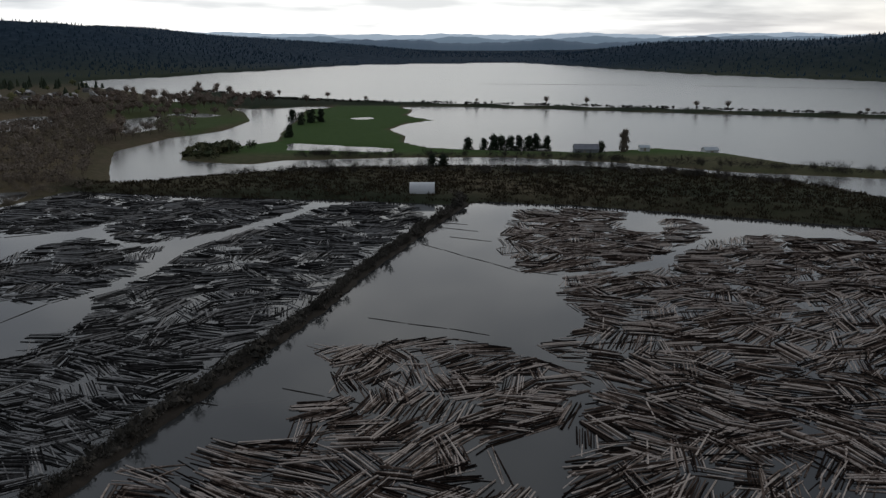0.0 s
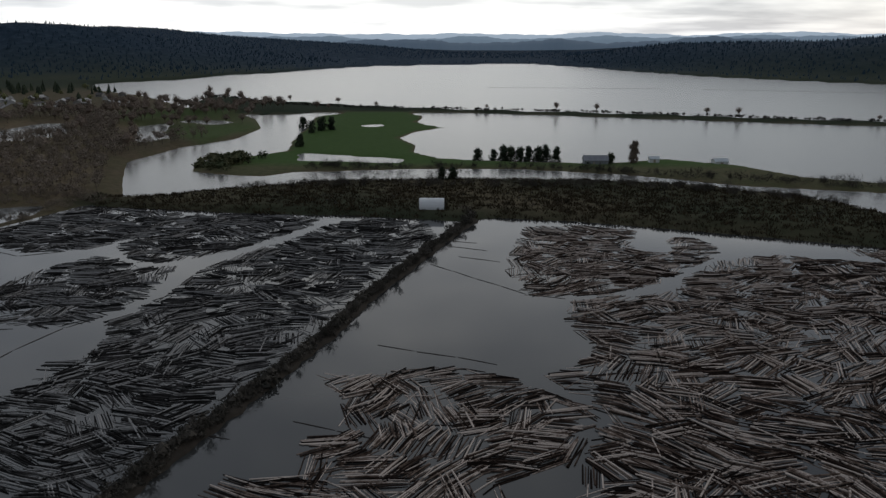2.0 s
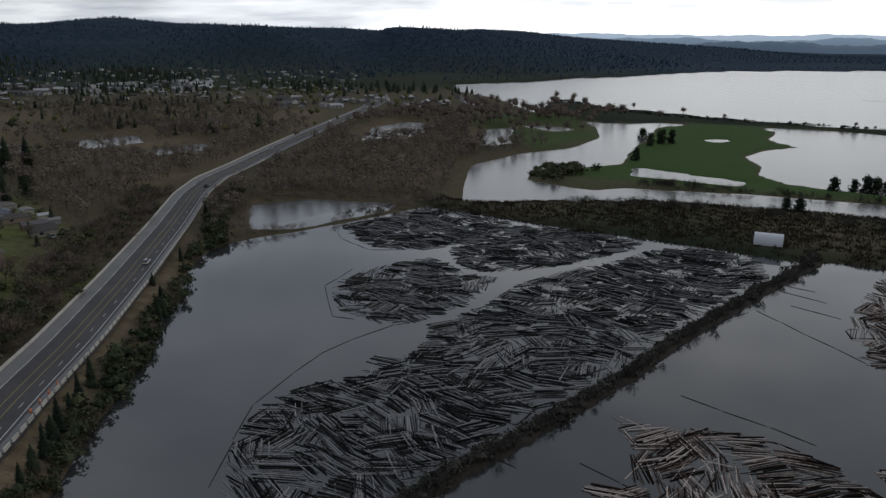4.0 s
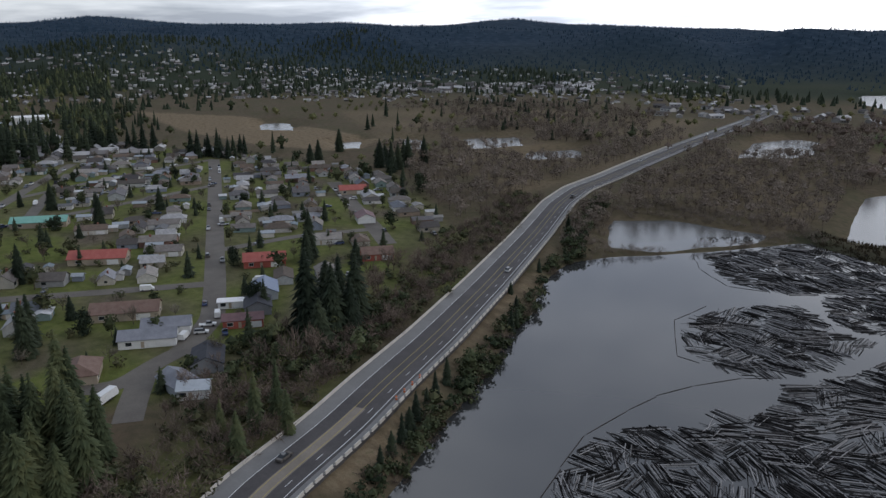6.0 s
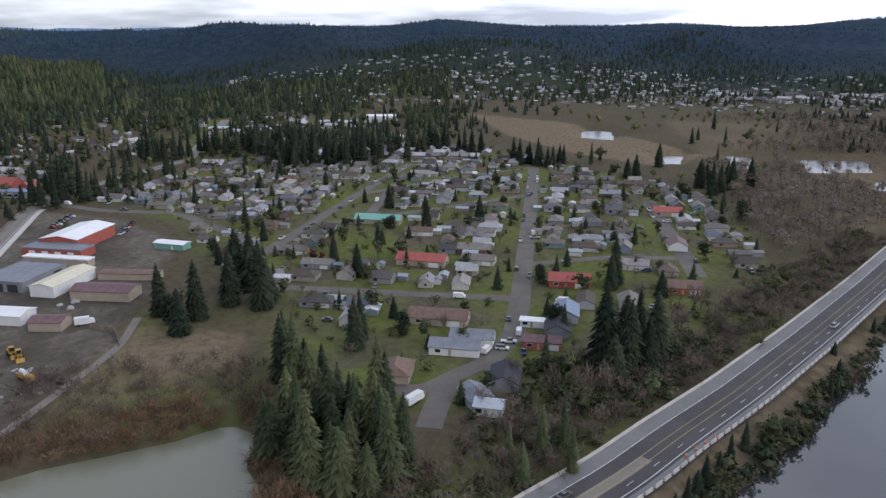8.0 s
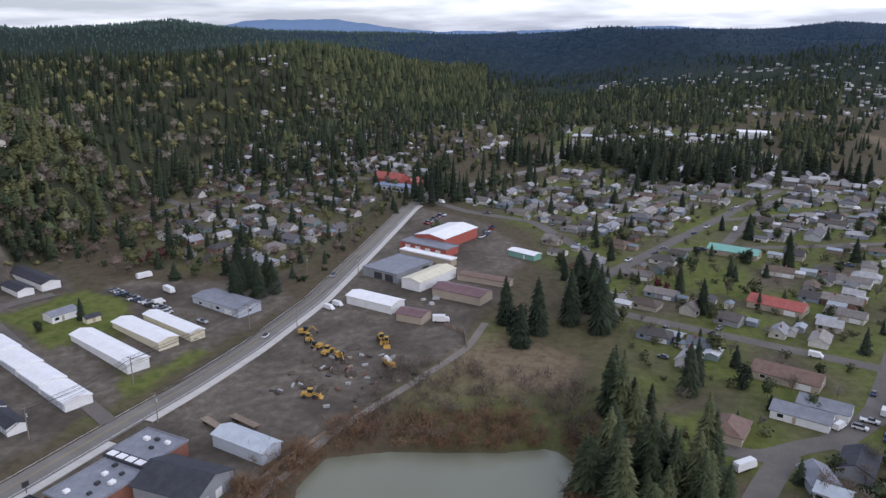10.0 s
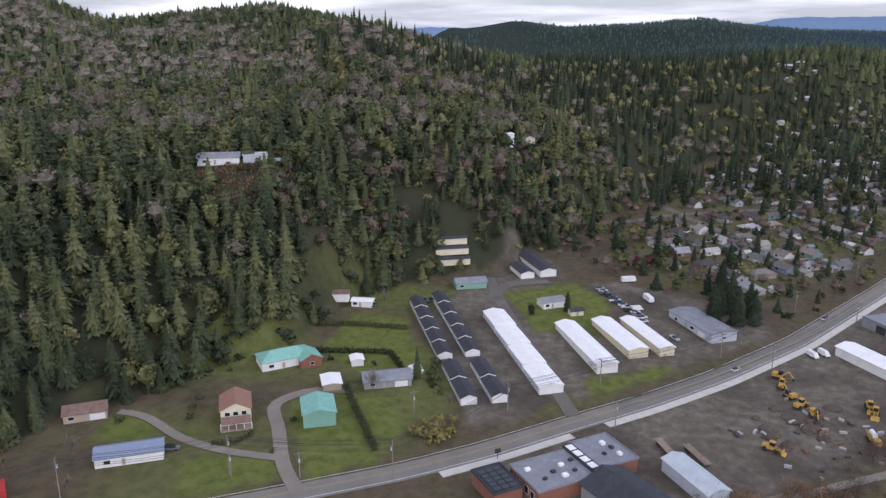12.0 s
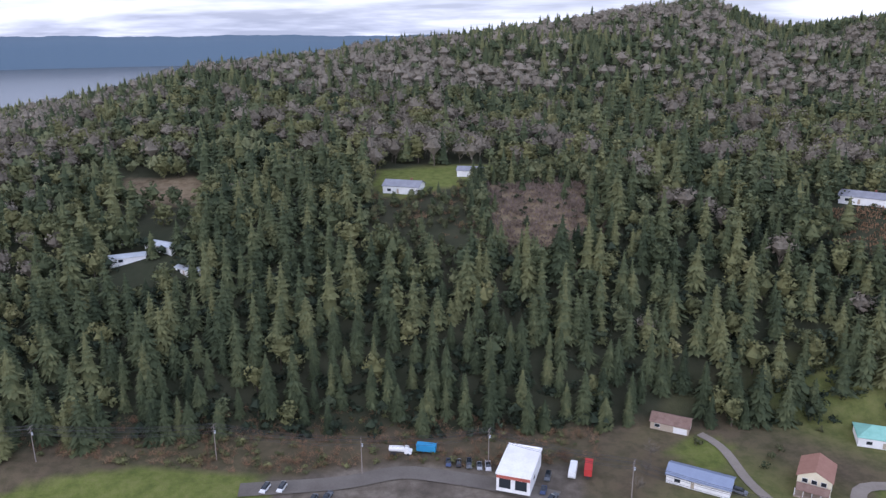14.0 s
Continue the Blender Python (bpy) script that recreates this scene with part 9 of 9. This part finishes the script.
def heap(x, y, r, h, material, label):
    bm = bmesh.new()
    bmesh.ops.create_icosphere(bm, subdivisions=3, radius=1)
    for v in bm.verts:
        n = noise.noise(v.co * 1.7 + Vector((x, y, 0))) * 0.35 + noise.noise(v.co * 5 + Vector((y, x, 0))) * 0.12
        v.co = Vector((v.co.x * r * (1 + n), v.co.y * r * (0.8 + n), max(-0.2, v.co.z) * h * (1 + n)))
    ob = part("soil_mound", bm, material)
    ob.matrix_world = pose(x, y, 4.0)
    tagged(ob, label, "rubble pile")


for k in range(16):
    heap(-228 + rng.normal(0, 11), -92 + rng.normal(0, 7), rng.uniform(1.5, 4.0), rng.uniform(0.5, 1.7), "soil", "heap of dark soil and rubble in the yard")
for k in range(6):
    heap(-313 + rng.normal(0, 5), -72 + rng.normal(0, 3), rng.uniform(1.0, 2.0), rng.uniform(0.6, 1.2), "concrete", "pale heap of stacked goods behind the shed")
for k in range(46):
    t = part("scrap_block", boxes((-rng.uniform(0.4, 1.6), rng.uniform(0.4, 1.6), -0.4, 0.4, -0.1, rng.uniform(0.3, 0.9))), ["rust_metal", "concrete", "timber", "dark_metal_or_shade"][k % 4])
    t.matrix_world = pose(-232 + rng.normal(0, 14), -84 + rng.normal(0, 9), 4.05, 0, 0, rng.uniform(0, 180))
    tagged(t, "loose block of scrap lying in the dirt yard", "scrap", "yard scrap")


# ---- poles and wires ----
def pole(x, y, h=11.0, arms=1, heading=0.0):
    z = float(land(np.array([x]), np.array([y]))[0])
    t = thing("utility_pole", pose(x, y, z, 0, 0, heading), "grey wooden utility pole with a crossarm", "utility pole", "utility poles")
    bm = bmesh.new()
    tube_bm(bm, (0, 0, -0.5), (0, 0, h), 0.19, 0.13, 8)
    part("shaft", bm, "pole_wood", t)
    for k in range(arms):
        part("crossarm", boxes((-0.08, 0.08, -1.6, 1.6, h - 0.6 - k * 1.2, h - 0.42 - k * 1.2)), "pole_wood", t)
        for y2 in (-1.5, -0.7, 0.7, 1.5):
            part("insulator", boxes((-0.06, 0.06, y2 - 0.06, y2 + 0.06, h - 0.42 - k * 1.2, h - 0.2 - k * 1.2)), "dark_metal_or_shade", t)
    bm = bmesh.new()
    tube_bm(bm, (0.35, 0, h - 3.2), (0.35, 0, h - 2.2), 0.25, 0.25, 8)
    part("transformer", bm, "wall_steel", t)
    return Vector((x, y, z + h))


LINES = [[(175, -196), (154, -198), (97, -207), (48, -205), (8, -214), (-36, -200), (-77, -182), (-112, -150)], [(-112, -150), (-166, -158), (-205, -150), (-262, -136), (-333, -141), (-400, -142), (-470, -146)], [(-184, -127), (-266, -117), (-340, -117)]]
for row, line in enumerate(LINES):
    tops = []
    for k, (x, y) in enumerate(line):
        if row == 1 and k == 0:
            tops.append(tops0)
            continue
        nxt = line[min(k + 1, len(line) - 1)] if k < len(line) - 1 else line[k - 1]
        tops.append(pole(x, y, 13.0 if row == 0 else 10.5, 2 if row == 0 else 1, math.degrees(math.atan2(nxt[1] - y, nxt[0] - x))))
    tops0 = tops[-1]
    bm = bmesh.new()
    for p, q in zip(tops[:-1], tops[1:]):
        d = (q - p).normalized()
        n = Vector((-d.y, d.x, 0))
        for off, dz in ((-1.5, -0.3), (-0.7, -0.3), (0.7, -0.3), (1.5, -0.3), (-1.5, -1.5), (1.5, -1.5), (0, -3.0)):
            last = None
            for k in range(9):
                s = k / 8
                c = p.lerp(q, s) + n * off + Vector((0, 0, dz - 1.4 * 4 * s * (1 - s)))
                if last is not None:
                    tube_bm(bm, last, c, 0.065, 0.065, 3)
                last = c
    tagged(part("power_lines", bm, "dark_metal_or_shade"), "dark power lines sagging between poles", "power lines", kind="stuff")
for x, y in ((-92, -168), (-140, -176), (-77, -181)):
    pole(float(x), float(y), 8.5, 1, 70)
sign = thing("road_sign", pose(-143, -139, 4.2, 0, 0, -20), "dark double-sided sign board on a post by the sidewalk", "sign")
part("post", boxes((-0.08, 0.08, -0.08, 0.08, 0, 3.0)), "dark_metal_or_shade", sign)
part("board", boxes((-0.9, 0.9, -0.12, 0.12, 1.9, 3.4)), "dark_metal_or_shade", sign)

# ---- fences and hedges ----
def hedge(line, w, h, material, label):
    ob, pts, right, base = ribbon("hedge_hold", line, w / 2, "soil", 0, step=1.2)
    bpy.data.objects.remove(ob)
    v, f = [], []
    for i, (x, y) in enumerate(pts):
        for _ in range(70):
            c = np.array([x + right[i][0] * rng.uniform(-w, w) / 2, y + right[i][1] * rng.uniform(-w, w) / 2, base[i] + rng.uniform(0, h)])
            d1, d2 = rng.normal(size=3) * 0.33, rng.normal(size=3) * 0.33
            o = len(v)
            v += [c, c + d1, c + d2]
            f += [(o, o + 1, o + 2)]
    tagged(new("hedge", mesh_np("hedge", v, f, [material])), label, "hedge", kind="stuff")


hedge([(-132, -205), (-124, -185), (-117, -166)], 2.4, 2.2, "bush_leaves", "long clipped green hedge beside a lawn")
hedge([(-118, -246), (-140, -236), (-161, -218), (-156, -204)], 2.2, 2.0, "bush_leaves", "long clipped green hedge behind a lawn")
hedge([(-108, -262), (-122, -266), (-145, -264), (-165, -250), (-180, -233)], 2.6, 2.0, "bush_leaves", "overgrown hedge along the upper lawn")
hedge([(-80, -200), (-86, -196), (-92, -198)], 1.2, 1.4, "bush_leaves", "row of clipped shrubs before the porch")


def fence(line, h, label, gap=2.6):
    t = thing("fence", pose(0, 0, 0), label, "fence", "garden fences")
    for (ax, ay), (bx, by) in zip(line[:-1], line[1:]):
        d = math.hypot(bx - ax, by - ay)
        n = max(1, round(d / gap))
        for i in range(n):
            s = (i + 0.5) / n
            x, y = ax + (bx - ax) * s, ay + (by - ay) * s
            z = float(land(np.array([x]), np.array([y]))[0])
            m = pose(x, y, z, 0, 0, math.degrees(math.atan2(by - ay, bx - ax)))
            part("fence_panel", boxes((-d / n / 2 + 0.02, d / n / 2 - 0.02, -0.03, 0.03, 0.1, h), (-d / n / 2, -d / n / 2 + 0.12, -0.06, 0.06, -0.3, h + 0.1)), "timber" if h < 2 else "concrete", t, at=m)


fence([(-150, -84), (-172, -80), (-190, -74)], 1.5, "low pale wall along the yard's track")
fence([(-262, -46), (-276, -50), (-284, -60)], 1.8, "weathered fence at the yard's corner")
for k in range(16):
    x, y, a = homes[int(rng.integers(len(homes)))]
    if x < -420:
        continue
    c, s = math.cos(radians(a)), math.sin(radians(a))
    pts = [(x + u * c - v * s, y + u * s + v * c) for u, v in ((-9, 6), (-9, 12), (9, 12), (9, 6))]
    fence(pts, 1.6, "weathered wooden garden fence behind a house", 3.0)
# orange barrels on the highway shoulder
for k in range(4):
    i = int(np.abs(hpts[:, 1] - (102 + k * 3)).argmin())
    x, y = hpts[i] + hright[i] * (8.0 - 0.3 * k)
    t = thing("traffic_barrel", pose(x, y + k, 4.51), "orange traffic barrel with a white band on the highway", "traffic barrel", "traffic barrels")
    bm = bmesh.new()
    tube_bm(bm, (0, 0, 0), (0, 0, 1.0), 0.32, 0.26, 10)
    part("drum", bm, "orange_plastic", t)
    bm = bmesh.new()
    tube_bm(bm, (0, 0, 0.55), (0, 0, 0.72), 0.30, 0.29, 10)
    part("band", bm, "paint_white", t)
# masts on the summit
for dx in (0, 9, 16):
    x, y = -math.sin(radians(168.5)) * 1040 + dx, math.cos(radians(168.5)) * 1040
    z = float(land(np.array([x]), np.array([y]))[0])
    t = thing("radio_mast", pose(x, y, z), "thin grey radio mast on the wooded summit", "radio mast", "radio masts")
    bm = bmesh.new()
    tube_bm(bm, (0, 0, 0), (0, 0, 36), 0.35, 0.2, 6)
    part("mast", bm, "pole_wood", t)
    part("antenna", boxes((-0.6, 0.6, -0.1, 0.1, 30, 33)), "wall_white", t)
